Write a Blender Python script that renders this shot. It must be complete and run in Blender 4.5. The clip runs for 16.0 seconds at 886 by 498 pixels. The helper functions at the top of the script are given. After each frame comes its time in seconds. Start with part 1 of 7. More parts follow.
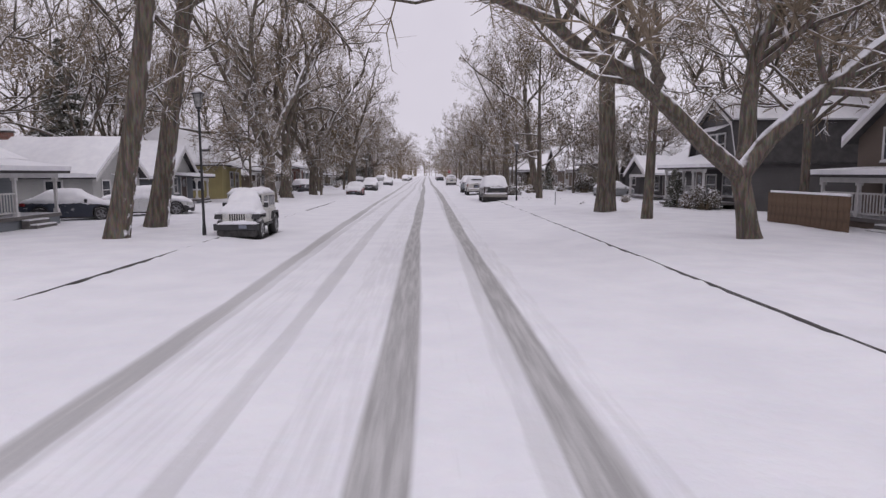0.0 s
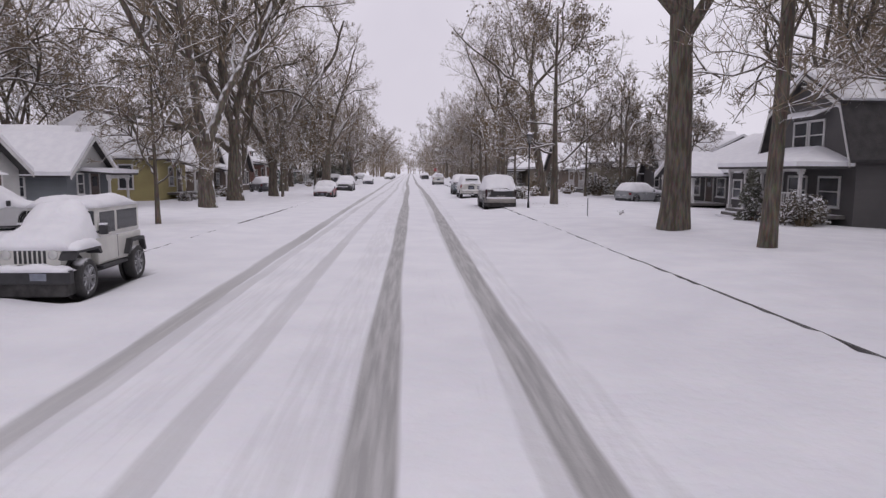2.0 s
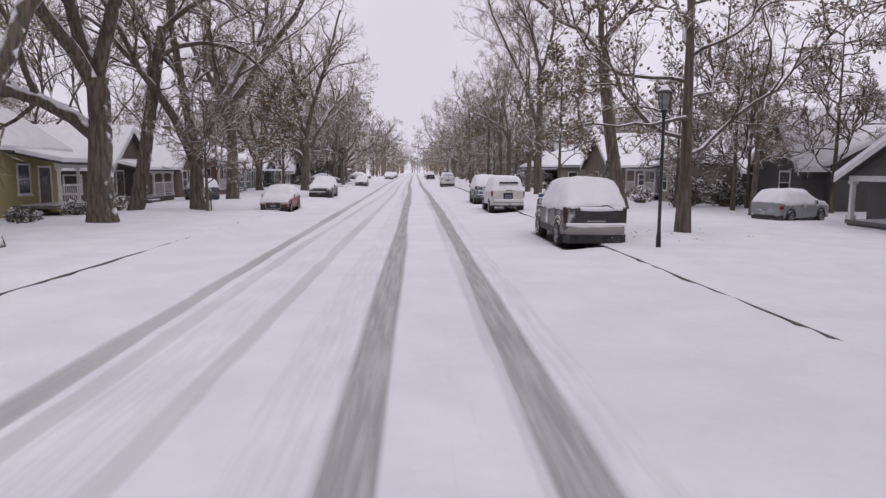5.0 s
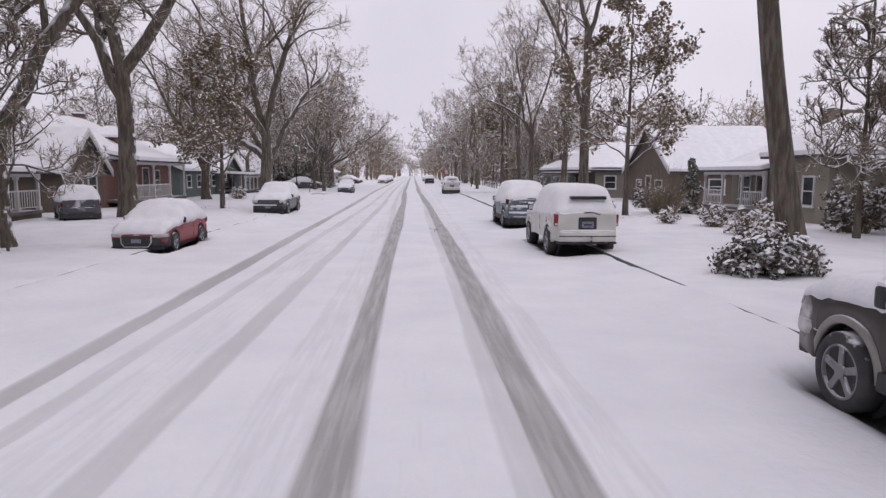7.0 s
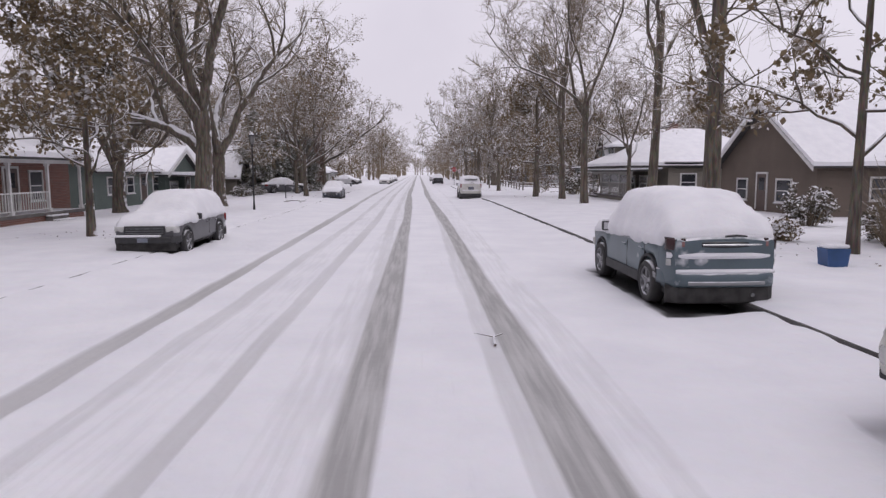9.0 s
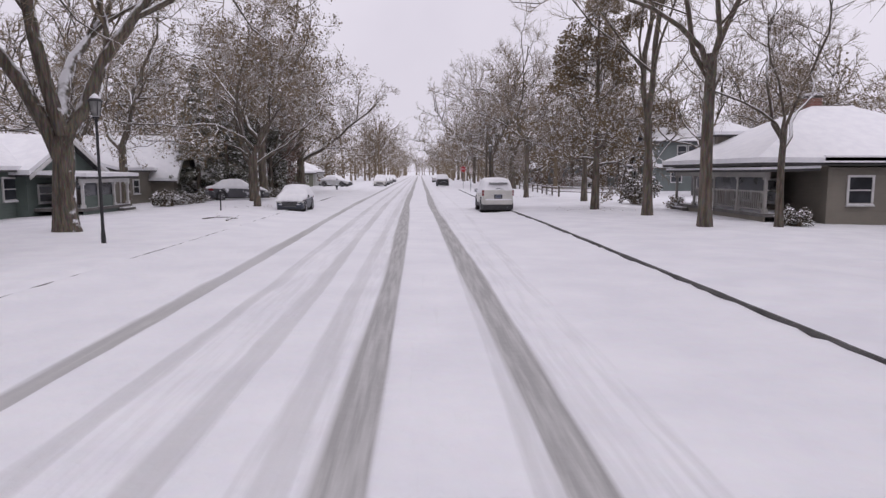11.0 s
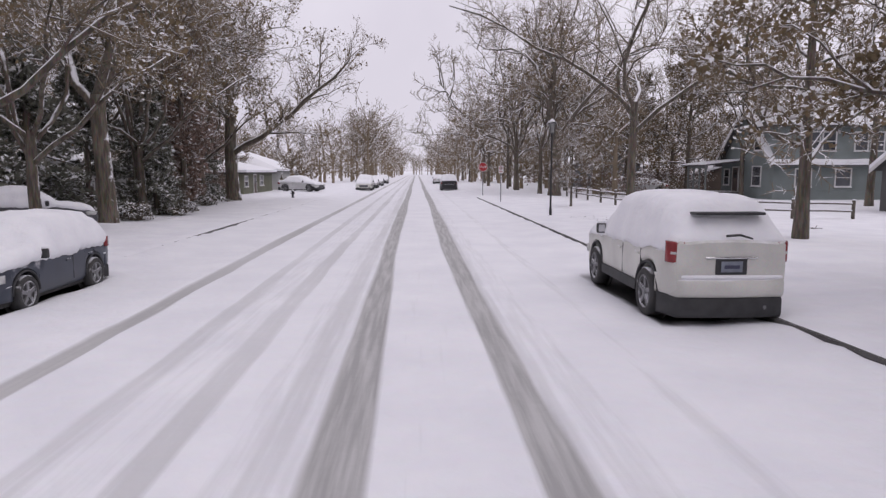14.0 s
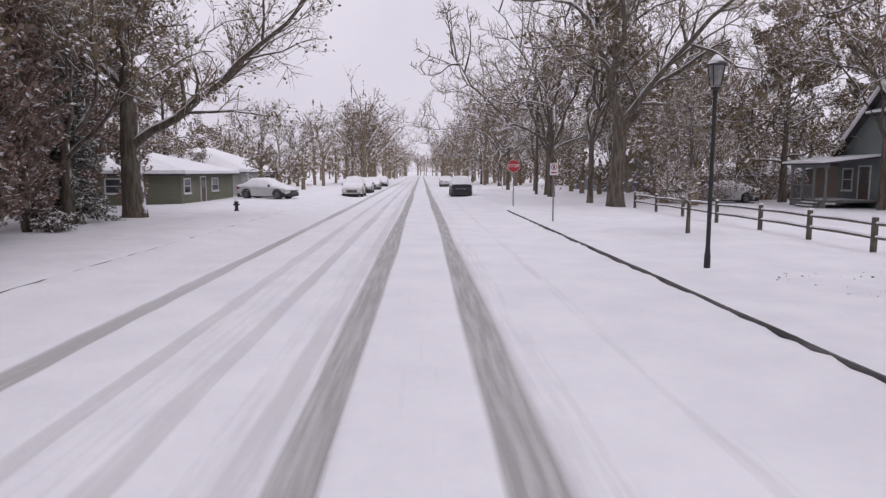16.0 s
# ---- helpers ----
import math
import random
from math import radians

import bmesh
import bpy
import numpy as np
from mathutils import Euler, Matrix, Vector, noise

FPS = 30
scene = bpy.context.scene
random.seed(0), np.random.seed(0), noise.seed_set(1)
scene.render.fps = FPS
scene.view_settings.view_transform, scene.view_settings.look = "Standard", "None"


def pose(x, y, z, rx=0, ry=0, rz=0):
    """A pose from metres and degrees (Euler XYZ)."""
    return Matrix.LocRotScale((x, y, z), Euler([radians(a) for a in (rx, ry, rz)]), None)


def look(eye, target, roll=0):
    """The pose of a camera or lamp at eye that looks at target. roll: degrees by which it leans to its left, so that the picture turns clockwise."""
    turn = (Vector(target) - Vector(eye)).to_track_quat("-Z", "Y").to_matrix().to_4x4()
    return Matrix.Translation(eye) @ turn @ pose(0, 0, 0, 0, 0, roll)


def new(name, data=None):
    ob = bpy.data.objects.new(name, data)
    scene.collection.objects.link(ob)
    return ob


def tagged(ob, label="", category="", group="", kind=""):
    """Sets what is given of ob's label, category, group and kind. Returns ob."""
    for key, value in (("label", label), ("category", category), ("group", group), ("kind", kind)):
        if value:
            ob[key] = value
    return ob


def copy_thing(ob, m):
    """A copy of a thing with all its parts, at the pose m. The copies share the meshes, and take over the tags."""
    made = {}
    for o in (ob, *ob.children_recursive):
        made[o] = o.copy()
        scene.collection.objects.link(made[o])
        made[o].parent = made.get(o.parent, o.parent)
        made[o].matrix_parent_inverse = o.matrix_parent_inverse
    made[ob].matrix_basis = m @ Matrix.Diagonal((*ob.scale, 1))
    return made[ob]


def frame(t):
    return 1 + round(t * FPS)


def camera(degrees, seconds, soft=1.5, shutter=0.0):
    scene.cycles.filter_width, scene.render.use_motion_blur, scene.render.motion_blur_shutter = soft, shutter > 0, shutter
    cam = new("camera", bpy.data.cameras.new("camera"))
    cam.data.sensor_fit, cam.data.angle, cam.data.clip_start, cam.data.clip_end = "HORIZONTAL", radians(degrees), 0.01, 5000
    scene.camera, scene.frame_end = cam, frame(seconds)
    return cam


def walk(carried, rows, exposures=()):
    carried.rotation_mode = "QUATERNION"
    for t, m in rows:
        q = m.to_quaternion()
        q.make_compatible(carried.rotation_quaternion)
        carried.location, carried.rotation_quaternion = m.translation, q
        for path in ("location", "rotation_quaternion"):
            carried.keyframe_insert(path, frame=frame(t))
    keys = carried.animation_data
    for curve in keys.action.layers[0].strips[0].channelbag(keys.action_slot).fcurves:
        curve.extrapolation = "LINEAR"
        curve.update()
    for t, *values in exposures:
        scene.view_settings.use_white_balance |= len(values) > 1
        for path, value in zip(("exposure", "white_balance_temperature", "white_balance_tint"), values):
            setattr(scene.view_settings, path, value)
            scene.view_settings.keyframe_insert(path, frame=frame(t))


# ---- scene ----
# Camera: carried along the lane, 1.95 m above the road. Rows: seconds, x, y, tilt down, lean, turn to the right.
cam = camera(68.57, 16.0, soft=1.4)
PATH = [
    (0.0, -0.022, -2.122, 6.66, -0.25, 1.39),
    (0.5, -0.048, 0.342, 6.81, -0.11, 1.86),
    (1.0, -0.072, 2.840, 6.90, 0.11, 2.21),
    (1.5, -0.090, 5.401, 6.95, 0.30, 2.51),
    (2.0, -0.106, 8.048, 6.82, 0.26, 2.81),
    (2.5, -0.064, 10.739, 6.71, 0.03, 2.78),
    (3.0, -0.058, 13.493, 6.86, -0.05, 2.69),
    (3.5, -0.066, 16.301, 6.93, -0.02, 2.54),
    (4.0, -0.075, 19.200, 6.87, 0.08, 2.38),
    (6.5, 0.154, 36.936, 7.01, 0.37, 2.61),
    (7.0, 0.142, 40.608, 6.65, 0.30, 2.65),
    (7.5, 0.108, 44.268, 6.80, 0.21, 2.60),
    (8.0, 0.095, 47.902, 6.68, 0.07, 2.33),
    (8.5, 0.071, 51.647, 6.73, -0.10, 2.33),
    (9.0, 0.034, 55.442, 6.76, -0.18, 2.17),
    (11.5, 0.060, 75.692, 6.74, 0.05, 2.08),
    (12.0, 0.033, 79.746, 6.63, 0.03, 2.21),
    (12.5, 0.035, 83.764, 6.61, 0.02, 2.20),
    (13.0, 0.039, 87.741, 6.83, -0.00, 2.22),
    (13.5, 0.032, 91.681, 6.76, -0.07, 2.32),
    (14.0, -0.067, 95.632, 6.82, 0.03, 2.31),
    (14.5, -0.082, 99.513, 6.86, 0.08, 2.26),
    (15.0, -0.048, 103.314, 6.71, 0.05, 2.08),
    (15.5, -0.004, 107.028, 6.65, -0.04, 1.95),
    (16.0, 0.058, 110.672, 6.75, -0.01, 1.90)
]
walk(cam, [(t, pose(x, y, 1.95, 90 - tilt, -lean, -turn)) for t, x, y, tilt, lean, turn in PATH],
     exposures=[(0.0, -0.12), (3.0, -0.09), (5.0, -0.04), (16.0, -0.02)])

# ---- light: an overcast winter sky ----
world = bpy.data.worlds.new("overcast_sky")
scene.world = world
world.use_nodes = True
wt = world.node_tree
wt.nodes.clear()
w_out = wt.nodes.new("ShaderNodeOutputWorld")
w_bg = wt.nodes.new("ShaderNodeBackground")
w_sky = wt.nodes.new("ShaderNodeTexSky")
w_sky.sky_type = "NISHITA"
w_sky.sun_disc = False
w_sky.sun_elevation, w_sky.sun_rotation = radians(32), radians(20)
w_hsv = wt.nodes.new("ShaderNodeHueSaturation")
w_hsv.inputs["Saturation"].default_value = 0.0
w_hsv.inputs["Value"].default_value = 0.06
w_mix = wt.nodes.new("ShaderNodeMix")
w_mix.data_type = "RGBA"
w_mix.inputs[0].default_value = 0.88
w_noise = wt.nodes.new("ShaderNodeTexNoise")
w_noise.inputs["Scale"].default_value = 2.2
w_noise.inputs["Detail"].default_value = 5
w_ramp = wt.nodes.new("ShaderNodeValToRGB")
w_ramp.color_ramp.elements[0].color = (0.69, 0.645, 0.756, 1)
w_ramp.color_ramp.elements[1].color = (0.848, 0.80, 0.912, 1)
w_ramp.color_ramp.elements[0].position, w_ramp.color_ramp.elements[1].position = 0.3, 0.7
w_geo = wt.nodes.new("ShaderNodeTexCoord")
wt.links.new(w_geo.outputs["Generated"], w_noise.inputs["Vector"])
wt.links.new(w_noise.outputs["Fac"], w_ramp.inputs["Fac"])
wt.links.new(w_sky.outputs["Color"], w_hsv.inputs["Color"])
wt.links.new(w_hsv.outputs["Color"], w_mix.inputs[6])
wt.links.new(w_ramp.outputs["Color"], w_mix.inputs[7])
w_sep = wt.nodes.new("ShaderNodeSeparateXYZ")
w_rise = wt.nodes.new("ShaderNodeMapRange")
w_rise.inputs["To Min"].default_value, w_rise.inputs["To Max"].default_value = 0.90, 1.16
w_scale = wt.nodes.new("ShaderNodeVectorMath")
w_scale.operation = "SCALE"
wt.links.new(w_geo.outputs["Generated"], w_sep.inputs[0])
wt.links.new(w_sep.outputs["Z"], w_rise.inputs["Value"])
wt.links.new(w_mix.outputs[2], w_scale.inputs[0])
wt.links.new(w_rise.outputs["Result"], w_scale.inputs["Scale"])
wt.links.new(w_scale.outputs["Vector"], w_bg.inputs["Color"])
w_bg.inputs["Strength"].default_value = 1.08
wt.links.new(w_bg.outputs[0], w_out.inputs[0])

sun = new("sun", bpy.data.lights.new("sun", "SUN"))
sun.data.energy, sun.data.angle, sun.data.color = 0.5, radians(40), (1.0, 0.97, 0.95)
sun.matrix_world = look((20, 40, 60), (0, 60, 0))


# ---- materials ----
def material(name, base, second=None, scale=4.0, rough=0.8, metal=0.0, bump=0.0, bump_scale=30.0, snow=0.0, low=0.35, high=0.65, spec=0.5, grain=0.15, stretch=(1, 1, 1)):
    """Two tones of one surface by noise at two sizes, relief, and snow that lies on what faces upwards (snow: how steep it still holds)."""
    m = bpy.data.materials.new(name)
    m.use_nodes = True
    t = m.node_tree
    b = t.nodes["Principled BSDF"]
    b.inputs["Roughness"].default_value, b.inputs["Metallic"].default_value = rough, metal
    b.inputs["Specular IOR Level"].default_value = spec
    co = t.nodes.new("ShaderNodeTexCoord")
    mp = t.nodes.new("ShaderNodeMapping")
    mp.inputs["Scale"].default_value = stretch
    t.links.new(co.outputs["Object"], mp.inputs["Vector"])
    n1 = t.nodes.new("ShaderNodeTexNoise")
    n1.inputs["Scale"].default_value, n1.inputs["Detail"].default_value = scale, 4
    t.links.new(mp.outputs["Vector"], n1.inputs["Vector"])
    r = t.nodes.new("ShaderNodeValToRGB")
    second = second or tuple(c * 0.8 for c in base)
    r.color_ramp.elements[0].color, r.color_ramp.elements[1].color = (*second, 1), (*base, 1)
    r.color_ramp.elements[0].position, r.color_ramp.elements[1].position = low, high
    t.links.new(n1.outputs["Fac"], r.inputs["Fac"])
    n2 = t.nodes.new("ShaderNodeTexNoise")
    n2.inputs["Scale"].default_value, n2.inputs["Detail"].default_value = bump_scale, 3
    t.links.new(mp.outputs["Vector"], n2.inputs["Vector"])
    mul = t.nodes.new("ShaderNodeMix")
    mul.data_type, mul.blend_type = "RGBA", "MULTIPLY"
    mul.inputs[0].default_value = grain
    t.links.new(r.outputs["Color"], mul.inputs[6])
    t.links.new(n2.outputs["Color"], mul.inputs[7])
    colour = mul.outputs[2]
    if bump:
        bp = t.nodes.new("ShaderNodeBump")
        bp.inputs["Strength"].default_value, bp.inputs["Distance"].default_value = bump, 0.03
        t.links.new(n2.outputs["Fac"], bp.inputs["Height"])
        t.links.new(bp.outputs["Normal"], b.inputs["Normal"])
    if snow:
        ge = t.nodes.new("ShaderNodeNewGeometry")
        sx = t.nodes.new("ShaderNodeSeparateXYZ")
        t.links.new(ge.outputs["Normal"], sx.inputs[0])
        n3 = t.nodes.new("ShaderNodeTexNoise")
        n3.inputs["Scale"].default_value, n3.inputs["Detail"].default_value = 2.5, 4
        t.links.new(ge.outputs["Position"], n3.inputs["Vector"])
        ad = t.nodes.new("ShaderNodeMath")
        ad.operation = "MULTIPLY_ADD"
        ad.inputs[1].default_value = 0.9
        t.links.new(n3.outputs["Fac"], ad.inputs[0])
        t.links.new(sx.outputs["Z"], ad.inputs[2])
        mr = t.nodes.new("ShaderNodeMapRange")
        mr.inputs["From Min"].default_value, mr.inputs["From Max"].default_value = 1.25 - snow, 1.45 - snow
        t.links.new(ad.outputs[0], mr.inputs["Value"])
        mx = t.nodes.new("ShaderNodeMix")
        mx.data_type = "RGBA"
        mx.inputs[7].default_value = (0.82, 0.82, 0.85, 1)
        t.links.new(mr.outputs["Result"], mx.inputs[0])
        t.links.new(colour, mx.inputs[6])
        colour = mx.outputs[2]
    t.links.new(colour, b.inputs["Base Color"])
    return m


SNOW = material("snow", (0.86, 0.86, 0.885), (0.79, 0.79, 0.825), 0.9, 0.75, bump=1.0, bump_scale=4, grain=0.05, spec=0.25)
SNOW_CAP = material("settled_snow", (0.88, 0.88, 0.90), (0.82, 0.82, 0.85), 2.5, 0.8, bump=0.3, bump_scale=14, grain=0.05, spec=0.25)
BARK = material("bark", (0.245, 0.209, 0.165), (0.125, 0.104, 0.081), 9.0, 0.95, bump=1.0, bump_scale=26, snow=0.43, grain=0.75, stretch=(1, 1, 0.16), low=0.40, high=0.60)
TWIG = material("twig_bark", (0.31, 0.25, 0.178), (0.205, 0.163, 0.113), 3.0, 0.95, snow=0.47, grain=0.3)
def plaster(m, wind=(0.75, 0.45, 0.3), low=0.72, high=0.82, size=3.2, pull=0.28):
    """Snow blown on to one side, in patches."""
    t = m.node_tree
    b = t.nodes["Principled BSDF"]
    old = b.inputs["Base Color"].links[0].from_socket
    ge = t.nodes.new("ShaderNodeNewGeometry")
    dot = t.nodes.new("ShaderNodeVectorMath")
    dot.operation = "DOT_PRODUCT"
    dot.inputs[1].default_value = wind
    t.links.new(ge.outputs["Normal"], dot.inputs[0])
    no = t.nodes.new("ShaderNodeTexNoise")
    no.inputs["Scale"].default_value, no.inputs["Detail"].default_value = size, 6
    t.links.new(ge.outputs["Position"], no.inputs["Vector"])
    ma = t.nodes.new("ShaderNodeMath")
    ma.operation, ma.inputs[1].default_value = "MULTIPLY_ADD", pull
    t.links.new(dot.outputs["Value"], ma.inputs[0])
    t.links.new(no.outputs["Fac"], ma.inputs[2])
    mr = t.nodes.new("ShaderNodeMapRange")
    mr.inputs["From Min"].default_value, mr.inputs["From Max"].default_value = low, high
    t.links.new(ma.outputs[0], mr.inputs["Value"])
    mx = t.nodes.new("ShaderNodeMix")
    mx.data_type = "RGBA"
    mx.inputs[7].default_value = (0.80, 0.80, 0.83, 1)
    t.links.new(mr.outputs["Result"], mx.inputs[0])
    t.links.new(old, mx.inputs[6])
    t.links.new(mx.outputs[2], b.inputs["Base Color"])


plaster(BARK)
LEAF = material("dry_leaf", (0.285, 0.212, 0.122), (0.16, 0.12, 0.07), 1.4, 0.9, snow=0.42, grain=0.4)
SHRUB = material("shrub_leaf", (0.18, 0.155, 0.115), (0.11, 0.097, 0.072), 1.6, 0.9, snow=0.45, grain=0.4)
RUST_LEAF = material("rust_leaf", (0.33, 0.225, 0.18), (0.20, 0.15, 0.12), 1.2, 0.9, snow=0.3, grain=0.4)
NEEDLE = material("needle_green", (0.225, 0.222, 0.18), (0.155, 0.158, 0.126), 1.2, 0.9, snow=0.34, grain=0.4)
KERB = material("kerb_concrete", (0.15, 0.145, 0.142), (0.065, 0.062, 0.06), 1.3, 0.9, bump=0.4, bump_scale=40, grain=0.4)
RUBBER = material("rubber", (0.04, 0.04, 0.041), (0.06, 0.058, 0.056), 6.0, 0.85, bump=0.3, bump_scale=60, snow=0.1)
BLACK = material("black_plastic", (0.045, 0.045, 0.047), (0.03, 0.03, 0.032), 6.0, 0.6)
UNDER = material("underbody", (0.075, 0.072, 0.07), (0.035, 0.034, 0.033), 5.0, 0.95)
GLASS = material("car_glass", (0.03, 0.033, 0.036), (0.022, 0.025, 0.028), 2.0, 0.08, spec=0.6, grain=0.0)
PANE = material("window_pane", (0.06, 0.065, 0.075), (0.03, 0.032, 0.037), 0.9, 0.1, spec=0.6, grain=0.0)
ALLOY = material("alloy", (0.30, 0.30, 0.31), (0.2, 0.2, 0.21), 6.0, 0.5, 0.5, snow=0.3)
CHROME = material("chrome", (0.65, 0.65, 0.66), (0.5, 0.5, 0.51), 5.0, 0.18, 1.0, grain=0.0)
RED_LAMP = material("tail_lamp_red", (0.28, 0.025, 0.03), (0.2, 0.02, 0.022), 8.0, 0.2)
LANTERN_GLASS = material("lantern_glass", (0.30, 0.30, 0.29), (0.18, 0.18, 0.175), 9.0, 0.25)
LAMP_GLASS = material("lamp_glass", (0.62, 0.62, 0.60), (0.45, 0.45, 0.44), 6.0, 0.2)
PLATE = material("plate_grey", (0.24, 0.26, 0.31), (0.18, 0.2, 0.24), 12.0, 0.5)
BAR = material("plate_bar", (0.06, 0.07, 0.12), (0.05, 0.05, 0.09), 12.0, 0.5)
IRON = material("black_iron", (0.03, 0.03, 0.032), (0.02, 0.02, 0.022), 8.0, 0.6, bump=0.1, snow=0.08)
FENCE_WOOD = material("weathered_wood", (0.17, 0.145, 0.12), (0.10, 0.085, 0.07), 5.0, 0.9, bump=0.5, bump_scale=30, snow=0.35, grain=0.4)
TRIM = material("white_trim", (0.72, 0.71, 0.70), (0.6, 0.59, 0.58), 3.0, 0.6, grain=0.15)
SIGN_RED = material("sign_red", (0.42, 0.03, 0.035), (0.36, 0.025, 0.03), 5.0, 0.5)
SIGN_WHITE = material("sign_white", (0.75, 0.75, 0.75), (0.66, 0.66, 0.66), 5.0, 0.5)
STEEL = material("galvanised_steel", (0.30, 0.31, 0.32), (0.2, 0.2, 0.21), 8.0, 0.5, 0.6)
STONE_DARK = material("dark_stone", (0.13, 0.12, 0.11), (0.08, 0.075, 0.07), 4.0, 0.9, bump=0.5, snow=0.3, grain=0.4)


def paint(name, c, snow=0.22):
    return material(name, c, tuple(v * 0.82 for v in c), 1.6, 0.32, 0.0, snow=snow, bump_scale=50, grain=0.25)


def wall_paint(name, c, boards=0.0):
    """Outside wall; boards: the height of one lap of the siding, which shows as shallow relief."""
    m = material(name, c, tuple(v * 0.82 for v in c), 0.7, 0.85, bump=0.0, bump_scale=25, grain=0.25)
    if boards:
        t = m.node_tree
        co = t.nodes.new("ShaderNodeTexCoord")
        sx = t.nodes.new("ShaderNodeSeparateXYZ")
        t.links.new(co.outputs["Object"], sx.inputs[0])
        mo = t.nodes.new("ShaderNodeMath")
        mo.operation, mo.inputs[1].default_value = "FRACT", 0
        dv = t.nodes.new("ShaderNodeMath")
        dv.operation, dv.inputs[1].default_value = "DIVIDE", boards
        t.links.new(sx.outputs["Z"], dv.inputs[0])
        t.links.new(dv.outputs[0], mo.inputs[0])
        bp = t.nodes.new("ShaderNodeBump")
        bp.inputs["Strength"].default_value, bp.inputs["Distance"].default_value = 1.0, 0.03
        bp.invert = True
        t.links.new(mo.outputs[0], bp.inputs["Height"])
        t.links.new(bp.outputs["Normal"], t.nodes["Principled BSDF"].inputs["Normal"])
    return m


def brick_wall(name):
    m = wall_paint(name, (0.24, 0.10, 0.07))
    t = m.node_tree
    b = t.nodes["Principled BSDF"]
    co = t.nodes.new("ShaderNodeTexCoord")
    sp = t.nodes.new("ShaderNodeSeparateXYZ")
    cb = t.nodes.new("ShaderNodeCombineXYZ")
    ad = t.nodes.new("ShaderNodeMath")
    t.links.new(co.outputs["Object"], sp.inputs[0])
    t.links.new(sp.outputs["X"], ad.inputs[0])
    t.links.new(sp.outputs["Y"], ad.inputs[1])
    t.links.new(ad.outputs[0], cb.inputs["X"])
    t.links.new(sp.outputs["Z"], cb.inputs["Y"])
    br = t.nodes.new("ShaderNodeTexBrick")
    br.inputs["Scale"].default_value = 1.0
    br.inputs["Brick Width"].default_value, br.inputs["Row Height"].default_value, br.inputs["Mortar Size"].default_value = 0.21, 0.075, 0.006
    br.inputs["Color1"].default_value, br.inputs["Color2"].default_value, br.inputs["Mortar"].default_value = (0.25, 0.105, 0.075, 1), (0.17, 0.075, 0.055, 1), (0.3, 0.28, 0.26, 1)
    t.links.new(cb.outputs[0], br.inputs["Vector"])
    t.links.new(br.outputs["Color"], b.inputs["Base Color"])
    return m


# ---- building helpers ----
def part(name, bm, mat, parent=None, label="", smooth=False):
    me = bpy.data.meshes.new(name)
    bm.normal_update()
    bm.to_mesh(me)
    bm.free()
    me.materials.append(mat)
    if smooth:
        me.shade_smooth()
    ob = new(name, me)
    ob.parent = parent
    if label:
        tagged(ob, label)
    return ob


def mesh_part(name, verts, faces, mat, parent=None, label="", smooth=False):
    me = bpy.data.meshes.new(name)
    me.from_pydata(verts, [], faces)
    me.materials.append(mat)
    me.validate()
    if smooth:
        me.shade_smooth()
    ob = new(name, me)
    ob.parent = parent
    if label:
        tagged(ob, label)
    return ob


def thing(name, label, category, group="", m=None, kind=""):
    ob = tagged(new(name), label, category, group, kind)
    ob.empty_display_size = 0.2
    if m is not None:
        ob.matrix_basis = m
    return ob


def box(bm, x0, x1, y0, y1, z0, z1, bevel=0.0, m=None):
    r = bmesh.ops.create_cube(bm, size=1.0)
    mat = Matrix.Translation(((x0 + x1) / 2, (y0 + y1) / 2, (z0 + z1) / 2)) @ Matrix.Diagonal((abs(x1 - x0), abs(y1 - y0), abs(z1 - z0), 1))
    if m is not None:
        mat = m @ mat
    bmesh.ops.transform(bm, matrix=mat, verts=r["verts"])
    if bevel:
        es = {e for v in r["verts"] for e in v.link_edges}
        bmesh.ops.bevel(bm, geom=list(es), offset=bevel, segments=2, affect="EDGES", profile=0.6)
    return bm


def boxed(*a, **k):
    return box(bmesh.new(), *a, **k)


def rod(bm, a, b, r0, r1=None, sides=8):
    a, b = Vector(a), Vector(b)
    r1 = r0 if r1 is None else r1
    d = b - a
    m = Matrix.Translation((a + b) / 2) @ d.to_track_quat("Z", "Y").to_matrix().to_4x4()
    bmesh.ops.create_cone(bm, cap_ends=True, segments=sides, radius1=r0, radius2=r1, depth=d.length, matrix=m)
    return bm


def prism(bm, outline, d, axis="y"):
    """outline: points (u, z) in a plane; d: (from, to) along the axis across it."""
    rings = []
    for k in d:
        rings.append([bm.verts.new((u, k, z) if axis == "y" else (k, u, z)) for u, z in outline])
    n = len(outline)
    bm.faces.new(rings[0])
    bm.faces.new(rings[1][::-1])
    for i in range(n):
        bm.faces.new((rings[0][i], rings[1][i], rings[1][(i + 1) % n], rings[0][(i + 1) % n]))
    bmesh.ops.recalc_face_normals(bm, faces=bm.faces)
    return bm


def lathe(bm, profile, sides=20, m=None):
    """profile: (radius, height) turned about z."""
    rings = []
    for r, z in profile:
        rings.append([bm.verts.new((r * math.cos(2 * math.pi * i / sides), r * math.sin(2 * math.pi * i / sides), z)) for i in range(sides)])
    for a, b in zip(rings, rings[1:]):
        for i in range(sides):
            bm.faces.new((a[i], a[(i + 1) % sides], b[(i + 1) % sides], b[i]))
    bm.faces.new(rings[0][::-1])
    bm.faces.new(rings[-1])
    if m is not None:
        bmesh.ops.transform(bm, matrix=m, verts=[v for r in rings for v in r])
    return bm


def interp(x, xs, ys):
    return float(np.interp(x, xs, ys))


# ---- ground, road, kerbs ----
KERB_END = 143.0


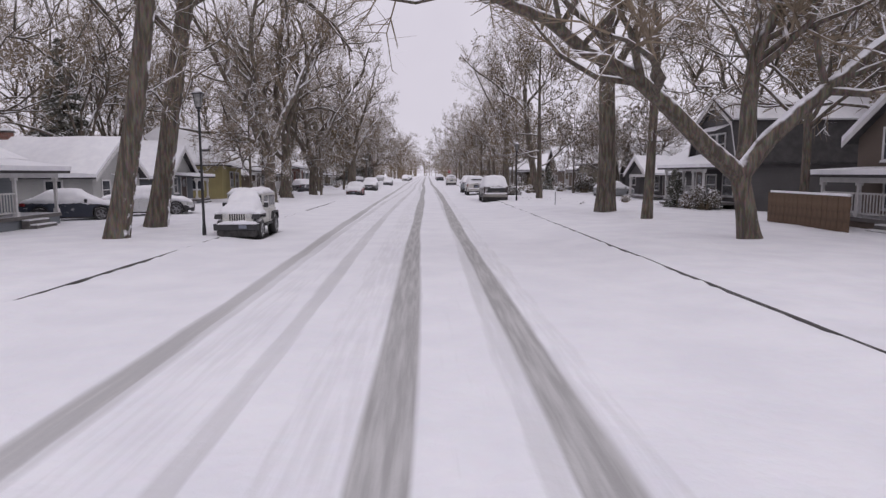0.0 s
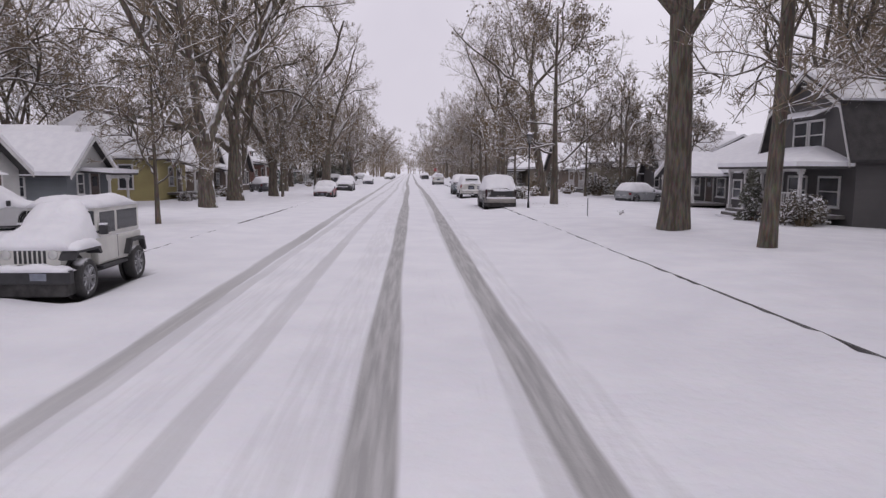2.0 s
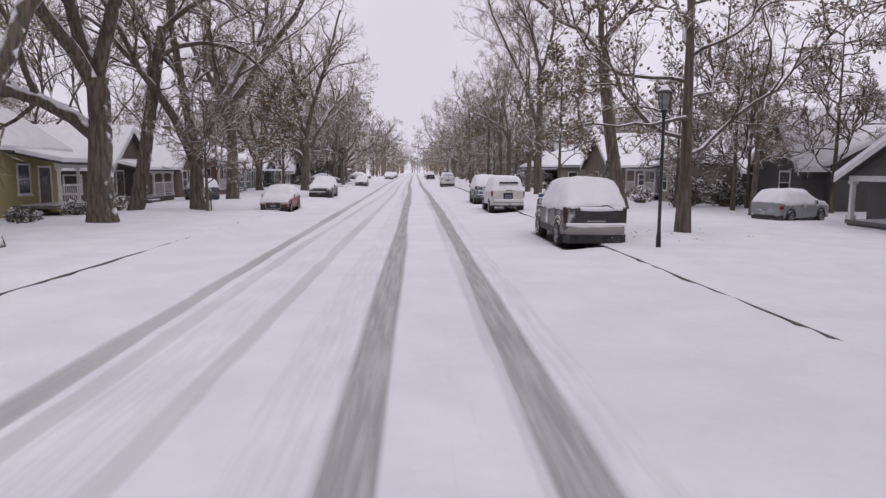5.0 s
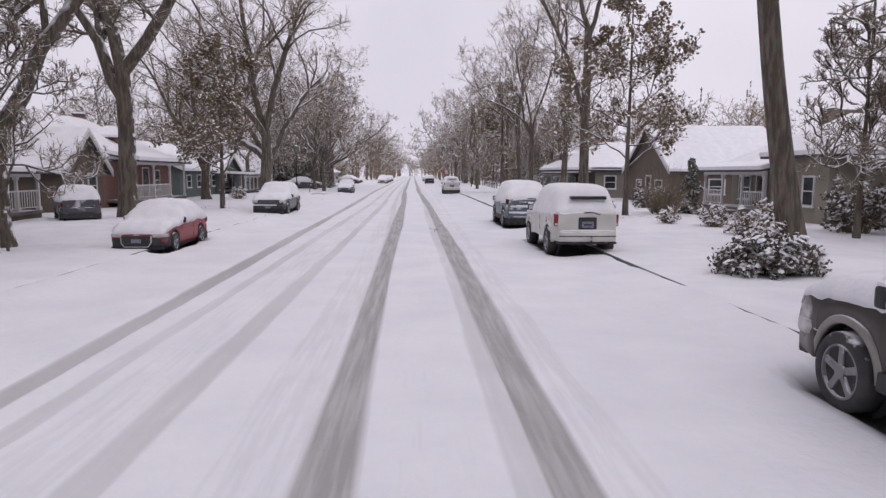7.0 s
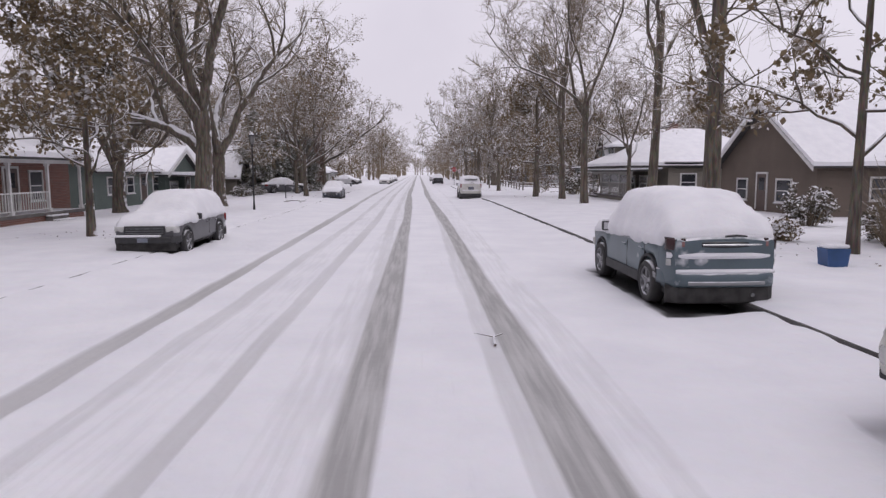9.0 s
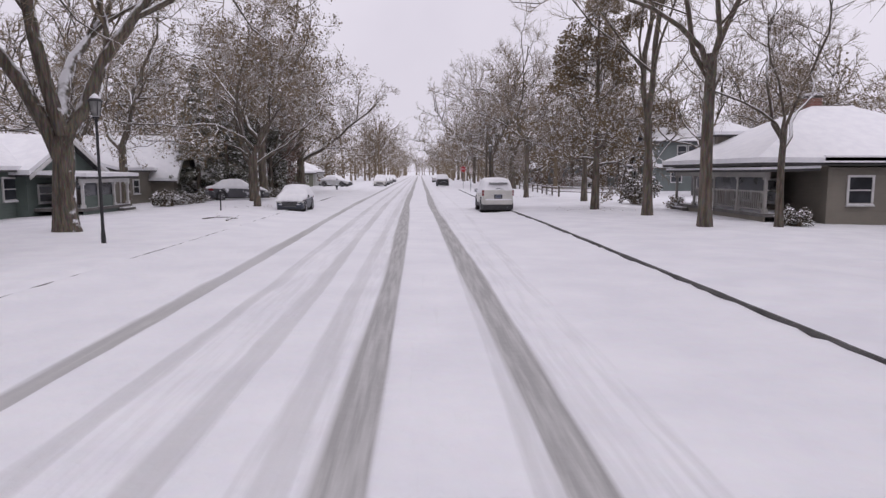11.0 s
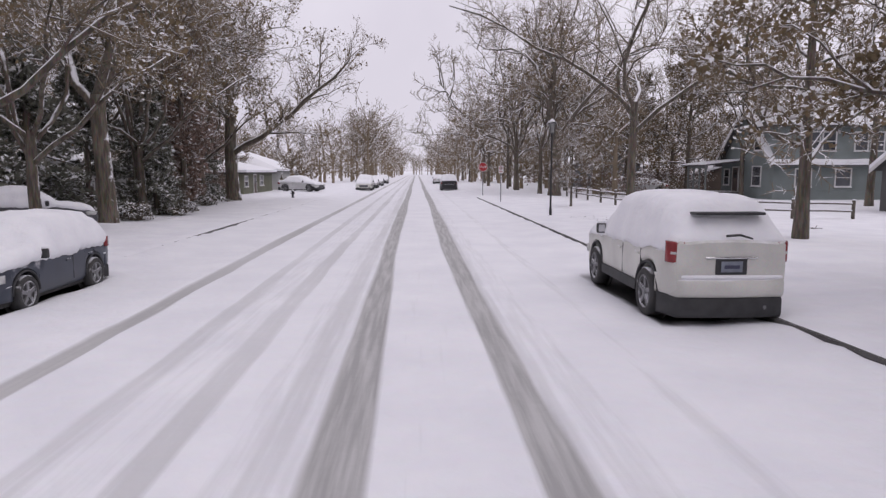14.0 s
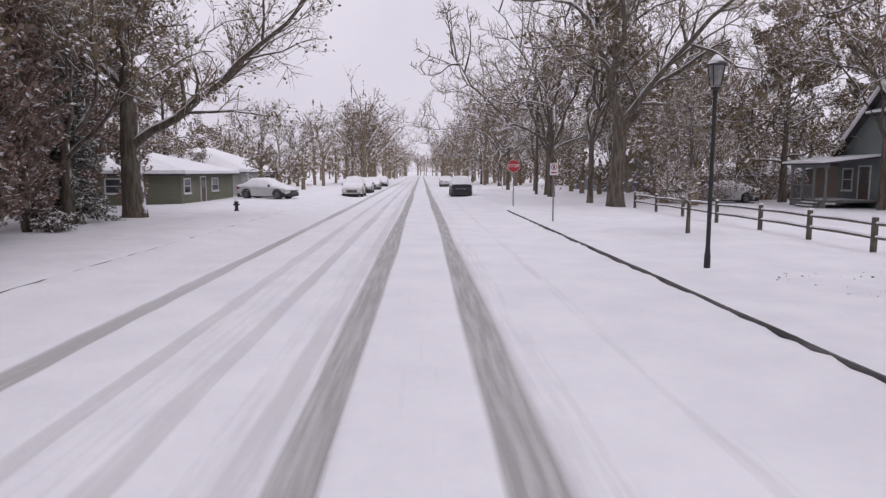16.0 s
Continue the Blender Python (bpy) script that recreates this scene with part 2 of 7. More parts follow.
def kerb_r(y):
    return interp(y, (-100, 98, 112, 400), (4.78, 4.75, 4.32, 4.28))


def kerb_l(y):
    return interp(y, (-100, 90, 118, 400), (-6.38, -6.38, -6.7, -6.7))


def camber(x):
    """The road falls away from its crown to both gutters."""
    return -0.02 * max(0.0, min(abs(x), 6.4) - 1.2)


def wob(y, k):
    return 0.05 * math.sin(y * 0.09 + k * 1.7) + 0.012 * math.sin(y * 0.31 + k * 2.9)


# wheel tracks: centre at stations along the road, half width, how bare it is
TRACK_Y = (-60, 5, 20, 43, 83, 112, 170, 400)
TRACKS = [
    ((-0.36, -0.36, -0.48, -0.41, -0.48, -0.73, -0.80, -0.80), 0.152, 1.0),
    ((1.09, 1.09, 1.05, 1.19, 1.07, 0.79, 0.80, 0.80), 0.15, 1.0),
    ((-0.28, -0.28, -0.38, -0.34, -1.0, -1.15, -1.2, -1.2), 0.11, 0.36),
    ((0.88, 0.88, 0.9, 0.92, 0.92, 0.92, 0.9, 0.9), 0.14, 0.35),
    ((-3.0, -3.05, -3.31, -3.46, -3.70, -4.0, -4.1, -4.1), 0.14, 0.66),
    ((-1.7, -1.73, -1.92, -1.93, -1.69, -2.0, -2.0, -2.0), 0.12, 0.42),
    ((-2.8, -2.85, -2.95, -3.0, -2.49, -2.8, -2.8, -2.8), 0.11, 0.38),
    ((1.5, 1.5, 1.5, 1.62, 1.95, 2.3, 2.3, 2.3), 0.10, 0.22),
    ((0.3, 0.3, 0.3, 0.35, 0.2, 0.0, 0.0, 0.0), 0.25, 0.10),
    ((-0.85, -0.85, -0.95, -0.90, -0.80, -1.2, -1.3, -1.3), 0.30, 0.21),
    ((-2.3, -2.3, -2.45, -2.45, -2.1, -2.4, -2.4, -2.4), 0.30, 0.18),
    ((1.45, 1.45, 1.42, 1.58, 1.5, 1.25, 1.25, 1.25), 0.16, 0.20),
]


def slush(x, y):
    s = 0.0
    for k, (xs, hw, amount) in enumerate(TRACKS):
        c = interp(y, TRACK_Y, xs) + wob(y, k) * 0.6
        w = hw * (1 + 0.14 * math.sin(y * 0.21 + k * 2.1) + 0.03 * math.sin(y * 0.9 + k))
        d = abs(x - c) / w
        s = max(s, amount * max(0.0, min(1.0, 3.0 - d * 2.0)) * (0.9 + 0.1 * math.sin(y * 0.5 + k * 3)))
    return s


# where cars stood while the snow fell the asphalt is bare: centre, half sizes
SHELTERED = [(4.66, 44.4, 0.85, 2.2), (4.30, 58.3, 0.74, 2.0), (4.33, 66.4, 0.82, 2.15), (3.9, 106.0, 0.76, 1.95), (-6.6, 58.5, 0.68, 1.75), (-6.7, 73.4, 0.72, 2.0), (-6.6, 106.2, 0.68, 1.65), (-5.9, 19.6, 0.66, 1.45)]


def shelter(x, y):
    s = 0.0
    for cx, cy, hx, hy in SHELTERED:
        if abs(y - cy) > hy + 1 or abs(x - cx) > hx + 1:
            continue
        dx = (hx - abs(x - cx)) + 0.12 * noise.noise((x * 2, y * 2, 9))
        dy = (hy - abs(y - cy)) + 0.2 * noise.noise((x * 2, y * 2, 11))
        s = max(s, max(0.0, min(1.0, 0.5 + min(dx, dy) / 0.18)))
    return s


# how far the kerb's face shows above the snow in the gutter, along the street
SHOWN_Y = (-40, 6, 10, 22, 25, 34, 36, 43, 44, 51, 52.5, 64, 69, 104, 110, 128, 142, 143.5)
SHOWN_R = (0.006, 0.012, 0.015, 0.004, -0.010, -0.010, 0.008, 0.010, -0.03, -0.03, 0.026, 0.028, 0.048, 0.054, 0.048, 0.045, 0.04, -0.012)
SHOWN_L_Y = (-40, 8, 10, 13, 15, 31.5, 33, 40, 42, 115, 117, 120, 123, 400)
SHOWN_L = (-0.02, -0.015, 0.03, 0.03, -0.016, -0.016, 0.02, 0.02, -0.016, -0.016, 0.03, 0.03, -0.016, -0.02)


def gutter(y, k):
    """Height of the snow against the kerb."""
    shown = interp(y, SHOWN_Y, SHOWN_R) if k == 2 else interp(y, SHOWN_L_Y, SHOWN_L)
    n = noise.noise((y * 0.5, k * 7.3, 0)) * 0.014 + noise.noise((y * 1.6, k * 3.1, 4)) * 0.024 + noise.noise((y * 4.3, k * 1.1, 8)) * 0.046
    return 0.132 - shown - n


def lawn(x, y):
    """Height of the snow beyond the kerbs."""
    side = 1 if x > 0 else -1
    d = x - kerb_r(y) if side > 0 else kerb_l(y) - x
    z = 0.15 + camber(kerb_r(y) if side > 0 else kerb_l(y)) + 0.012 * min(d, 4.0) - 0.028 * max(0.0, min(d - 5.0, 8.0))
    z += 0.05 * noise.noise((x * 0.35, y * 0.35, 2.0)) + 0.02 * noise.noise((x * 1.3, y * 1.3, 5.0))
    # the trodden walk that runs along the verge
    z -= 0.05 * math.exp(-((d - 3.6) / 0.6) ** 2)
    return z


def build_road():
    ys = [-40 + 2.0 * i for i in range(20)] + [0.32 * i for i in range(456)] + [146 + 3.0 * i for i in range(0, 90)]
    # columns: fine across the wheel tracks and at the gutters, coarse between
    xs = []
    for a, b, step in ((-6.38, -5.9, 0.045), (-5.9, -4.3, 0.13), (-4.3, -2.6, 0.046), (-2.6, -2.25, 0.1), (-2.25, 2.0, 0.046), (2.0, 4.3, 0.13), (4.3, 4.75, 0.04)):
        m = int(round((b - a) / step))
        xs += [a + (b - a) * i / m for i in range(m)]
    xs.append(4.75)
    n = len(xs) - 1
    verts, faces, mask, bare = [], [], [], []
    for y in ys:
        kl, kr = kerb_l(y), kerb_r(y)
        gl, gr = gutter(y, 1), gutter(y, 2)
        for i in range(n + 1):
            x = xs[i]
            if x < -4.3:
                x = -4.3 + (x + 4.3) * (kl + 4.3) / (-6.38 + 4.3)
            elif x > 2.0:
                x = 2.0 + (x - 2.0) * (kr - 2.0) / 2.75
            s = slush(x, y)
            z = 0.03 * noise.noise((x * 0.5, y * 0.5, 0)) * (1 - s) + 0.012 * noise.noise((x * 2.5, y * 1.7, 3)) - 0.035 * s
            dl, dr = x - kl, kr - x
            el, er = math.exp(-(dl / 0.8) ** 2), math.exp(-(dr / 0.7) ** 2)
            z = z * (1 - max(el, er)) + gl * el + gr * er
            b = shelter(x, y)
            z = z * (1 - b) - 0.05 * b + camber(x)
            verts.append((x, y, z))
            mask.append(s)
            bare.append(b)
    for j in range(len(ys) - 1):
        for i in range(n):
            a = j * (n + 1) + i
            faces.append((a, a + 1, a + n + 2, a + n + 1))
    m = material("road_snow", (0.85, 0.85, 0.875), (0.79, 0.79, 0.825), 0.8, 0.75, bump=0.7, bump_scale=7, grain=0.05, spec=0.25)
    t = m.node_tree
    b = t.nodes["Principled BSDF"]
    old = b.inputs["Base Color"].links[0].from_socket
    at = t.nodes.new("ShaderNodeAttribute")
    at.attribute_name = "slush"
    no = t.nodes.new("ShaderNodeTexNoise")
    no.inputs["Scale"].default_value, no.inputs["Detail"].default_value = 5.0, 5
    co = t.nodes.new("ShaderNodeTexCoord")
    mp = t.nodes.new("ShaderNodeMapping")
    mp.inputs["Scale"].default_value = (2.6, 0.14, 1)
    t.links.new(co.outputs["Object"], mp.inputs["Vector"])
    t.links.new(mp.outputs["Vector"], no.inputs["Vector"])
    ma = t.nodes.new("ShaderNodeMath")
    ma.operation = "MULTIPLY_ADD"
    ma.inputs[1].default_value = 0.45
    t.links.new(no.outputs["Fac"], ma.inputs[0])
    t.links.new(at.outputs["Fac"], ma.inputs[2])
    mr = t.nodes.new("ShaderNodeMapRange")
    mr.inputs["From Min"].default_value, mr.inputs["From Max"].default_value = 0.36, 0.92
    t.links.new(ma.outputs[0], mr.inputs["Value"])
    wet = t.nodes.new("ShaderNodeValToRGB")
    wet.color_ramp.elements[0].color, wet.color_ramp.elements[1].color = (0.36, 0.355, 0.35, 1), (0.50, 0.495, 0.49, 1)
    wet.color_ramp.elements[0].position, wet.color_ramp.elements[1].position = 0.38, 0.66
    t.links.new(no.outputs["Fac"], wet.inputs["Fac"])
    mx = t.nodes.new("ShaderNodeMix")
    mx.data_type = "RGBA"
    t.links.new(mr.outputs["Result"], mx.inputs[0])
    t.links.new(old, mx.inputs[6])
    t.links.new(wet.outputs["Color"], mx.inputs[7])
    dry = t.nodes.new("ShaderNodeAttribute")
    dry.attribute_name = "bare"
    mb = t.nodes.new("ShaderNodeMix")
    mb.data_type = "RGBA"
    mb.inputs[7].default_value = (0.045, 0.044, 0.044, 1)
    t.links.new(dry.outputs["Fac"], mb.inputs[0])
    t.links.new(mx.outputs[2], mb.inputs[6])
    t.links.new(mb.outputs[2], b.inputs["Base Color"])
    ob = mesh_part("road", verts, faces, m, smooth=True)
    at = ob.data.attributes.new("slush", "FLOAT", "POINT")
    at.data.foreach_set("value", mask)
    at = ob.data.attributes.new("bare", "FLOAT", "POINT")
    at.data.foreach_set("value", bare)
    return tagged(ob, "snow-covered street with grey slushy wheel tracks", "road", kind="structure")


def build_ground():
    dense = [0.0, 0.12, 0.3, 0.6, 1.0, 1.5, 2.0, 2.5, 3.0, 3.5, 4.0, 4.5, 5.2, 6, 7, 8, 9.5, 11, 13, 16, 20, 26, 35, 50, 80, 140, 300, 700, 1800, 4000]
    left = [(-1, d) for d in dense[::-1]]
    right = [(1, d) for d in dense]
    ys = [-600, -200, -90, -50] + [-40 + 0.8 * i for i in range(238)] + [150 + 6 * i for i in range(30)] + [340, 376, 412, 450, 600, 900, 1500, 2500, 4500]
    verts, faces = [], []
    cols = left + right
    for y in ys:
        for s, d in cols:
            x = kerb_l(y) - 0.015 - d if s < 0 else kerb_r(y) + 0.015 + d
            top = 0.152 + camber(kerb_l(y) if s < 0 else kerb_r(y)) + 0.01 * noise.noise((y * 1.1, s * 3.0, 7))
            verts.append((x, y, max(lawn(x, y), top if d < 0.5 else -1.0) if d > 0 else 0.13 + camber(x) + 0.006 * noise.noise((y * 0.8, s, 0))))
    n = len(cols)
    for j in range(len(ys) - 1):
        for i in range(n - 1):
            if i == len(left) - 1 and -40 <= ys[j] < 412:
                continue
            a = j * n + i
            faces.append((a, a + 1, a + n + 1, a + n))
    ob = mesh_part("ground", verts, faces, SNOW, smooth=True)
    return tagged(ob, "deep fresh snow over lawns and verges", "snowy ground", kind="structure")


def build_kerb(side):
    verts, faces = [], []
    ys = [-40 + 1.0 * i for i in range(int(KERB_END + 40) + 1)]
    for y in ys:
        k = kerb_l(y) if side < 0 else kerb_r(y)
        for dx, z in ((0.0, -0.12), (-0.01, 0.10), (0.02, 0.135), (0.20, 0.14), (0.20, -0.12)):
            verts.append((k + side * dx, y, z + camber(k)))
    for j in range(len(ys) - 1):
        for i in range(5):
            a, b = j * 5 + i, j * 5 + (i + 1) % 5
            faces.append((a, b, b + 5, a + 5))
    ob = mesh_part("kerb_left" if side < 0 else "kerb_right", verts, faces, KERB)
    return tagged(ob, "worn concrete kerb half buried in snow", "kerb", kind="structure")


build_road()
build_ground()
build_kerb(-1)
build_kerb(1)


# ---- trees ----
def tube(path, radii, sides, V, Fc):
    """Adds a tapered tube along the path to the lists."""
    base = len(V)
    p = [Vector(q) for q in path]
    up = Vector((0.3, 0.2, 1)).normalized()
    for i, q in enumerate(p):
        d = (p[min(i + 1, len(p) - 1)] - p[max(i - 1, 0)])
        if d.length < 1e-6:
            d = Vector((0, 0, 1))
        d.normalize()
        a = d.cross(up if abs(d.dot(up)) < 0.95 else Vector((1, 0, 0))).normalized()
        b = d.cross(a)
        r = radii[i]
        for k in range(sides):
            w = 2 * math.pi * k / sides
            V.append(q + (a * math.cos(w) + b * math.sin(w)) * r)
    for i in range(len(p) - 1):
        for k in range(sides):
            a0, a1 = base + i * sides + k, base + i * sides + (k + 1) % sides
            Fc.append((a0, a1, a1 + sides, a0 + sides))


def sliver(a, b, r, rng, V, Fc):
    """A fine twig: a narrow tapered blade turned at random."""
    a, b = Vector(a), Vector(b)
    n = (b - a).cross(unit(rng))
    if n.length < 1e-6:
        return
    n = n.normalized() * r
    i = len(V)
    V.extend((a - n, a + n, b + n * 0.5, b - n * 0.5))
    Fc.append((i, i + 1, i + 2, i + 3))


def unit(rng):
    z = rng.uniform(-1, 1)
    w = rng.uniform(0, 2 * math.pi)
    s = math.sqrt(1 - z * z)
    return Vector((s * math.cos(w), s * math.sin(w), z))


def tree(seed, height, radius, fork=0.35, limbs=5, spread=0.95, lean=(0, 0), density=1.0, leaves=0, leaf_mat=None, droop=0.0, upright=0.10,
         limb_dirs=None, leaf_size=0.09, level_len=(0.62, 0.5, 0.48, 0.5), flare=1.35, label="", crooked=1.55, twig=1.0, road=0, fine=18, light=False, limb_r=1.0, leader=0):
    """A bare or half-bare broadleaf tree standing at its base: trunk and limbs, fine crown, dry leaves."""
    rng = random.Random(seed)
    wood_v, wood_f, twig_v, twig_f, tips = [], [], [], [], []
    trunk_top = height * fork

    def branch(start, d, length, r, level):
        steps = (7, 8, 4, 2, 1)[level]
        path, radii = [start.copy()], [r]
        p = start.copy()
        end_r = (0.55, 0.28, 0.3, 0.35, 0.5)[level] * r
        for i in range(steps):
            f = (i + 1) / steps
            d = (d + unit(rng) * (0.10, 0.26, 0.34, 0.40, 0.45)[level] * crooked + Vector((0, 0, upright * 0.35 - droop * level * 0.06))).normalized()
            if road and i and (p.x * road > 6.7 or (p.z < 6.5 and p.x * road > 4.0)):
                radii[-1] = end_r
                length *= i / steps
                steps = i
                break
            p = p + d * (length / steps)
            path.append(p.copy())
            radii.append(r + (end_r - r) * f)
        sides = (10, 5, 3, 3, 3)[level] if light else (10, 7, 4, 3, 3)[level]
        if level == 4:
            sliver(path[0], path[1], r, rng, twig_v, twig_f)
        elif level == 3 and light:
            for i in range(steps):
                sliver(path[i], path[i + 1], radii[i], rng, twig_v, twig_f)
        elif level <= 2:
            tube(path, radii, sides, wood_v, wood_f)
        else:
            tube(path, radii, sides, twig_v, twig_f)
        if level >= 3:
            tips.extend(path[1:])
        if level == 4:
            return
        kids = int(round((0, 9, 8, fine)[level] * density * rng.uniform(0.8, 1.2)))
        for k in range(kids):
            f = rng.uniform(0.22, 1.0) if level > 1 else rng.uniform(0.25, 1.0)
            i = min(int(f * steps), steps - 1)
            q = path[i].lerp(path[i + 1], f * steps - i)
            along = (path[i + 1] - path[i]).normalized()
            side = unit(rng)
            side = (side - along * side.dot(along)).normalized()
            nd = (along * rng.uniform(0.45, 0.9) + side * rng.uniform(0.6, 1.0) + Vector((0, 0, 0.18))).normalized()
            rr = max(radii[i] * rng.uniform(0.42, 0.62), (0, 0.032, 0.016, 0.0085)[level] * twig)
            branch(q, nd, length * level_len[level] * rng.uniform(0.65, 1.15) * (1.15 - 0.5 * f), rr, level + 1)

    # trunk
    n = 9
    path, radii = [], []
    for i in range(n + 1):
        f = i / n
        path.append(Vector((lean[0] * f * trunk_top + 0.10 * crooked * radius * math.sin(f * 5 + seed), lean[1] * f * trunk_top + 0.10 * crooked * radius * math.cos(f * 4 + seed), f * trunk_top - 0.25)))
        radii.append(radius * (1 + (flare - 1) * math.exp(-f * 9)) * (1 - (0.8 if leader else 0.22) * f))
    tube(path, radii, 14, wood_v, wood_f)
    top = path[-1]
    if leader:
        limb_dirs = []
        for k in range(leader):
            h = 0.24 + 0.74 * (k + rng.uniform(-0.3, 0.3)) / leader
            i = min(int(h * n), n - 1)
            q = path[i].lerp(path[i + 1], h * n - i)
            w = k * 2.4 + rng.uniform(-0.4, 0.4)
            branch(q, Vector((math.cos(w), math.sin(w), rng.uniform(0.1, 0.55))).normalized(), height * 0.40 * (1.12 - 0.72 * h) * rng.uniform(0.8, 1.15), max(radii[i] * 0.45, 0.035), 1)
    if limb_dirs is None:
        limb_dirs = []
        w0 = rng.uniform(0, 6.28)
        for k in range(limbs):
            w = w0 + 2 * math.pi * k / limbs + rng.uniform(-0.4, 0.4)
            tilt = spread * rng.uniform(0.6, 1.25)
            limb_dirs.append((math.cos(w) * tilt, math.sin(w) * tilt, 1.0, rng.uniform(0.75, 1.05), rng.uniform(0.7, 1.0)))
    for k, (dx, dy, dz, lf, h) in enumerate(limb_dirs):
        i = min(int(h * n), n - 1)
        q = path[i].lerp(path[i + 1], h * n - i)
        branch(q, Vector((dx + lean[0], dy + lean[1], dz)).normalized(), (height - q.z) * lf, radii[i] * limb_r * (0.68 if len(limb_dirs) <= 3 else 0.56), 1)
    if fork > 0.5 and not leader:
        for k in range(int(7 * density)):
            h = rng.uniform(0.45, 0.95)
            q = path[int(h * n)]
            w = rng.uniform(0, 6.28)
            branch(q, Vector((math.cos(w), math.sin(w), 0.5)).normalized(), height * 0.2 * rng.uniform(0.6, 1.2), radius * 0.16, 2)
    ob = thing("tree", label, "tree")
    mesh_part("trunk", wood_v, wood_f, BARK, ob, smooth=True)
    mesh_part("crown", twig_v, twig_f, TWIG, ob)
    if leaves:
        lv, lf_ = [], []
        for k in range(leaves):
            q = rng.choice(tips) + unit(rng) * 0.16
            a = unit(rng) * leaf_size * rng.uniform(0.6, 1.3)
            b = unit(rng).cross(a).normalized() * a.length * 0.7
            i = len(lv)
            lv.extend((q - a, q + b, q + a, q - b))
            lf_.append((i, i + 1, i + 2, i + 3))
        mesh_part("foliage", lv, lf_, leaf_mat or LEAF, ob)
    return ob


def conifer(seed, height, radius, mat, clumps, columnar=False, label=""):
    """Evergreen or rust-leaved column: trunk, boughs, and thousands of short sprays."""
    rng = random.Random(seed)
    wv, wf, lv, lf_ = [], [], [], []
    tube([(0, 0, -0.2), (0, 0, height * 0.5), (0, 0, height)], [0.16, 0.1, 0.02], 8, wv, wf)
    boughs = []
    for k in range(int(height * 14)):
        h = rng.uniform(0.02, 0.98)
        shape = (1 - h) ** 0.8 if not columnar else (math.sin(min(1.0, h * 1.2 + 0.3) * math.pi * 0.62) * (1 - h ** 5))
        r = radius * max(0.08, shape) * rng.uniform(0.65, 1.1)
        w = rng.uniform(0, 6.28)
        a = Vector((0, 0, h * height))
        d = Vector((math.cos(w), math.sin(w), 1.1 if columnar else -0.18))
        b = a + Vector((d.x * r, d.y * r, d.z * r * (0.7 if columnar else 1.0)))
        tube([a, a.lerp(b, 0.6), b], [0.025, 0.014, 0.005], 3, wv, wf)
        boughs.append((a, b))
    for k in range(clumps):
        a, b = rng.choice(boughs)
        q = a.lerp(b, rng.uniform(0.25, 1.05)) + unit(rng) * 0.16
        u = (unit(rng) * 0.7 + (b - a).normalized() * 0.7).normalized() * rng.uniform(0.05, 0.14)
        v = unit(rng).cross(u).normalized() * u.length * 0.4
        i = len(lv)
        lv.extend((q - u, q + v, q + u, q - v))
        lf_.append((i, i + 1, i + 2, i + 3))
    ob = thing("tree", label, "tree")
    mesh_part("trunk", wv, wf, BARK, ob)
    mesh_part("foliage", lv, lf_, mat, ob)
    return ob


def bush(seed, rx, ry, h, label, mat=None, leaves=1800, bare=70):
    rng = random.Random(seed)
    wv, wf, lv, lf_ = [], [], [], []
    tips = []
    for k in range(bare):
        w = rng.uniform(0, 6.28)
        e = Vector((math.cos(w) * rx * rng.uniform(0.3, 1), math.sin(w) * ry * rng.uniform(0.3, 1), 0))
        e.z = h * rng.uniform(0.12, 1.0) * (1.05 - 0.6 * ((e.x / rx) ** 2 + (e.y / ry) ** 2))
        s = Vector((e.x * 0.3, e.y * 0.3, -0.08))
        m = s.lerp(e, 0.5) + Vector((0, 0, h * 0.12))
        tube([s, m, e], [0.014, 0.009, 0.004], 3, wv, wf)
        tips += [m.lerp(e, 0.4), e, m.lerp(e, 0.75)]
    for k in range(leaves):
        q = rng.choice(tips) + unit(rng) * 0.10
        a = unit(rng) * rng.uniform(0.03, 0.065)
        b = unit(rng).cross(a).normalized() * a.length * 0.6
        i = len(lv)
        lv.extend((q - a, q + b, q + a, q - b))
        lf_.append((i, i + 1, i + 2, i + 3))
    ob = thing("bush", label, "bush")
    mesh_part("stem", wv, wf, TWIG, ob)
    if leaves:
        mesh_part("foliage", lv, lf_, mat or LEAF, ob)
        # snow lying in ridges along the outer sprays
        sv, sf = [], []
        for k in range(len(tips) * 2 // 5):
            q = rng.choice(tips) + unit(rng) * 0.06 + Vector((0, 0, 0.05))
            w = math.atan2(q.y, q.x) + rng.uniform(-0.5, 0.5)
            d = Vector((math.cos(w), math.sin(w), -0.25)) * rng.uniform(0.07, 0.16)
            v = Vector((-math.sin(w), math.cos(w), 0)) * rng.uniform(0.03, 0.06)
            i = len(sv)
            sv.extend((q - d, q - d * 0.4 + v, q + d * 0.5 + v * 0.9, q + d, q + d * 0.5 - v, q - d * 0.4 - v * 0.9, q + Vector((0, 0, rng.uniform(0.025, 0.05))), q - Vector((0, 0, 0.015))))
            sf.extend((i + m, i + (m + 1) % 6, i + 6) for m in range(6))
            sf.extend((i + (m + 1) % 6, i + m, i + 7) for m in range(6))
        tagged(mesh_part("foliage_snow", sv, sf, SNOW_CAP, ob), kind="stuff")
    return ob


def stand(ob, x, y, rz=0.0, s=1.0, dz=0.0):
    z = lawn(x, y) + dz
    ob.matrix_basis = pose(x, y, z, 0, 0, rz) @ Matrix.Scale(s, 4)
    return ob


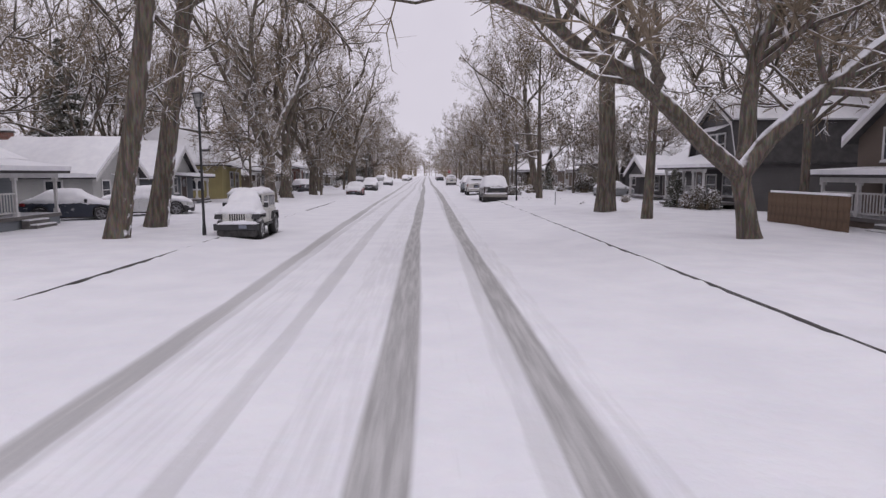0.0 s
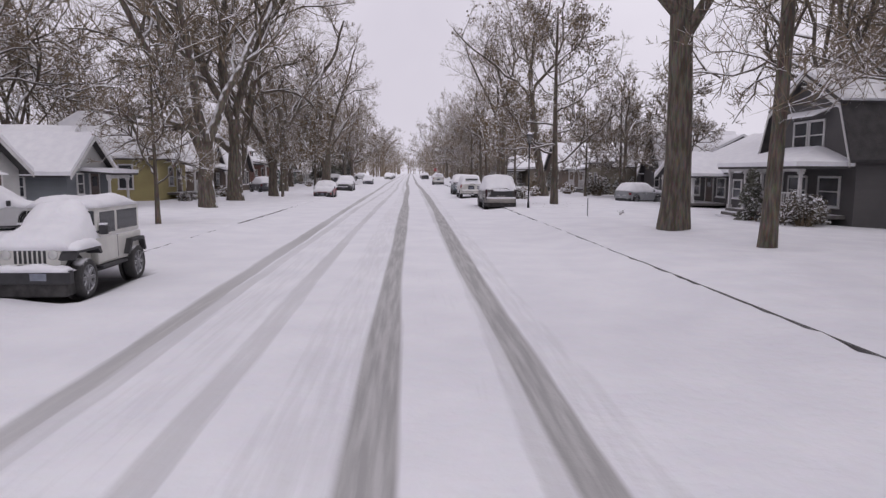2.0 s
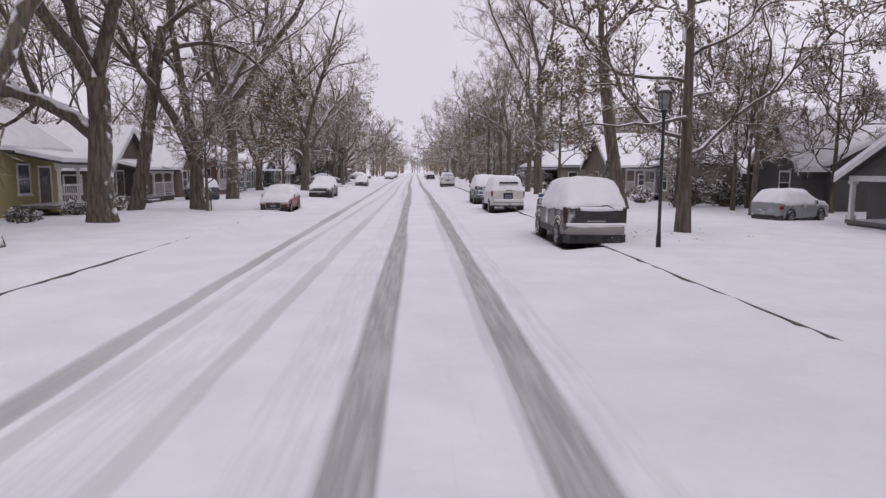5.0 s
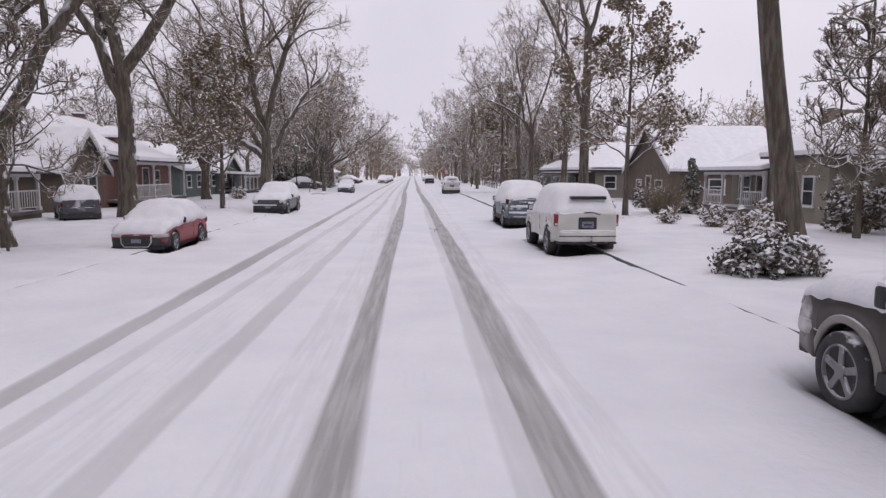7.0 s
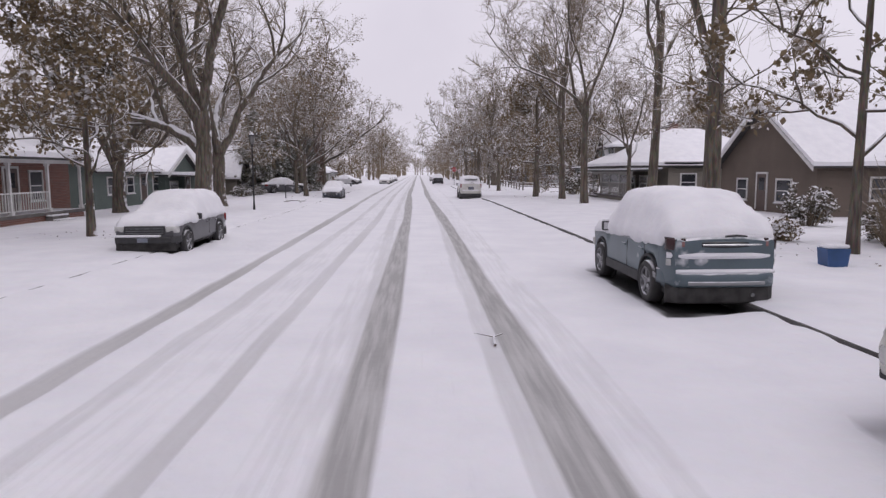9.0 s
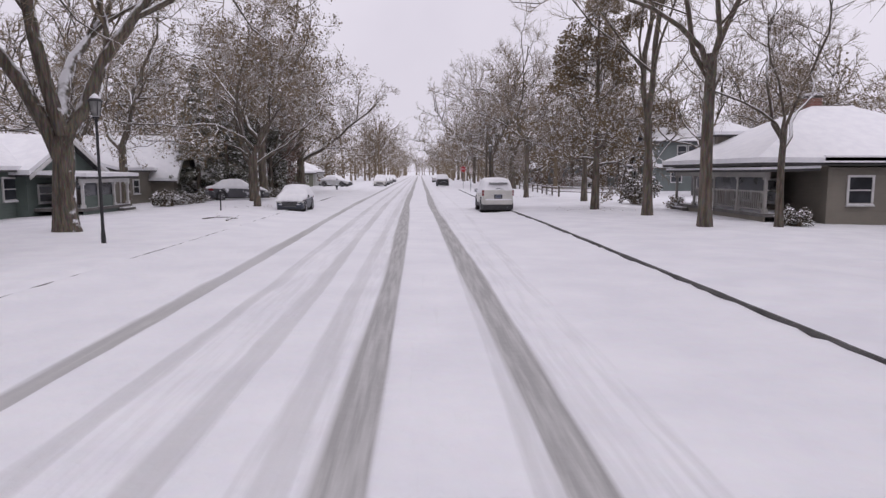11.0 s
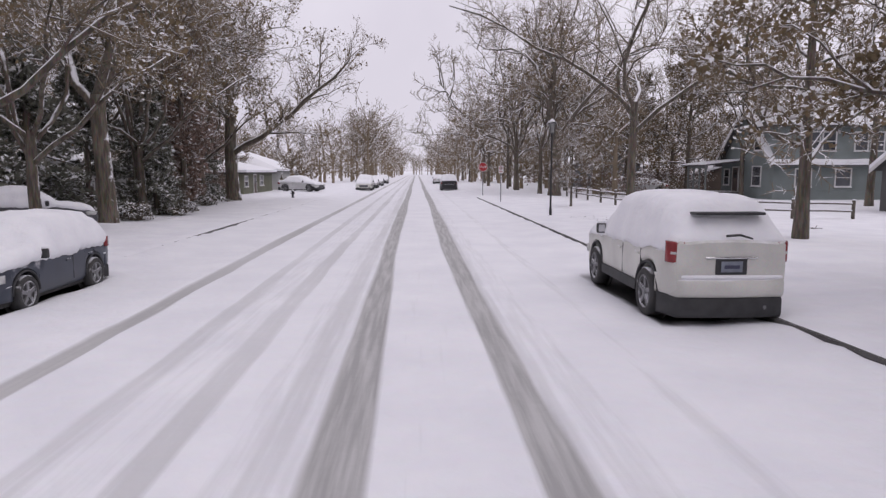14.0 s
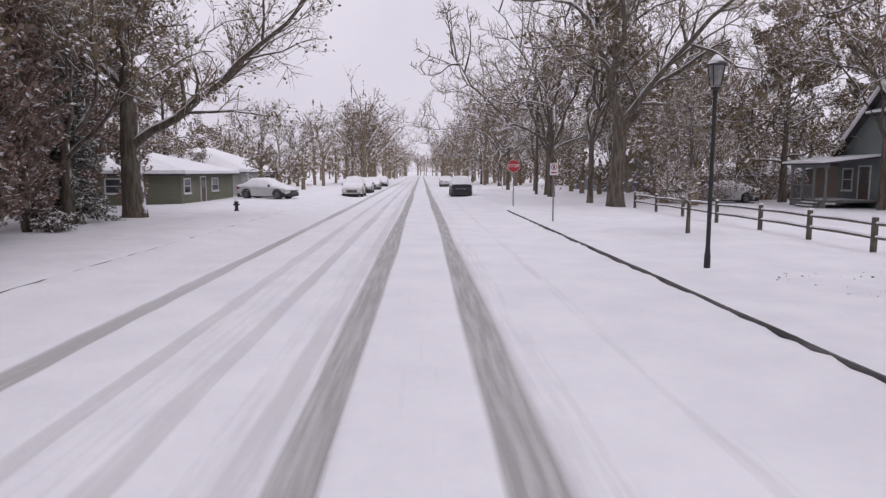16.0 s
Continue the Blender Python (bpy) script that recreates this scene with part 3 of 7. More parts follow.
def again(ob, x, y, rz=0.0, s=1.0, label=""):
    c = copy_thing(ob, pose(x, y, lawn(x, y), 0, 0, rz))
    c.scale = (s, s, s)
    if label:
        tagged(c, label)
    return c


BARE_LABEL = "tall bare street tree with snow-lined branches"
GROUP = "street trees along the verge"
# right verge
t_r0 = stand(tree(11, 13.5, 0.31, 0.15, lean=(-0.24, 0.0), limb_dirs=[(-0.72, -0.1, 1.0, 0.95, 1.0), (1.05, -0.2, 1.05, 0.85, 0.97), (0.35, 0.5, 1.2, 0.7, 0.9)], upright=0.1, crooked=1.15, limb_r=1.62,
                  label="low-forked crooked tree with snow plastered on its trunk"), 9.0, 15.62)
t_r2 = stand(tree(12, 15, 0.19, 0.55, 4, 0.5, lean=(0.03, 0.02), density=0.9, road=-1, label="slim straight bare street tree"), 8.81, 23.77)
t_r1 = stand(tree(13, 21, 0.43, 0.42, 5, 0.75, density=0.9, flare=1.35, road=-1, label="massive straight-trunked bare street tree"), 8.5, 28.95)
t_r3 = stand(tree(14, 13, 0.20, 0.86, leader=16, density=0.75, leaves=4200, leaf_size=0.06, upright=0.32, road=-1, label="half-bare tree with brown leaves and snow"), 8.1, 45.2)
t_r4 = stand(tree(15, 17, 0.31, 0.45, 4, 0.6, lean=(-0.15, 0.02), leaves=900, road=-1, label="leaning bare street tree with a few dry leaves"), 9.95, 56.9)
t_r5 = stand(tree(16, 18, 0.27, 0.55, limb_dirs=[(0.10, 0.02, 1.0, 0.85, 0.38), (-0.25, 0.2, 1.0, 0.8, 1.0), (0.3, 0.1, 1.0, 0.8, 0.95), (0.0, 0.4, 1.0, 0.7, 0.85)], crooked=0.7, limb_r=1.15, road=-1, label="twin-stemmed tall bare tree"), 9.6, 76.4)
t_r6 = stand(tree(17, 11.0, 0.12, 0.88, leader=15, density=0.66, leaves=5200, upright=0.25, road=-1, label="young tree holding brown leaves under snow"), 9.72, 69.48)
t_r7 = stand(tree(18, 16, 0.2, 0.36, 5, 0.75, label=BARE_LABEL), 22.6, 156.5)
t_r8 = stand(tree(19, 11.5, 0.19, 0.86, leader=17, density=0.68, leaves=24000, leaf_size=0.062, upright=0.12, droop=0.08, road=-1, label="broad tree still full of brown snow-laden leaves"), 8.77, 103.71)
t_r9 = stand(tree(20, 15, 0.23, 0.17, limb_dirs=[(-0.07, 0.0, 1.0, 1.0, 0.95), (0.22, 0.05, 1.0, 0.95, 1.0)], crooked=0.8, limb_r=1.2, road=-1, label="tall bare tree dividing low into two stems"), 9.6, 98.6)
t_r10 = stand(tree(21, 15, 0.22, 0.4, 5, 0.8, road=-1, label=BARE_LABEL), 9.75, 93.4)
t_r11 = stand(tree(22, 13, 0.175, 0.36, 5, 0.85, density=0.9, upright=0.1, road=-1, label="spreading bare tree with snow on every branch"), 8.0, 119.9)
t_r12 = stand(tree(23, 17, 0.44, 0.30, limb_dirs=[(-0.9, -0.3, 0.75, 0.9, 0.95), (0.85, -0.2, 0.8, 0.85, 0.9), (0.1, 0.4, 1.0, 0.95, 1.0), (-0.35, -0.5, 1.0, 0.8, 1.0), (0.5, -0.5, 0.55, 0.6, 0.72)], density=1.0, crooked=1.7, road=-1, label="old thick-trunked tree with crooked spreading limbs"), 10.6, 145.5)
# left verge
t_l0 = stand(tree(31, 17, 0.30, 0.58, 5, 0.8, lean=(0.18, 0.02), road=1, label=BARE_LABEL), -9.3, 17.3)
t_l1 = stand(tree(32, 17, 0.34, 0.56, 5, 0.8, lean=(0.19, 0.03), road=1, label=BARE_LABEL), -10.0, 21.7)
t_l2 = stand(tree(33, 7.8, 0.085, 0.86, leader=17, density=0.8, upright=0.3, road=1, label="young bare street tree"), -8.95, 31.2)
t_l3 = stand(tree(34, 17, 0.42, 0.21, limb_dirs=[(0.02, 0.0, 1.0, 1.0, 1.0), (-0.52, -0.1, 1.0, 0.8, 0.72), (0.34, 0.3, 1.0, 0.9, 0.95), (-0.2, 0.5, 1.0, 0.75, 0.98)], crooked=1.0, limb_r=1.4, road=1, label="thick-trunked bare tree forking into heavy limbs"), -10.54, 42.05)
t_l4 = stand(tree(35, 18, 0.45, 0.29, limb_dirs=[(-0.3, 0.2, 1.0, 0.95, 0.95), (0.45, 0.1, 1.0, 0.95, 1.0), (0.05, -0.5, 1.0, 0.9, 0.9), (-0.7, -0.2, 0.7, 0.6, 0.6)], crooked=1.15, limb_r=1.3, road=1, label="thick-trunked bare tree forking into heavy limbs"), -11.02, 49.36)
t_l5 = stand(tree(36, 18, 0.37, 0.35, limb_dirs=[(0.50, 0.0, 1.0, 0.95, 0.97), (-0.06, 0.1, 1.0, 1.0, 1.0), (-0.6, -0.3, 0.9, 0.5, 0.8)], crooked=1.0, limb_r=1.35, road=1, label="bare tree forking into two stems"), -11.65, 68.26)
t_l6 = stand(tree(37, 9.5, 0.12, 0.86, leader=16, density=0.7, leaves=9500, leaf_size=0.075, upright=0.25, road=1, label="small tree full of brown leaves and snow"), -9.87, 75.44)
t_l7 = stand(tree(38, 16, 0.32, 0.3, limb_dirs=[(-0.7, 0.1, 0.9, 0.9, 0.9), (0.35, -0.1, 1.0, 1.0, 1.0), (0.1, 0.6, 1.0, 0.8, 0.95)], leaves=2500, road=1, label="crooked tree with limbs parting low"), -17.2, 110.5, 0, 0.8)
t_l8 = stand(tree(39, 12.0, 0.19, 0.3, 6, 0.9, density=0.92, leaves=5200, leaf_size=0.068, road=1, label="bushy tree with dry leaves beside the walk"), -8.99, 108.15)
t_l9 = stand(tree(40, 15, 0.42, 0.42, limb_dirs=[(0.95, -0.12, 0.72, 0.80, 0.50), (0.12, 0.2, 1.0, 0.95, 1.0), (-0.30, -0.2, 1.0, 0.95, 1.0), (-0.6, 0.3, 0.9, 0.7, 0.85)], leaves=1600, crooked=0.9, label="old tree with one long slanting limb"), -11.9, 138.2)
c_0 = stand(conifer(51, 13.0, 1.5, RUST_LEAF, 13000, True, "tall narrow tree with rust-brown foliage"), -11.4, 128.0)
c_1 = stand(conifer(52, 5.5, 1.5, NEEDLE, 11000, False, "snow-dusted green spruce tree"), -11.3, 124.3)
for o in (t_r0, t_r1, t_r2, t_r3, t_r4, t_r5, t_r6, t_r7, t_r8, t_r9, t_r10, t_r11, t_r12, t_l0, t_l1, t_l2, t_l3, t_l4, t_l5, t_l6, t_l7, t_l8, t_l9):
    tagged(o, group=GROUP)
again(c_0, -12.3, 131.4, 100, 0.95)
again(c_0, -12.9, 129.4, 220, 1.0)
again(c_0, -13.4, 133.2, 300, 1.05)
again(c_0, -14.2, 136.5, 40, 1.0)
again(c_0, -14.8, 139.0, 160, 1.08)
again(c_0, -16.0, 142.5, 80, 1.0)
again(c_0, -15.4, 146.0, 250, 0.9)
again(c_1, -13.97, 119.86, 70, 1.5)
c_2 = stand(conifer(53, 9.5, 2.3, NEEDLE, 26000, False, "large dark evergreen tree dusted with snow"), -15.6, 118.6)
again(c_2, -13.6, 123.2, 60, 0.92)
again(c_2, -12.9, 127.0, 170, 0.85)
again(c_2, -12.9, 135.3, 250, 0.68)
again(c_2, -25.0, 44.0, 10, 1.2)
again(c_2, -28.5, 50.0, 130, 1.1)
stand(conifer(54, 3.3, 1.1, NEEDLE, 7000, False, "small green conifer by the porch"), 13.9, 72.3, 0, 0.8)

# lighter trees for the distance
far_a = stand(tree(71, 17, 0.24, 0.3, 5, 0.85, density=0.9, twig=2.4, fine=9.5, light=True, label="tall bare tree far down the street"), 9.5, 158.0)
far_b = stand(tree(72, 15, 0.2, 0.34, 5, 1.0, density=0.9, twig=2.4, fine=9.5, light=True, label="tall bare tree far down the street"), -24.0, 214.0)
far_c = stand(tree(73, 13, 0.17, 0.3, 5, 0.7, density=0.9, twig=2.4, fine=9.5, light=True, leaves=1200, leaf_size=0.13, label="bare tree with a few dry leaves in the distance"), 11.5, 176.0)
FAR = (far_a, far_b, far_c)
# repeats: (model, x, y, turn, size)
MORE_RIGHT = [
    (t_r7, 13.8, 21.5, 10, 0.85), (t_r10, 15.0, 12.0, 70, 0.95),
    (t_r2, 15.2, 54.5, 130, 0.7), (t_l2, 14.0, 60.2, 10, 1.15), (t_l2, 16.2, 58.4, 40, 1.3), (t_l2, 18.4, 61.2, 70, 1.25), (t_l2, 20.5, 57.0, 130, 1.4),
    (far_a, 21.0, 40.3, 20, 1.2), (far_b, 25.5, 39.6, 140, 1.15), (far_c, 30.5, 46.0, 70, 1.2), (far_a, 31.5, 53.0, 200, 1.2), (far_b, 20.5, 26.4, 80, 1.1),
]
MORE_RIGHT_FAR = [
    (t_r2, 9.9, 82.78, 120, 1.05), (t_r10, 12.49, 93.66, 10, 0.6), (t_l2, 8.2, 130.2, 20, 0.7),
    (t_r3, 10.64, 113.33, 40, 0.9), (t_r8, 20.8, 160.0, 60, 1.1), (t_r8, 24.5, 154.0, 150, 1.25), (t_r8, 33.0, 157.5, 200, 1.1), (far_a, 40.0, 153.0, 0, 0.9), (far_c, 20.5, 158.0, 40, 0.9), (far_b, 27.0, 164.0, 90, 0.95), (far_c, 39.0, 143.0, 200, 1.0),
]
MORE_LEFT = [
    (t_l3, -10.4, 57.6, 60, 0.85), (t_l1, -13.08, 56.77, 30, 0.9), (t_l2, -9.43, 55.88, 60, 0.9), (t_l4, -9.98, 86.45, 150, 0.95), (t_l3, -11.14, 92.61, 200, 0.9),
    (t_l1, -14.5, 14.0, 40, 0.9), (t_l3, -14.6, 88.0, 250, 0.8), (t_l8, -11.6, 123.6, 0, 0.95),
    (t_r7, -14.6, 131.5, 20, 0.9), (t_r9, -12.8, 126.0, 200, 0.9), (far_c, -13.8, 137.5, 30, 0.95), (far_a, -16.5, 134.0, 80, 0.9), (far_b, -15.5, 128.0, 150, 1.0),
    (t_l8, -12.6, 134.5, 0, 1.0), (t_r8, -20.5, 164.0, 30, 1.1), (t_r8, -21.0, 148.0, 140, 1.1), (t_l7, -11.37, 119.78, 120, 1.0), (t_l8, -10.9, 114.6, 60, 0.9),
]
MORE = MORE_RIGHT + MORE_RIGHT_FAR + MORE_LEFT


def distant_woods():
    """The far rows of trees and the woods that close the street, joined: too many and too far to tell apart."""
    rng = random.Random(77)
    V, Fc = [], []
    spots = []
    for k in range(120):
        s = rng.choice((-1, 1))
        y = rng.uniform(200, 430)
        spots.append((s * rng.uniform(6.8, 12.0) if rng.random() < 0.65 else s * rng.uniform(12, 40), y, rng.uniform(11, 17)))
    for k in range(44):
        spots.append((rng.uniform(-60, 60), rng.uniform(425, 480), rng.uniform(11, 16)))
    for k in range(64):
        s = rng.choice((-1, 1))
        spots.append((s * rng.uniform(44, 70), rng.uniform(15, 215), rng.uniform(12, 17)))
    for k in range(46):
        spots.append((rng.uniform(15, 40), rng.uniform(142, 215), rng.uniform(8, 14)))
    for k in range(30):
        spots.append((rng.uniform(-45, -22), rng.uniform(165, 225), rng.uniform(5, 9)))
    for k in range(56):
        spots.append((rng.choice((-1, 1)) * rng.uniform(11, 30), rng.uniform(162, 310), rng.uniform(3, 5.5)))
    for k in range(44):
        spots.append((rng.choice((-1, 1)) * rng.uniform(30, 42), rng.uniform(12, 150), rng.uniform(3, 5.5)))
    # the right side stays open behind the houses in the middle of the street
    spots = [q for q in spots if not (q[0] > 20 and 62 < q[1] < 138) and not (20 < q[0] < 40 and 138 < q[1] < 157)]
    lv, lf_ = [], []
    for x, y, h in spots:
        base = Vector((x, y, 0))
        tube([base, base + Vector((0, 0, h * 0.35)), base + Vector((rng.uniform(-1, 1), rng.uniform(-1, 1), h * 0.75))], [0.25, 0.19, 0.07], 5, V, Fc)
        for j in range(10):
            a = base + Vector((0, 0, h * rng.uniform(0.2, 0.62)))
            w = rng.uniform(0, 6.28)
            d = Vector((math.cos(w), math.sin(w), rng.uniform(0.4, 1.3))).normalized()
            b = a + d * h * rng.uniform(0.28, 0.45)
            m = a.lerp(b, 0.5) + unit(rng) * 0.5
            tube([a, m, b], [0.09, 0.06, 0.03], 3, V, Fc)
            for i in range(8):
                q = (a.lerp(m, rng.uniform(0.3, 1)) if rng.random() < 0.4 else m.lerp(b, rng.uniform(0, 1)))
                e = q + (d * 0.5 + unit(rng)).normalized() * h * rng.uniform(0.07, 0.16)
                sliver(q, e, 0.04, rng, V, Fc)
                for u in range(4):
                    q2 = q.lerp(e, rng.uniform(0.2, 1))
                    sliver(q2, q2 + (d * 0.4 + unit(rng)).normalized() * h * rng.uniform(0.04, 0.09), 0.03, rng, V, Fc)
        n = 110 if h < 6 else 240 if x > 0 else 170
        for j in range(n):
            w = rng.uniform(0, 6.28)
            zz = rng.uniform(0.12, 0.95)
            rr = h * 0.32 * math.sin(min(1.0, zz * 1.1 + 0.1) * math.pi) ** 0.6 * math.sqrt(rng.random())
            q = base + Vector((math.cos(w) * rr, math.sin(w) * rr, h * zz))
            a = unit(rng) * rng.uniform(0.10, 0.24)
            b = unit(rng).cross(a).normalized() * a.length * 0.6
            i = len(lv)
            lv.extend((q - a, q + b, q + a, q - b))
            lf_.append((i, i + 1, i + 2, i + 3))
    ob = tagged(mesh_part("woods", V, Fc, TWIG), "distant bare snow-dusted woods", "woods", kind="stuff")
    mesh_part("foliage", lv, lf_, LEAF, ob)
    return ob


distant_woods()
rng = random.Random(5)
row = 150.0
while row < 230:
    for s in (-1, 1):
        if s < 0 and row < 215:
            continue
        x = s * rng.uniform(8.6, 11.0)
        MORE.append((rng.choice(FAR), x, row + rng.uniform(-3, 3), rng.uniform(0, 360), rng.uniform(0.85, 1.1) * (1.0 if row > 210 or s > 0 else 0.75)))
        MORE.append((rng.choice(FAR), s * rng.uniform(14, 26), row + rng.uniform(-5, 5), rng.uniform(0, 360), rng.uniform(0.8, 1.1) * (1.0 if row > 210 or s > 0 else 0.75)))
    row += 15
for s in (-1, 1):
    yb = 4.0
    while yb < 150:
        for band in (() if 86 < yb < 114 else (27, 34)) if s < 0 else (26, 31, 38) if not 34 < yb < 126 else (37,) if yb < 52 else ():
            if s > 0 and 136 < yb:
                continue
            MORE.append((rng.choice(FAR), s * (band + rng.uniform(-3.5, 3.5)), yb + rng.uniform(-4, 4), rng.uniform(0, 360), rng.uniform(0.9, 1.2)))
        yb += rng.uniform(8, 10.5)
for model, x, y, rz, s in MORE:
    if s:
        if abs(x) < 16 and model not in FAR:
            # keep the side that grew over the street towards it
            rz = rz % 50 - 25 + (0 if model.location.x * x > 0 else 180)
        again(model, x, y, rz, s, BARE_LABEL if model in (t_l3, t_l4, t_l5, t_r5, t_r0, t_l7, far_a, far_b) else "")


# ---- parked cars ----
class Shape:
    """A car's skin: half width, belt and roof line along its length (y forwards, 0 at the middle of the car)."""

    def __init__(self, top, belt, hw, sill, length, roof_in=0.74, ends=0.12):
        self.top, self.belt, self.hw, self.sill, self.length, self.roof_in, self.ends = top, belt, hw, sill, length, roof_in, ends
        self.axles, self.arch_r, self.arch_z = (), 0.0, 0.0

    def open_arches(self, axles, wheel_r):
        self.axles, self.arch_r, self.arch_z = axles, wheel_r * 1.20, wheel_r * 1.04

    def low_edge(self, y, s):
        """The lower edge of the side panel: the sill, or the rim of a wheel opening."""
        for ya in self.axles:
            d = abs(y - ya)
            if d < self.arch_r:
                s = max(s, self.arch_z + math.sqrt(self.arch_r ** 2 - d * d))
        return s

    def z_top(self, y):
        return interp(y, [p[0] for p in self.top], [p[1] for p in self.top])

    def z_belt(self, y):
        return min(interp(y, [p[0] for p in self.belt], [p[1] for p in self.belt]), self.z_top(y))

    def w(self, y):
        e = self.length / 2 - abs(y)
        return self.hw * (1 - self.ends * math.exp(-max(e, 0) / 0.28))

    def section(self, y):
        w, zb, zt = self.w(y), self.z_belt(y), self.z_top(y)
        e = self.length / 2 - abs(y)
        lift = 0.14 * math.exp(-max(e, 0) / 0.25)
        s = min(self.low_edge(y, self.sill + lift), zb - 0.10)
        glass = max(0.0, zt - zb)
        k = min(1.0, glass / 0.45)
        wr = w * (0.93 + (self.roof_in - 0.93) * k)
        pts = [(w * 0.90, s), (w * 0.985, s + min(0.10, (zb - s) * 0.3)), (w, s + (zb - s) * 0.55), (w * 0.985, zb - 0.03), (w * (0.965 - 0.02 * k), zb + 0.01 * k),
               (wr + 0.02 * k, zb + glass * 0.86 + 0.005), (wr * 0.9, zt - 0.015), (wr * 0.5, zt + 0.012), (0.0, zt + 0.02)]
        return pts

    def stations(self, n=44):
        h = self.length / 2
        ys = [-h + self.length * i / n for i in range(n + 1)] + [p[0] for p in self.top if abs(p[0]) <= h]
        for ya in self.axles:
            ys += [ya + self.arch_r * f for f in (-1.002, -0.999, -0.97, -0.92, -0.84, -0.72, -0.56, -0.38, -0.19, 0.0, 0.19, 0.38, 0.56, 0.72, 0.84, 0.92, 0.97, 0.999, 1.002)]
        return sorted(set(y for y in ys if abs(y) <= h))

    def skin(self):
        bm = bmesh.new()
        rings = []
        for y in self.stations():
            s = self.section(y)
            full = s + [(-x, z) for x, z in s[::-1][1:]]
            rings.append([bm.verts.new((x, y, z)) for x, z in full])
        n = len(rings[0])
        for a, b in zip(rings, rings[1:]):
            for i in range(n):
                bm.faces.new((a[i], a[(i + 1) % n], b[(i + 1) % n], b[i]))
        bm.faces.new(rings[0])
        bm.faces.new(rings[-1][::-1])
        bmesh.ops.recalc_face_normals(bm, faces=bm.faces)
        return bm

    def side_glass(self, y0, y1, side, inset=0.05):
        bm = bmesh.new()
        low, high = [], []
        for i in range(5):
            y = y0 + (y1 - y0) * i / 4
            s = self.section(y)
            (xa, za), (xb, zb) = s[4], s[5]
            for f, row in ((0.12, low), (0.93, high)):
                row.append(bm.verts.new((side * (xa + (xb - xa) * f + 0.008), y, za + (zb - za) * f)))
        for i in range(4):
            bm.faces.new((low[i], low[i + 1], high[i + 1], high[i]))
        bmesh.ops.recalc_face_normals(bm, faces=bm.faces)
        bmesh.ops.solidify(bm, geom=bm.faces[:], thickness=-0.012)
        return bm

    def cross_glass(self, y0, y1, width=0.80, lift=0.015):
        """A pane across the car, on the slope of the roof line between two stations."""
        bm = bmesh.new()
        rows = []
        for i in range(4):
            y = y0 + (y1 - y0) * i / 3
            zt = self.z_top(y)
            wr = self.section(y)[6][0] * width / 0.9
            rows.append([bm.verts.new((u * wr, y, zt + lift + 0.02 * (1 - u * u))) for u in (-1, -0.5, 0, 0.5, 1)])
        for a, b in zip(rows, rows[1:]):
            for i in range(4):
                bm.faces.new((a[i], a[i + 1], b[i + 1], b[i]))
        bmesh.ops.recalc_face_normals(bm, faces=bm.faces)
        bmesh.ops.solidify(bm, geom=bm.faces[:], thickness=0.012)
        return bm

    def snow(self, y0, y1, thick, droop, seed, inset=1.0):
        """Snow that lies over bonnet, screens and roof between two stations, rounded, with a ragged edge along the sides."""
        bm = bmesh.new()
        rings = []
        n, m = 64, 12
        for i in range(n + 1):
            y = y0 + (y1 - y0) * i / n
            s = self.section(max(-self.length / 2 + 0.03, min(self.length / 2 - 0.03, y)))
            e = min(i, n - i) / n
            end = min(1.0, 0.25 + 0.75 * math.sin(min(1.0, e * 9) * math.pi / 2))
            glass = max(0.0, s[5][1] - s[4][1])
            ragged = 0.045 * noise.noise((y * 1.6, seed, 2.0)) + 0.035 * noise.noise((y * 5.2, seed, 6.0)) + 0.02 * noise.noise((y * 13.0, seed, 9.0))
            if glass <= 0.1:
                low = s[4][1] - 0.035 + ragged * 0.6
            elif droop >= 1.0:
                low = s[4][1] - 0.05 + ragged
            else:
                low = s[5][1] - glass * droop + ragged
            # the car's outline above that edge
            line = [q for q in s[2:] if q[1] > low + 0.004]
            for p, q in zip(s[2:], s[3:]):
                if p[1] <= low < q[1]:
                    f = (low - p[1]) / (q[1] - p[1])
                    line.insert(0, (p[0] + (q[0] - p[0]) * f, low))
                    break
            line[-1] = (0.0, line[-1][1])
            for _ in range(3):
                cut = [line[0]]
                for p, q in zip(line, line[1:]):
                    cut += [(p[0] * 0.75 + q[0] * 0.25, p[1] * 0.75 + q[1] * 0.25), (p[0] * 0.25 + q[0] * 0.75, p[1] * 0.25 + q[1] * 0.75)]
                line = cut + [line[-1]]
            run = [0.0]
            for p, q in zip(line, line[1:]):
                run.append(run[-1] + math.hypot(q[0] - p[0], q[1] - p[1]))
            half = []
            for j in range(m + 1):
                g = (j / m) ** 1.15 * run[-1]
                x, z = float(np.interp(g, run, [p[0] for p in line])), float(np.interp(g, run, [p[1] for p in line]))
                x2, z2 = float(np.interp(g + 0.02, run, [p[0] for p in line])), float(np.interp(g + 0.02, run, [p[1] for p in line]))
                x1, z1 = float(np.interp(g - 0.02, run, [p[0] for p in line])), float(np.interp(g - 0.02, run, [p[1] for p in line]))
                d = max(1e-6, math.hypot(x2 - x1, z2 - z1))
                nx, nz = (z2 - z1) / d, -(x2 - x1) / d
                lump = 0.88 + 0.30 * noise.noise((y * 1.2, x * 1.3, seed)) + 0.16 * noise.noise((y * 3.7, x * 3.5, seed + 4.0)) + 0.08 * noise.noise((y * 11, z * 11, x * 9))
                lip = math.sin(min(1.0, g / 0.16) * math.pi / 2)
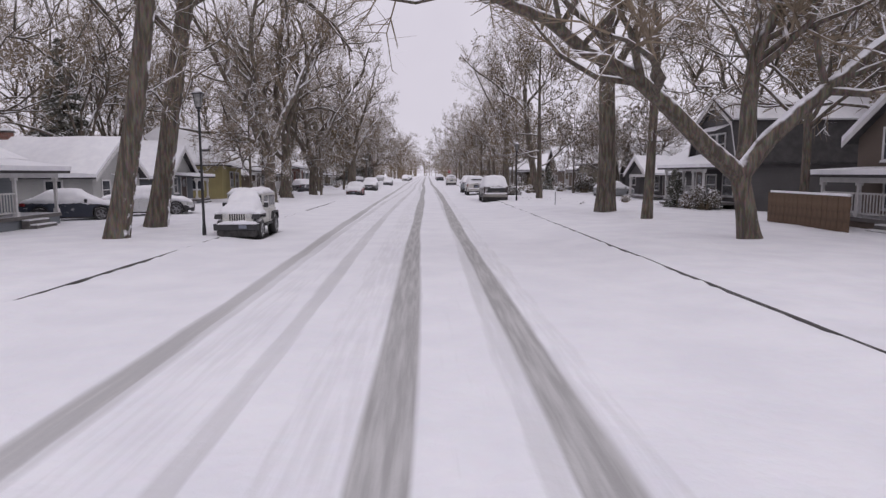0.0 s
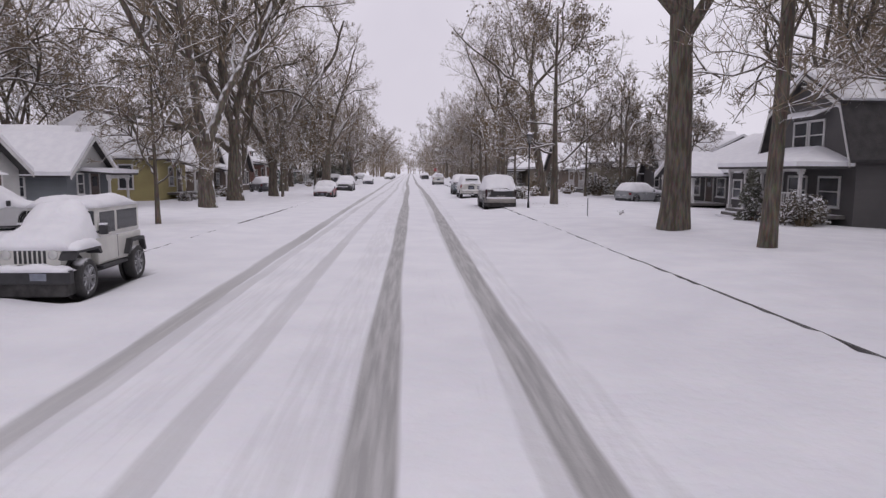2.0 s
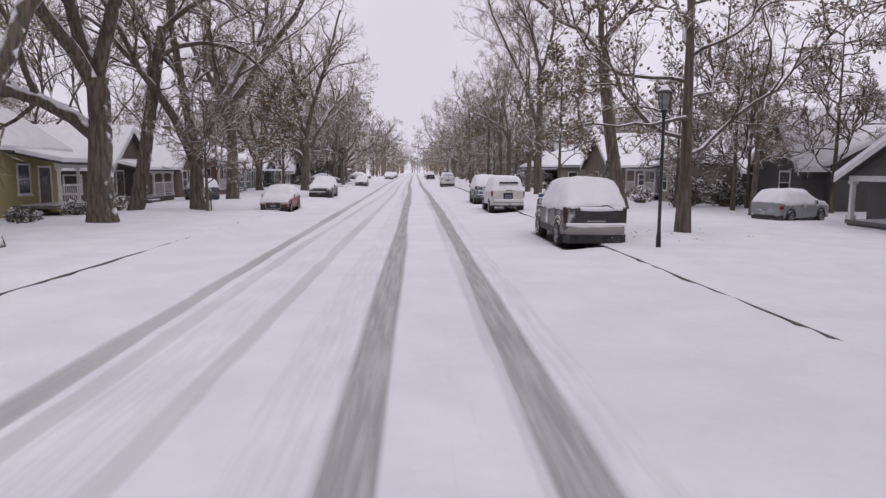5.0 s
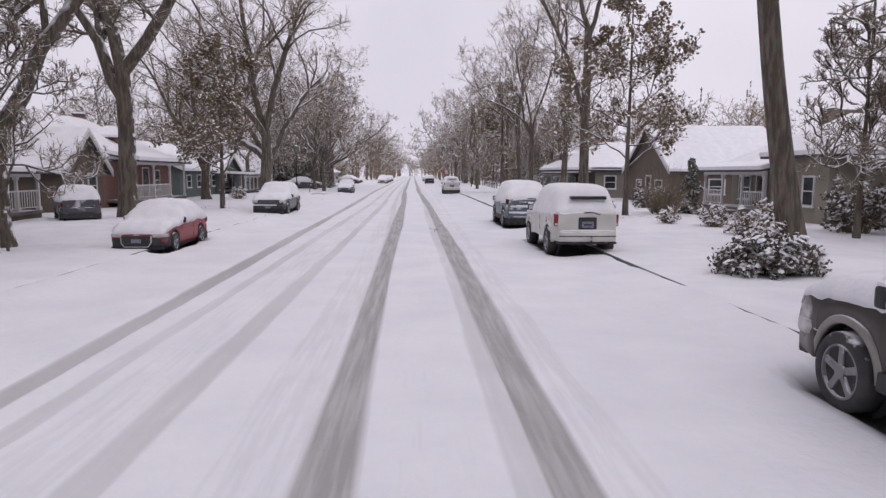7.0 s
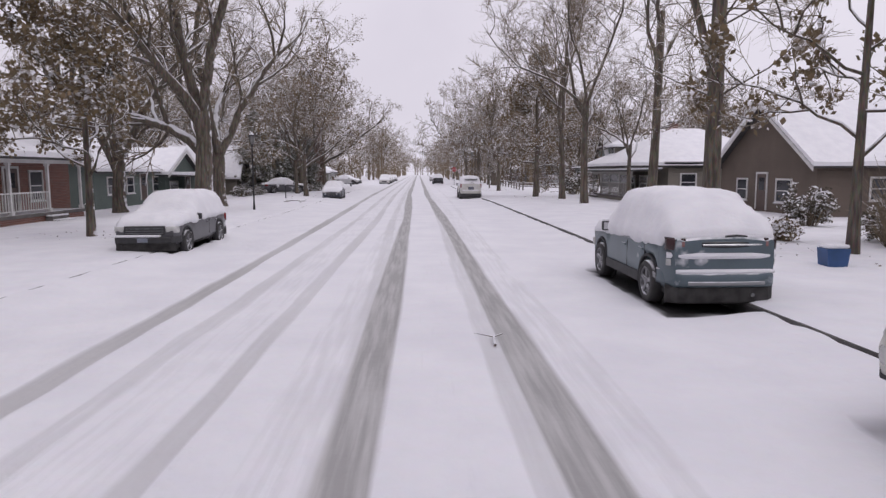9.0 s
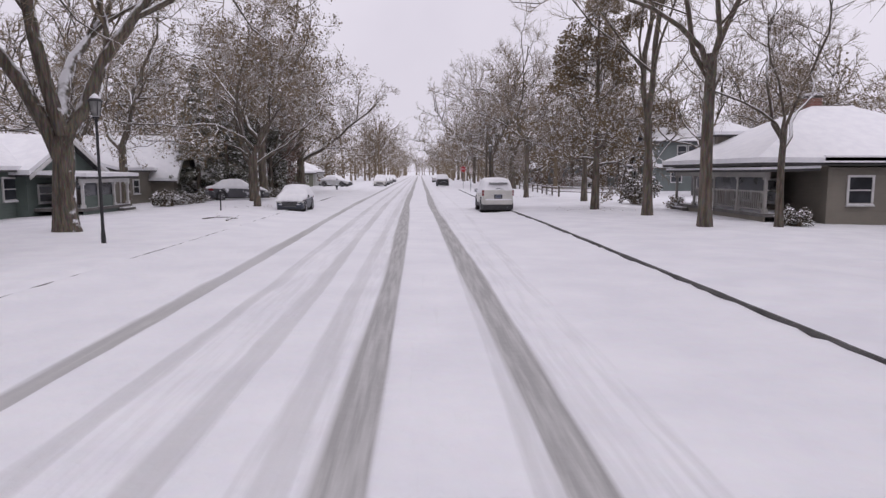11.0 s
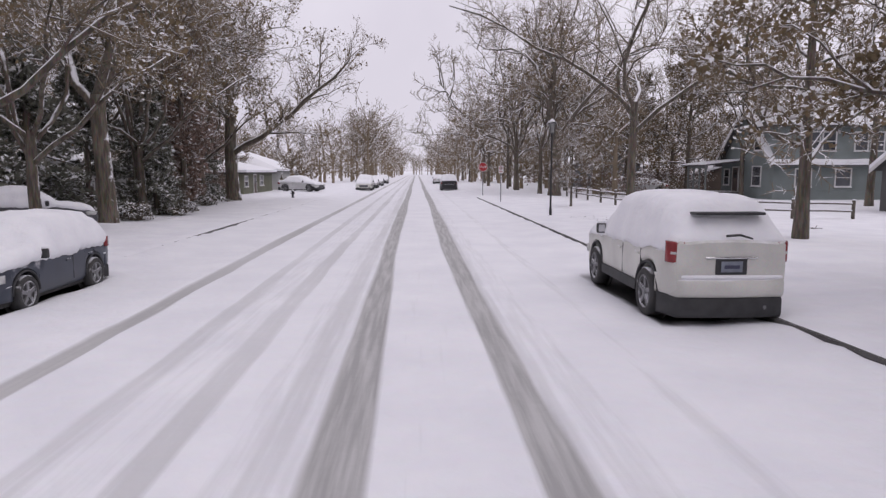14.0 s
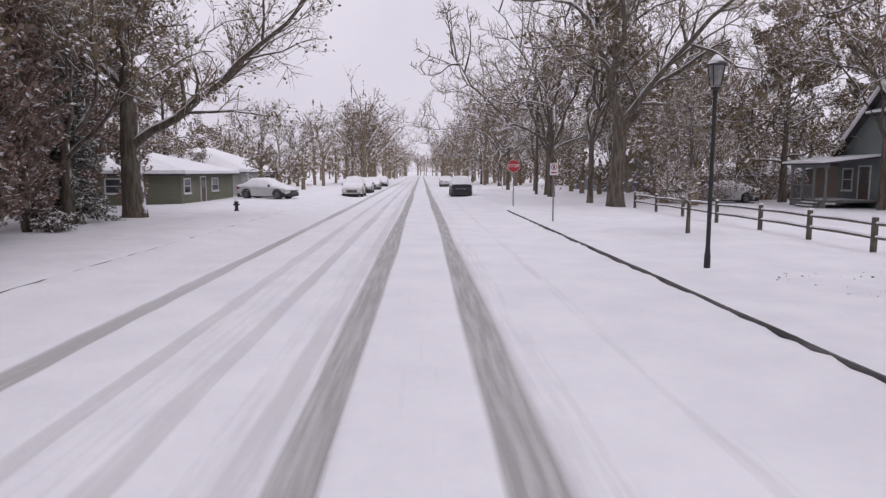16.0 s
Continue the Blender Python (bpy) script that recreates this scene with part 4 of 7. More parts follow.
                t = thick * end * lump * (0.30 + 0.70 * max(0.0, nz) ** 0.6) * (0.12 + 0.88 * lip) + 0.012
                half.append((x + nx * t, z + nz * t))
            half[-1] = (0.0, half[-1][1])
            full = half + [(-x, z) for x, z in half[::-1][1:]]
            k = len(full)
            rings.append([bm.verts.new((x + (0.014 * noise.noise((y * 3, z * 5, seed)) if 0 < j < k - 1 else 0.0), y, z + 0.018 * noise.noise((x * 3 + 7, y * 3, seed)))) for j, (x, z) in enumerate(full)])
        k = len(rings[0])
        for a, b in zip(rings, rings[1:]):
            for i in range(k - 1):
                bm.faces.new((a[i], a[i + 1], b[i + 1], b[i]))
            bm.faces.new((a[k - 1], a[0], b[0], b[k - 1]))
        bm.faces.new(rings[0])
        bm.faces.new(rings[-1][::-1])
        bmesh.ops.recalc_face_normals(bm, faces=bm.faces)
        return bm


def add_wheel(car, x, y, r, width, rim_mat, spokes=5):
    side = 1 if x > 0 else -1
    m = Matrix.Translation((x, y, r)) @ Matrix.Rotation(side * math.pi / 2, 4, "Y")
    h = width / 2
    w = part("wheel", lathe(bmesh.new(), [(r * 0.66, -h), (r * 0.93, -h), (r, -h * 0.75), (r, h * 0.75), (r * 0.93, h), (r * 0.70, h), (r * 0.66, h * 0.7)], 28, m), RUBBER, car, "black tyre", True)
    bm = bmesh.new()
    lathe(bm, [(r * 0.70, h * 0.55), (r * 0.70, h * 0.95), (r * 0.64, h * 0.98), (r * 0.62, h * 0.6)], 28, m)
    for k in range(spokes):
        a = 2 * math.pi * k / spokes
        box(bm, 0.04, r * 0.66, -0.035, 0.035, h * 0.62, h * 0.9, 0.008, m @ Matrix.Rotation(a, 4, "Z"))
    lathe(bm, [(0.07, h * 0.6), (0.07, h * 0.95), (0.03, h)], 12, m)
    part("rim", bm, rim_mat, w)
    bm = lathe(bmesh.new(), [(r * 0.65, h * 0.1), (r * 0.65, h * 0.5)], 24, m)
    part("brake_well", bm, UNDER, w)
    # wheel housing
    bm = lathe(bmesh.new(), [(r * 1.19, -h * 1.3), (r * 1.19, -h * 1.1)], 28, Matrix.Translation((x, y, r * 1.05)) @ Matrix.Rotation(side * math.pi / 2, 4, "Y"))
    part("wheel_arch", bm, UNDER, car)
    return w


def mirror(car, x, y, z, mat, side):
    p = part("wing_mirror", box(bmesh.new(), x, x + side * 0.17, y - 0.06, y + 0.06, z, z + 0.19, 0.035), mat, car)
    part("mirror_glass", boxed(x + side * 0.025, x + side * 0.15, y - 0.066, y - 0.061, z + 0.03, z + 0.165), CHROME, p)
    part("snow_cap", box(bmesh.new(), x + side * 0.01, x + side * 0.16, y - 0.05, y + 0.05, z + 0.186, z + 0.225, 0.016), SNOW_CAP, p)
    part("stalk", boxed(x - side * 0.06, x + side * 0.02, y - 0.03, y + 0.03, z + 0.03, z + 0.07), BLACK, p)


def plate(car, y, z, out, mat=PLATE):
    p = part("number_plate", box(bmesh.new(), -0.155, 0.155, min(y, y + out), max(y, y + out), z, z + 0.155, 0.006), mat, car)
    part("plate_bar", boxed(-0.11, 0.11, min(y + out, y + out * 1.4), max(y + out, y + out * 1.4), z + 0.05, z + 0.10), BAR, p)


def arch_trim(sh, ya, side, width):
    """A raised lip round a wheel opening."""
    bm = bmesh.new()
    rings = []
    for k in range(19):
        a = math.pi * k / 18
        ring = []
        for r, out in ((sh.arch_r - 0.012, -0.05), (sh.arch_r - 0.012, 0.016), (sh.arch_r + width * 0.6, 0.020), (sh.arch_r + width, 0.002), (sh.arch_r + width, -0.05)):
            y = ya + r * math.cos(a)
            ring.append(bm.verts.new((side * (sh.w(y) * 0.992 + out), y, sh.arch_z + r * math.sin(a))))
        rings.append(ring)
    for p, q in zip(rings, rings[1:]):
        for k in range(5):
            bm.faces.new((p[k], p[(k + 1) % 5], q[(k + 1) % 5], q[k]))
    bm.faces.new(rings[0])
    bm.faces.new(rings[-1][::-1])
    bmesh.ops.recalc_face_normals(bm, faces=bm.faces)
    return bm


def car(label, category, shape, body, wheel_r, axles, x, y, rz, snow=0.1, droop=0.35, rim=None, windows=(), seed=1, front=None, rear=None, snow_range=None, cladding=None, mirrors=0.55, spokes=5, roof_rails=False, name="parked_car", rear_screen=None, wind_screen=None, size=0.94, flare=None):
    ob = thing(name, label, category, "cars parked along the kerbs", pose(x, y, camber(x) - 0.01, 0, 0, rz))
    L, hw = shape.length, shape.hw
    shape.open_arches(axles, wheel_r)
    part("body", shape.skin(), body, ob, "", True).data.set_sharp_from_angle(angle=radians(35))
    part("underbody", box(bmesh.new(), -hw * 0.86, hw * 0.86, -L / 2 + 0.25, L / 2 - 0.3, shape.sill - 0.08, shape.sill + 0.12, 0.03), UNDER, ob)
    for ya in axles:
        for s in (-1, 1):
            add_wheel(ob, s * (hw - 0.085), ya, wheel_r, 0.23, rim or ALLOY, spokes)
            part("arch_trim", arch_trim(shape, ya, s, 0.065 if flare else 0.022), flare or BLACK, ob, "", True)
    for y0, y1 in windows:
        for s in (-1, 1):
            part("side_window", shape.side_glass(y0, y1, s), GLASS, ob)
    if rear_screen:
        part("rear_screen", shape.cross_glass(*rear_screen), GLASS, ob)
    if wind_screen:
        part("windscreen", shape.cross_glass(*wind_screen), GLASS, ob)
    if cladding:
        for s in (-1, 1):
            part("sill_trim", box(bmesh.new(), s * (hw - 0.05), s * (hw + 0.012), axles[1] + wheel_r * 1.2, axles[0] - wheel_r * 1.2, shape.sill - 0.02, shape.sill + 0.16, 0.02), cladding, ob)
    for s in (-1, 1):
        if mirrors is not None:
            mirror(ob, s * (hw - 0.03), mirrors, shape.z_belt(mirrors) + 0.02, BLACK, s)
        for yd in (mirrors - 0.45 if mirrors else 0.1, (mirrors - 1.35) if mirrors else -0.9):
            part("door_handle", box(bmesh.new(), s * (hw - 0.012), s * (hw + 0.018), yd - 0.62, yd - 0.42, shape.z_belt(yd) - 0.16, shape.z_belt(yd) - 0.12, 0.01), body, ob)
            part("door_gap", boxed(s * (hw - 0.03), s * (hw + 0.001), yd - 0.697, yd - 0.691, shape.sill + 0.12, shape.z_belt(yd) - 0.06), BLACK, ob)
    if roof_rails:
        for s in (-1, 1):
            bm = bmesh.new()
            za = shape.z_top(-0.6) + 0.05
            rod(bm, (s * hw * 0.66, -1.5, za), (s * hw * 0.66, 0.2, za), 0.02)
            part("roof_rail", bm, BLACK, ob)
    if front:
        front(ob, shape)
    if rear:
        rear(ob, shape)
    ob.scale = (size, size, size)
    a, b = snow_range or (-L / 2 + 0.03, L / 2 - 0.06)
    part("snow_cover", shape.snow(a, b, snow, droop, seed), SNOW_CAP, ob, "thick fresh snow on bonnet, screens and roof", True)
    return ob


def wrapped(sh, end, z0, z1, out, wrap=0.35, u0=-1.0, u1=1.0, n=14, round_=0.03):
    """A band that follows the rounded end of the car and runs a little way round its corners."""
    bm = bmesh.new()
    h, w = sh.length / 2, sh.hw
    path = []
    for i in range(n + 1):
        u = u0 + (u1 - u0) * i / n
        au = abs(u)
        if au <= 0.86:
            x, d = u * w, 0.05 * (u / 0.86) ** 2
        else:
            f = (au - 0.86) / 0.14
            ang = f * math.pi / 2
            x = math.copysign(w * 0.86 + (w * 0.125) * math.sin(ang) + 0.008, u)
            d = 0.05 + (wrap - 0.05) * (1 - math.cos(ang))
        path.append((x, d))
    rings = []
    for x, d in path:
        prof = [(0.10, z0), (-out + round_ * 0.6, z0), (-out, z0 + round_), (-out, z1 - round_), (-out + round_, z1), (0.10, z1)]
        rings.append([bm.verts.new((x - (0.05 * math.copysign(1, x) if p > 0 and abs(x) > w * 0.9 else 0.0), end * (h - d - p), z)) for p, z in prof])
    for p, q in zip(rings, rings[1:]):
        for i in range(6):
            bm.faces.new((p[i], p[(i + 1) % 6], q[(i + 1) % 6], q[i]))
    bm.faces.new(rings[0])
    bm.faces.new(rings[-1][::-1])
    bmesh.ops.recalc_face_normals(bm, faces=bm.faces)
    return bm


def front_face(bumper_mat, grille_mat, lamp_w=0.36, z=0.62, slats=3):
    def make(ob, sh):
        h, w = sh.length / 2, sh.hw
        lo = sh.sill + 0.03
        part("front_bumper", wrapped(sh, 1, lo, lo + 0.27, 0.05, 0.45, round_=0.05), bumper_mat, ob, "", True)
        g = part("grille", wrapped(sh, 1, lo + 0.10, z + 0.08, 0.058, 0.3, -0.52, 0.52, 8, 0.03), grille_mat, ob)
        part("grille_rim", wrapped(sh, 1, z + 0.06, z + 0.095, 0.066, 0.3, -0.54, 0.54, 8, 0.01), CHROME, g)
        for k in range(slats):
            zz = lo + 0.15 + k * (z - lo - 0.12) / slats
            part("slat", wrapped(sh, 1, zz, zz + 0.016, 0.063, 0.3, -0.48, 0.48, 8, 0.004), STEEL, g)
        for s in (-1, 1):
            ua, ub = (0.56, 0.985) if s > 0 else (-0.985, -0.56)
            part("headlight", wrapped(sh, 1, z - 0.03, z + 0.11, 0.03, 0.34, ua, ub, 8, 0.03), LAMP_GLASS, ob, "", True)
            part("fog_lamp", wrapped(sh, 1, lo + 0.07, lo + 0.15, 0.058, 0.34, s * 0.72 - 0.09, s * 0.72 + 0.09, 3, 0.02), BLACK, ob)
        part("lower_intake", wrapped(sh, 1, lo - 0.05, lo + 0.06, 0.04, 0.4, -0.86, 0.86, 10, 0.02), BLACK, ob)
        part("bumper_snow", wrapped(sh, 1, lo + 0.255, lo + 0.30, 0.045, 0.4, -0.85, 0.85, 12, 0.02), SNOW_CAP, ob, "", True)
    return make


def rear_face(lamp_mat, bumper_mat, lamp=(0.55, 0.86, 0.86, 1.08), plate_z=0.78, step=True):
    """lamp: from and to, as parts of the half width, and heights."""
    def make(ob, sh):
        h, w = sh.length / 2, sh.hw
        zb = sh.sill + 0.19
        part("rear_bumper", wrapped(sh, -1, zb, zb + 0.28, 0.045, round_=0.045), bumper_mat, ob, "", True)
        part("lower_valance", wrapped(sh, -1, sh.sill - 0.09, zb + 0.01, 0.03, u0=-0.97, u1=0.97), BLACK, ob)
        if step:
            part("bumper_snow", wrapped(sh, -1, zb + 0.28 - 0.012, zb + 0.28 + 0.035, 0.04, u0=-0.8, u1=0.8, round_=0.02), SNOW_CAP, ob, "", True)
        a, b, z0, z1 = lamp
        for s in (-1, 1):
            ua, ub = (a, 0.985) if s > 0 else (-0.985, -a)
            l = part("tail_lamp", wrapped(sh, -1, z0, z1, 0.022, 0.28, ua, ub, 8, 0.012), lamp_mat, ob, "", True)
            part("reversing_lamp", wrapped(sh, -1, z0 + 0.025, z0 + 0.065, 0.03, 0.28, min(s * (a + 0.02), s * 0.86), max(s * (a + 0.02), s * 0.86), 4, 0.008), LAMP_GLASS, l)
        plate(ob, -h - 0.012, plate_z, -0.02)
        bm = bmesh.new()
        rod(bm, (w * 0.45, -h + 0.1, sh.sill + 0.0), (w * 0.45, -h - 0.05, sh.sill + 0.0), 0.03, sides=10)
        part("exhaust", bm, STEEL, ob)
    return make


def suv_shape(L, hw, H, hood=0.98, sill=0.3, tail=0.35, screen=0.75, bonnet=1.15, gate=0.68):
    """gate: how high the upright part of the tail reaches, as a part of the height."""
    h = L / 2
    belt = [(-h, H * gate), (-h + 0.45, H * 0.615), (h - bonnet - 0.1, H * 0.585), (h - 0.1, hood - 0.1)]
    top = [(-h, H * (gate - 0.02)), (-h + 0.03, H * gate), (-h + 0.07, H * (gate + 0.02)), (-h + tail, H * 0.94), (-h + tail + 0.2, H * 0.985), (-h + tail + 0.5, H), (0.1, H), (h - bonnet - screen, H * 0.965), (h - bonnet, hood + 0.04), (h - bonnet * 0.5, hood), (h - 0.12, hood - 0.10), (h, hood - 0.28)]
    return Shape(top, belt, hw, sill, L)


def sedan_shape(L, hw, H, hood=0.82, sill=0.22, trunk=0.95, bonnet=1.2):
    h = L / 2
    belt = [(-h, trunk - 0.04), (-h + 1.0, 0.93), (h - bonnet, 0.88), (h, hood - 0.12)]
    top = [(-h, trunk - 0.16), (-h + 0.06, trunk), (-h + 0.55, trunk + 0.02), (-h + 1.25, H * 0.97), (-0.2, H), (0.25, H * 0.985), (h - bonnet - 0.05, hood + 0.08), (h - 0.5, hood - 0.03), (h - 0.1, hood - 0.12), (h, hood - 0.25)]
    return Shape(top, belt, hw, sill, L)


DUSTED = paint("snow_dusted_paint", (0.70, 0.70, 0.70), 0.3)
WHITE_PAINT = paint("white_paint", (0.74, 0.73, 0.68))
BRONZE = paint("bronze_paint", (0.055, 0.045, 0.04))
TEAL = paint("grey_blue_paint", (0.13, 0.175, 0.20))
RED = paint("red_paint", (0.32, 0.025, 0.03))
DARK_BLUE = paint("dark_blue_paint", (0.05, 0.06, 0.085))
GREY_PAINT = paint("grey_paint", (0.10, 0.10, 0.11))
SILVER = paint("silver_paint", (0.34, 0.35, 0.36))
BLACK_PAINT = paint("black_paint", (0.025, 0.025, 0.028))
plaster(BRONZE, (-0.2, -0.8, 0.3), 0.60, 0.72, 1.6, 0.12)
for m in (TEAL, DARK_BLUE, GREY_PAINT, RED, SILVER):
    plaster(m, (-0.2, -0.6, 0.3), 0.66, 0.78, 2.0, 0.10)
plaster(RUBBER, (0, 0, 1), 0.66, 0.78, 6.0, 0.12)
plaster(ALLOY, (0, 0, 1), 0.60, 0.74, 7.0, 0.12)

CLADDING = paint("beige_grey_cladding", (0.33, 0.31, 0.28))
DARK_LAMP = material("smoked_lamp", (0.05, 0.02, 0.022), (0.03, 0.015, 0.016), 8.0, 0.2)
PALE_LAMP = material("faded_lamp", (0.34, 0.20, 0.19), (0.24, 0.10, 0.10), 14.0, 0.25)


def plate_block(ob, h, z, wide=0.25, tall=0.16, deep=0.05):
    r = part("plate_recess", box(bmesh.new(), -wide, wide, -h - 0.014, -h + deep, z - 0.04, z + tall + 0.06, 0.02), BLACK, ob)
    plate(ob, -h - 0.016, z, -0.012)
    return r


def exhaust(ob, sh, x):
    bm = bmesh.new()
    rod(bm, (x, -sh.length / 2 + 0.3, sh.sill - 0.02), (x, -sh.length / 2 - 0.03, sh.sill - 0.03), 0.03, sides=10)
    part("exhaust", bm, STEEL, ob)


def wiper_arm(ob, h, z, x0=-0.05, x1=0.34, rise=-0.04):
    bm = bmesh.new()
    rod(bm, (x0, -h - 0.10, z), ((x0 + x1) / 2, -h - 0.115, z + 0.015), 0.017, 0.017, 6)
    rod(bm, ((x0 + x1) / 2, -h - 0.115, z + 0.015), (x1, -h - 0.095, z + rise), 0.017, 0.012, 6)
    part("rear_wiper", bm, BLACK, ob)


def rear_bronze(ob, sh):
    h, w = sh.length / 2, sh.hw
    part("tailgate", box(bmesh.new(), -w * 0.66, w * 0.70, -h - 0.03, -h + 0.08, 0.68, 1.08, 0.04), BLACK, ob, "dark tailgate panel")
    part("tailgate_handle", box(bmesh.new(), -0.28, 0.24, -h - 0.055, -h - 0.02, 0.755, 0.795, 0.014), CLADDING, ob)
    for s in (-1, 1):
        ua, ub = (0.74, 0.985) if s > 0 else (-0.985, -0.74)
        l = part("tail_lamp", wrapped(sh, -1, 0.70, 1.16, 0.03, 0.26, ua, ub, 8, 0.03), DARK_LAMP, ob, "", True)
        part("reflector", wrapped(sh, -1, 0.92, 1.04, 0.036, 0.26, min(s * 0.76, s * 0.86), max(s * 0.76, s * 0.86), 4, 0.01), RED_LAMP, l)
    part("rear_bumper", wrapped(sh, -1, 0.40, 0.66, 0.11, 0.62, round_=0.06), CLADDING, ob, "broad pale bumper", True)
    part("bumper_snow", wrapped(sh, -1, 0.64, 0.73, 0.09, 0.4, u0=-0.9, u1=0.88, round_=0.035), SNOW_CAP, ob, "", True)
    part("lower_valance", wrapped(sh, -1, 0.16, 0.41, 0.03, u0=-0.95, u1=0.95), UNDER, ob)
    part("gate_snow", wrapped(sh, -1, 1.05, 1.17, 0.05, 0.2, u0=-0.5, u1=0.80, round_=0.04), SNOW_CAP, ob, "", True)
    wiper_arm(ob, h, 1.20, 0.10, 0.45, -0.07)
    exhaust(ob, sh, 0.45)


def rear_white(ob, sh):
    h, w = sh.length / 2, sh.hw
    for s in (-1, 1):
        ua, ub = (0.85, 0.985) if s > 0 else (-0.985, -0.85)
        l = part("tail_lamp", wrapped(sh, -1, 0.82, 1.12, 0.024, 0.20, ua, ub, 8, 0.02), RED_LAMP, ob, "", True)
        part("reversing_lamp", wrapped(sh, -1, 0.84, 0.90, 0.03, 0.2, min(s * 0.86, s * 0.95), max(s * 0.86, s * 0.95), 4, 0.01), LAMP_GLASS, l)
    plate_block(ob, h + 0.01, 0.79, 0.235, 0.20)
    part("gate_seam", wrapped(sh, -1, 0.71, 0.725, 0.012, 0.1, -0.84, 0.84, 10, 0.004), BLACK, ob)
    part("rear_bumper", wrapped(sh, -1, 0.43, 0.70, 0.10, 0.62, round_=0.05), WHITE_PAINT, ob, "", True)
    part("bumper_step", wrapped(sh, -1, 0.56, 0.585, 0.112, 0.3, -0.86, 0.86, 12, 0.008), BLACK, ob)
    part("bumper_snow", wrapped(sh, -1, 0.69, 0.73, 0.085, 0.3, u0=-0.82, u1=0.82, round_=0.02), SNOW_CAP, ob, "", True)
    part("lower_valance", wrapped(sh, -1, 0.36, 0.44, 0.02, u0=-0.9, u1=0.9), UNDER, ob)
    hb = part("tow_hitch", box(bmesh.new(), 0.02, 0.12, -h - 0.20, -h + 0.1, 0.36, 0.44, 0.012), BLACK, ob)
    part("hitch_ball", lathe(bmesh.new(), [(0.02, 0.0), (0.02, 0.05), (0.035, 0.07), (0.035, 0.10), (0.015, 0.12)], 10, Matrix.Translation((0.07, -h - 0.17, 0.44))), CHROME, hb, "", True)
    part("spoiler_gap", box(bmesh.new(), -w * 0.50, w * 0.60, -h + 0.12, -h + 0.30, 1.50, 1.585, 0.02), GLASS, ob, "bare strip of dark rear window")
    wiper_arm(ob, h - 0.02, 1.17, -0.12, 0.30, -0.05)
    exhaust(ob, sh, 0.5)


def rear_wagon(ob, sh):
    h, w = sh.length / 2, sh.hw
    part("rear_screen", wrapped(sh, -1, 0.99, 1.10, 0.012, 0.2, -0.72, 0.72, 12, 0.02), GLASS, ob)
    part("screen_rail", wrapped(sh, -1, 1.03, 1.055, 0.03, 0.2, -0.40, 0.76, 10, 0.008), CHROME, ob)
    for s in (-1, 1):
        ua, ub = (0.70, 0.985) if s > 0 else (-0.985, -0.70)
        l = part("tail_lamp", wrapped(sh, -1, 0.96, 1.15, 0.03, 0.24, ua, ub, 8, 0.03), DARK_LAMP, ob, "", True)
        part("reflector", wrapped(sh, -1, 0.99, 1.12, 0.04, 0.24, min(s * 0.72, s * 0.84), max(s * 0.72, s * 0.84), 4, 0.03), PALE_LAMP, l)
        part("side_marker", wrapped(sh, -1, 0.72, 0.82, 0.015, 0.3, min(s * 0.90, s * 0.95), max(s * 0.90, s * 0.95), 3, 0.01), LAMP_GLASS, ob)
    part("gate_snow", wrapped(sh, -1, 0.83, 0.92, 0.05, 0.3, u0=-0.95, u1=0.93, round_=0.035), SNOW_CAP, ob, "", True)
    part("rear_bumper", wrapped(sh, -1, 0.40, 0.63, 0.09, 0.55, round_=0.05), TEAL, ob, "", True)
    part("bumper_snow", wrapped(sh, -1, 0.60, 0.67, 0.075, 0.35, u0=-0.86, u1=0.88, round_=0.03), SNOW_CAP, ob, "", True)
    part("bumper_strip", wrapped(sh, -1, 0.43, 0.50, 0.10, 0.3, u0=-0.66, u1=0.70, round_=0.02), SILVER, ob)
    part("lower_valance", wrapped(sh, -1, 0.14, 0.41, 0.03, u0=-0.95, u1=0.95), UNDER, ob)
    wiper_arm(ob, h, 1.18, -0.05, 0.28, 0.0)
    exhaust(ob, sh, 0.45)


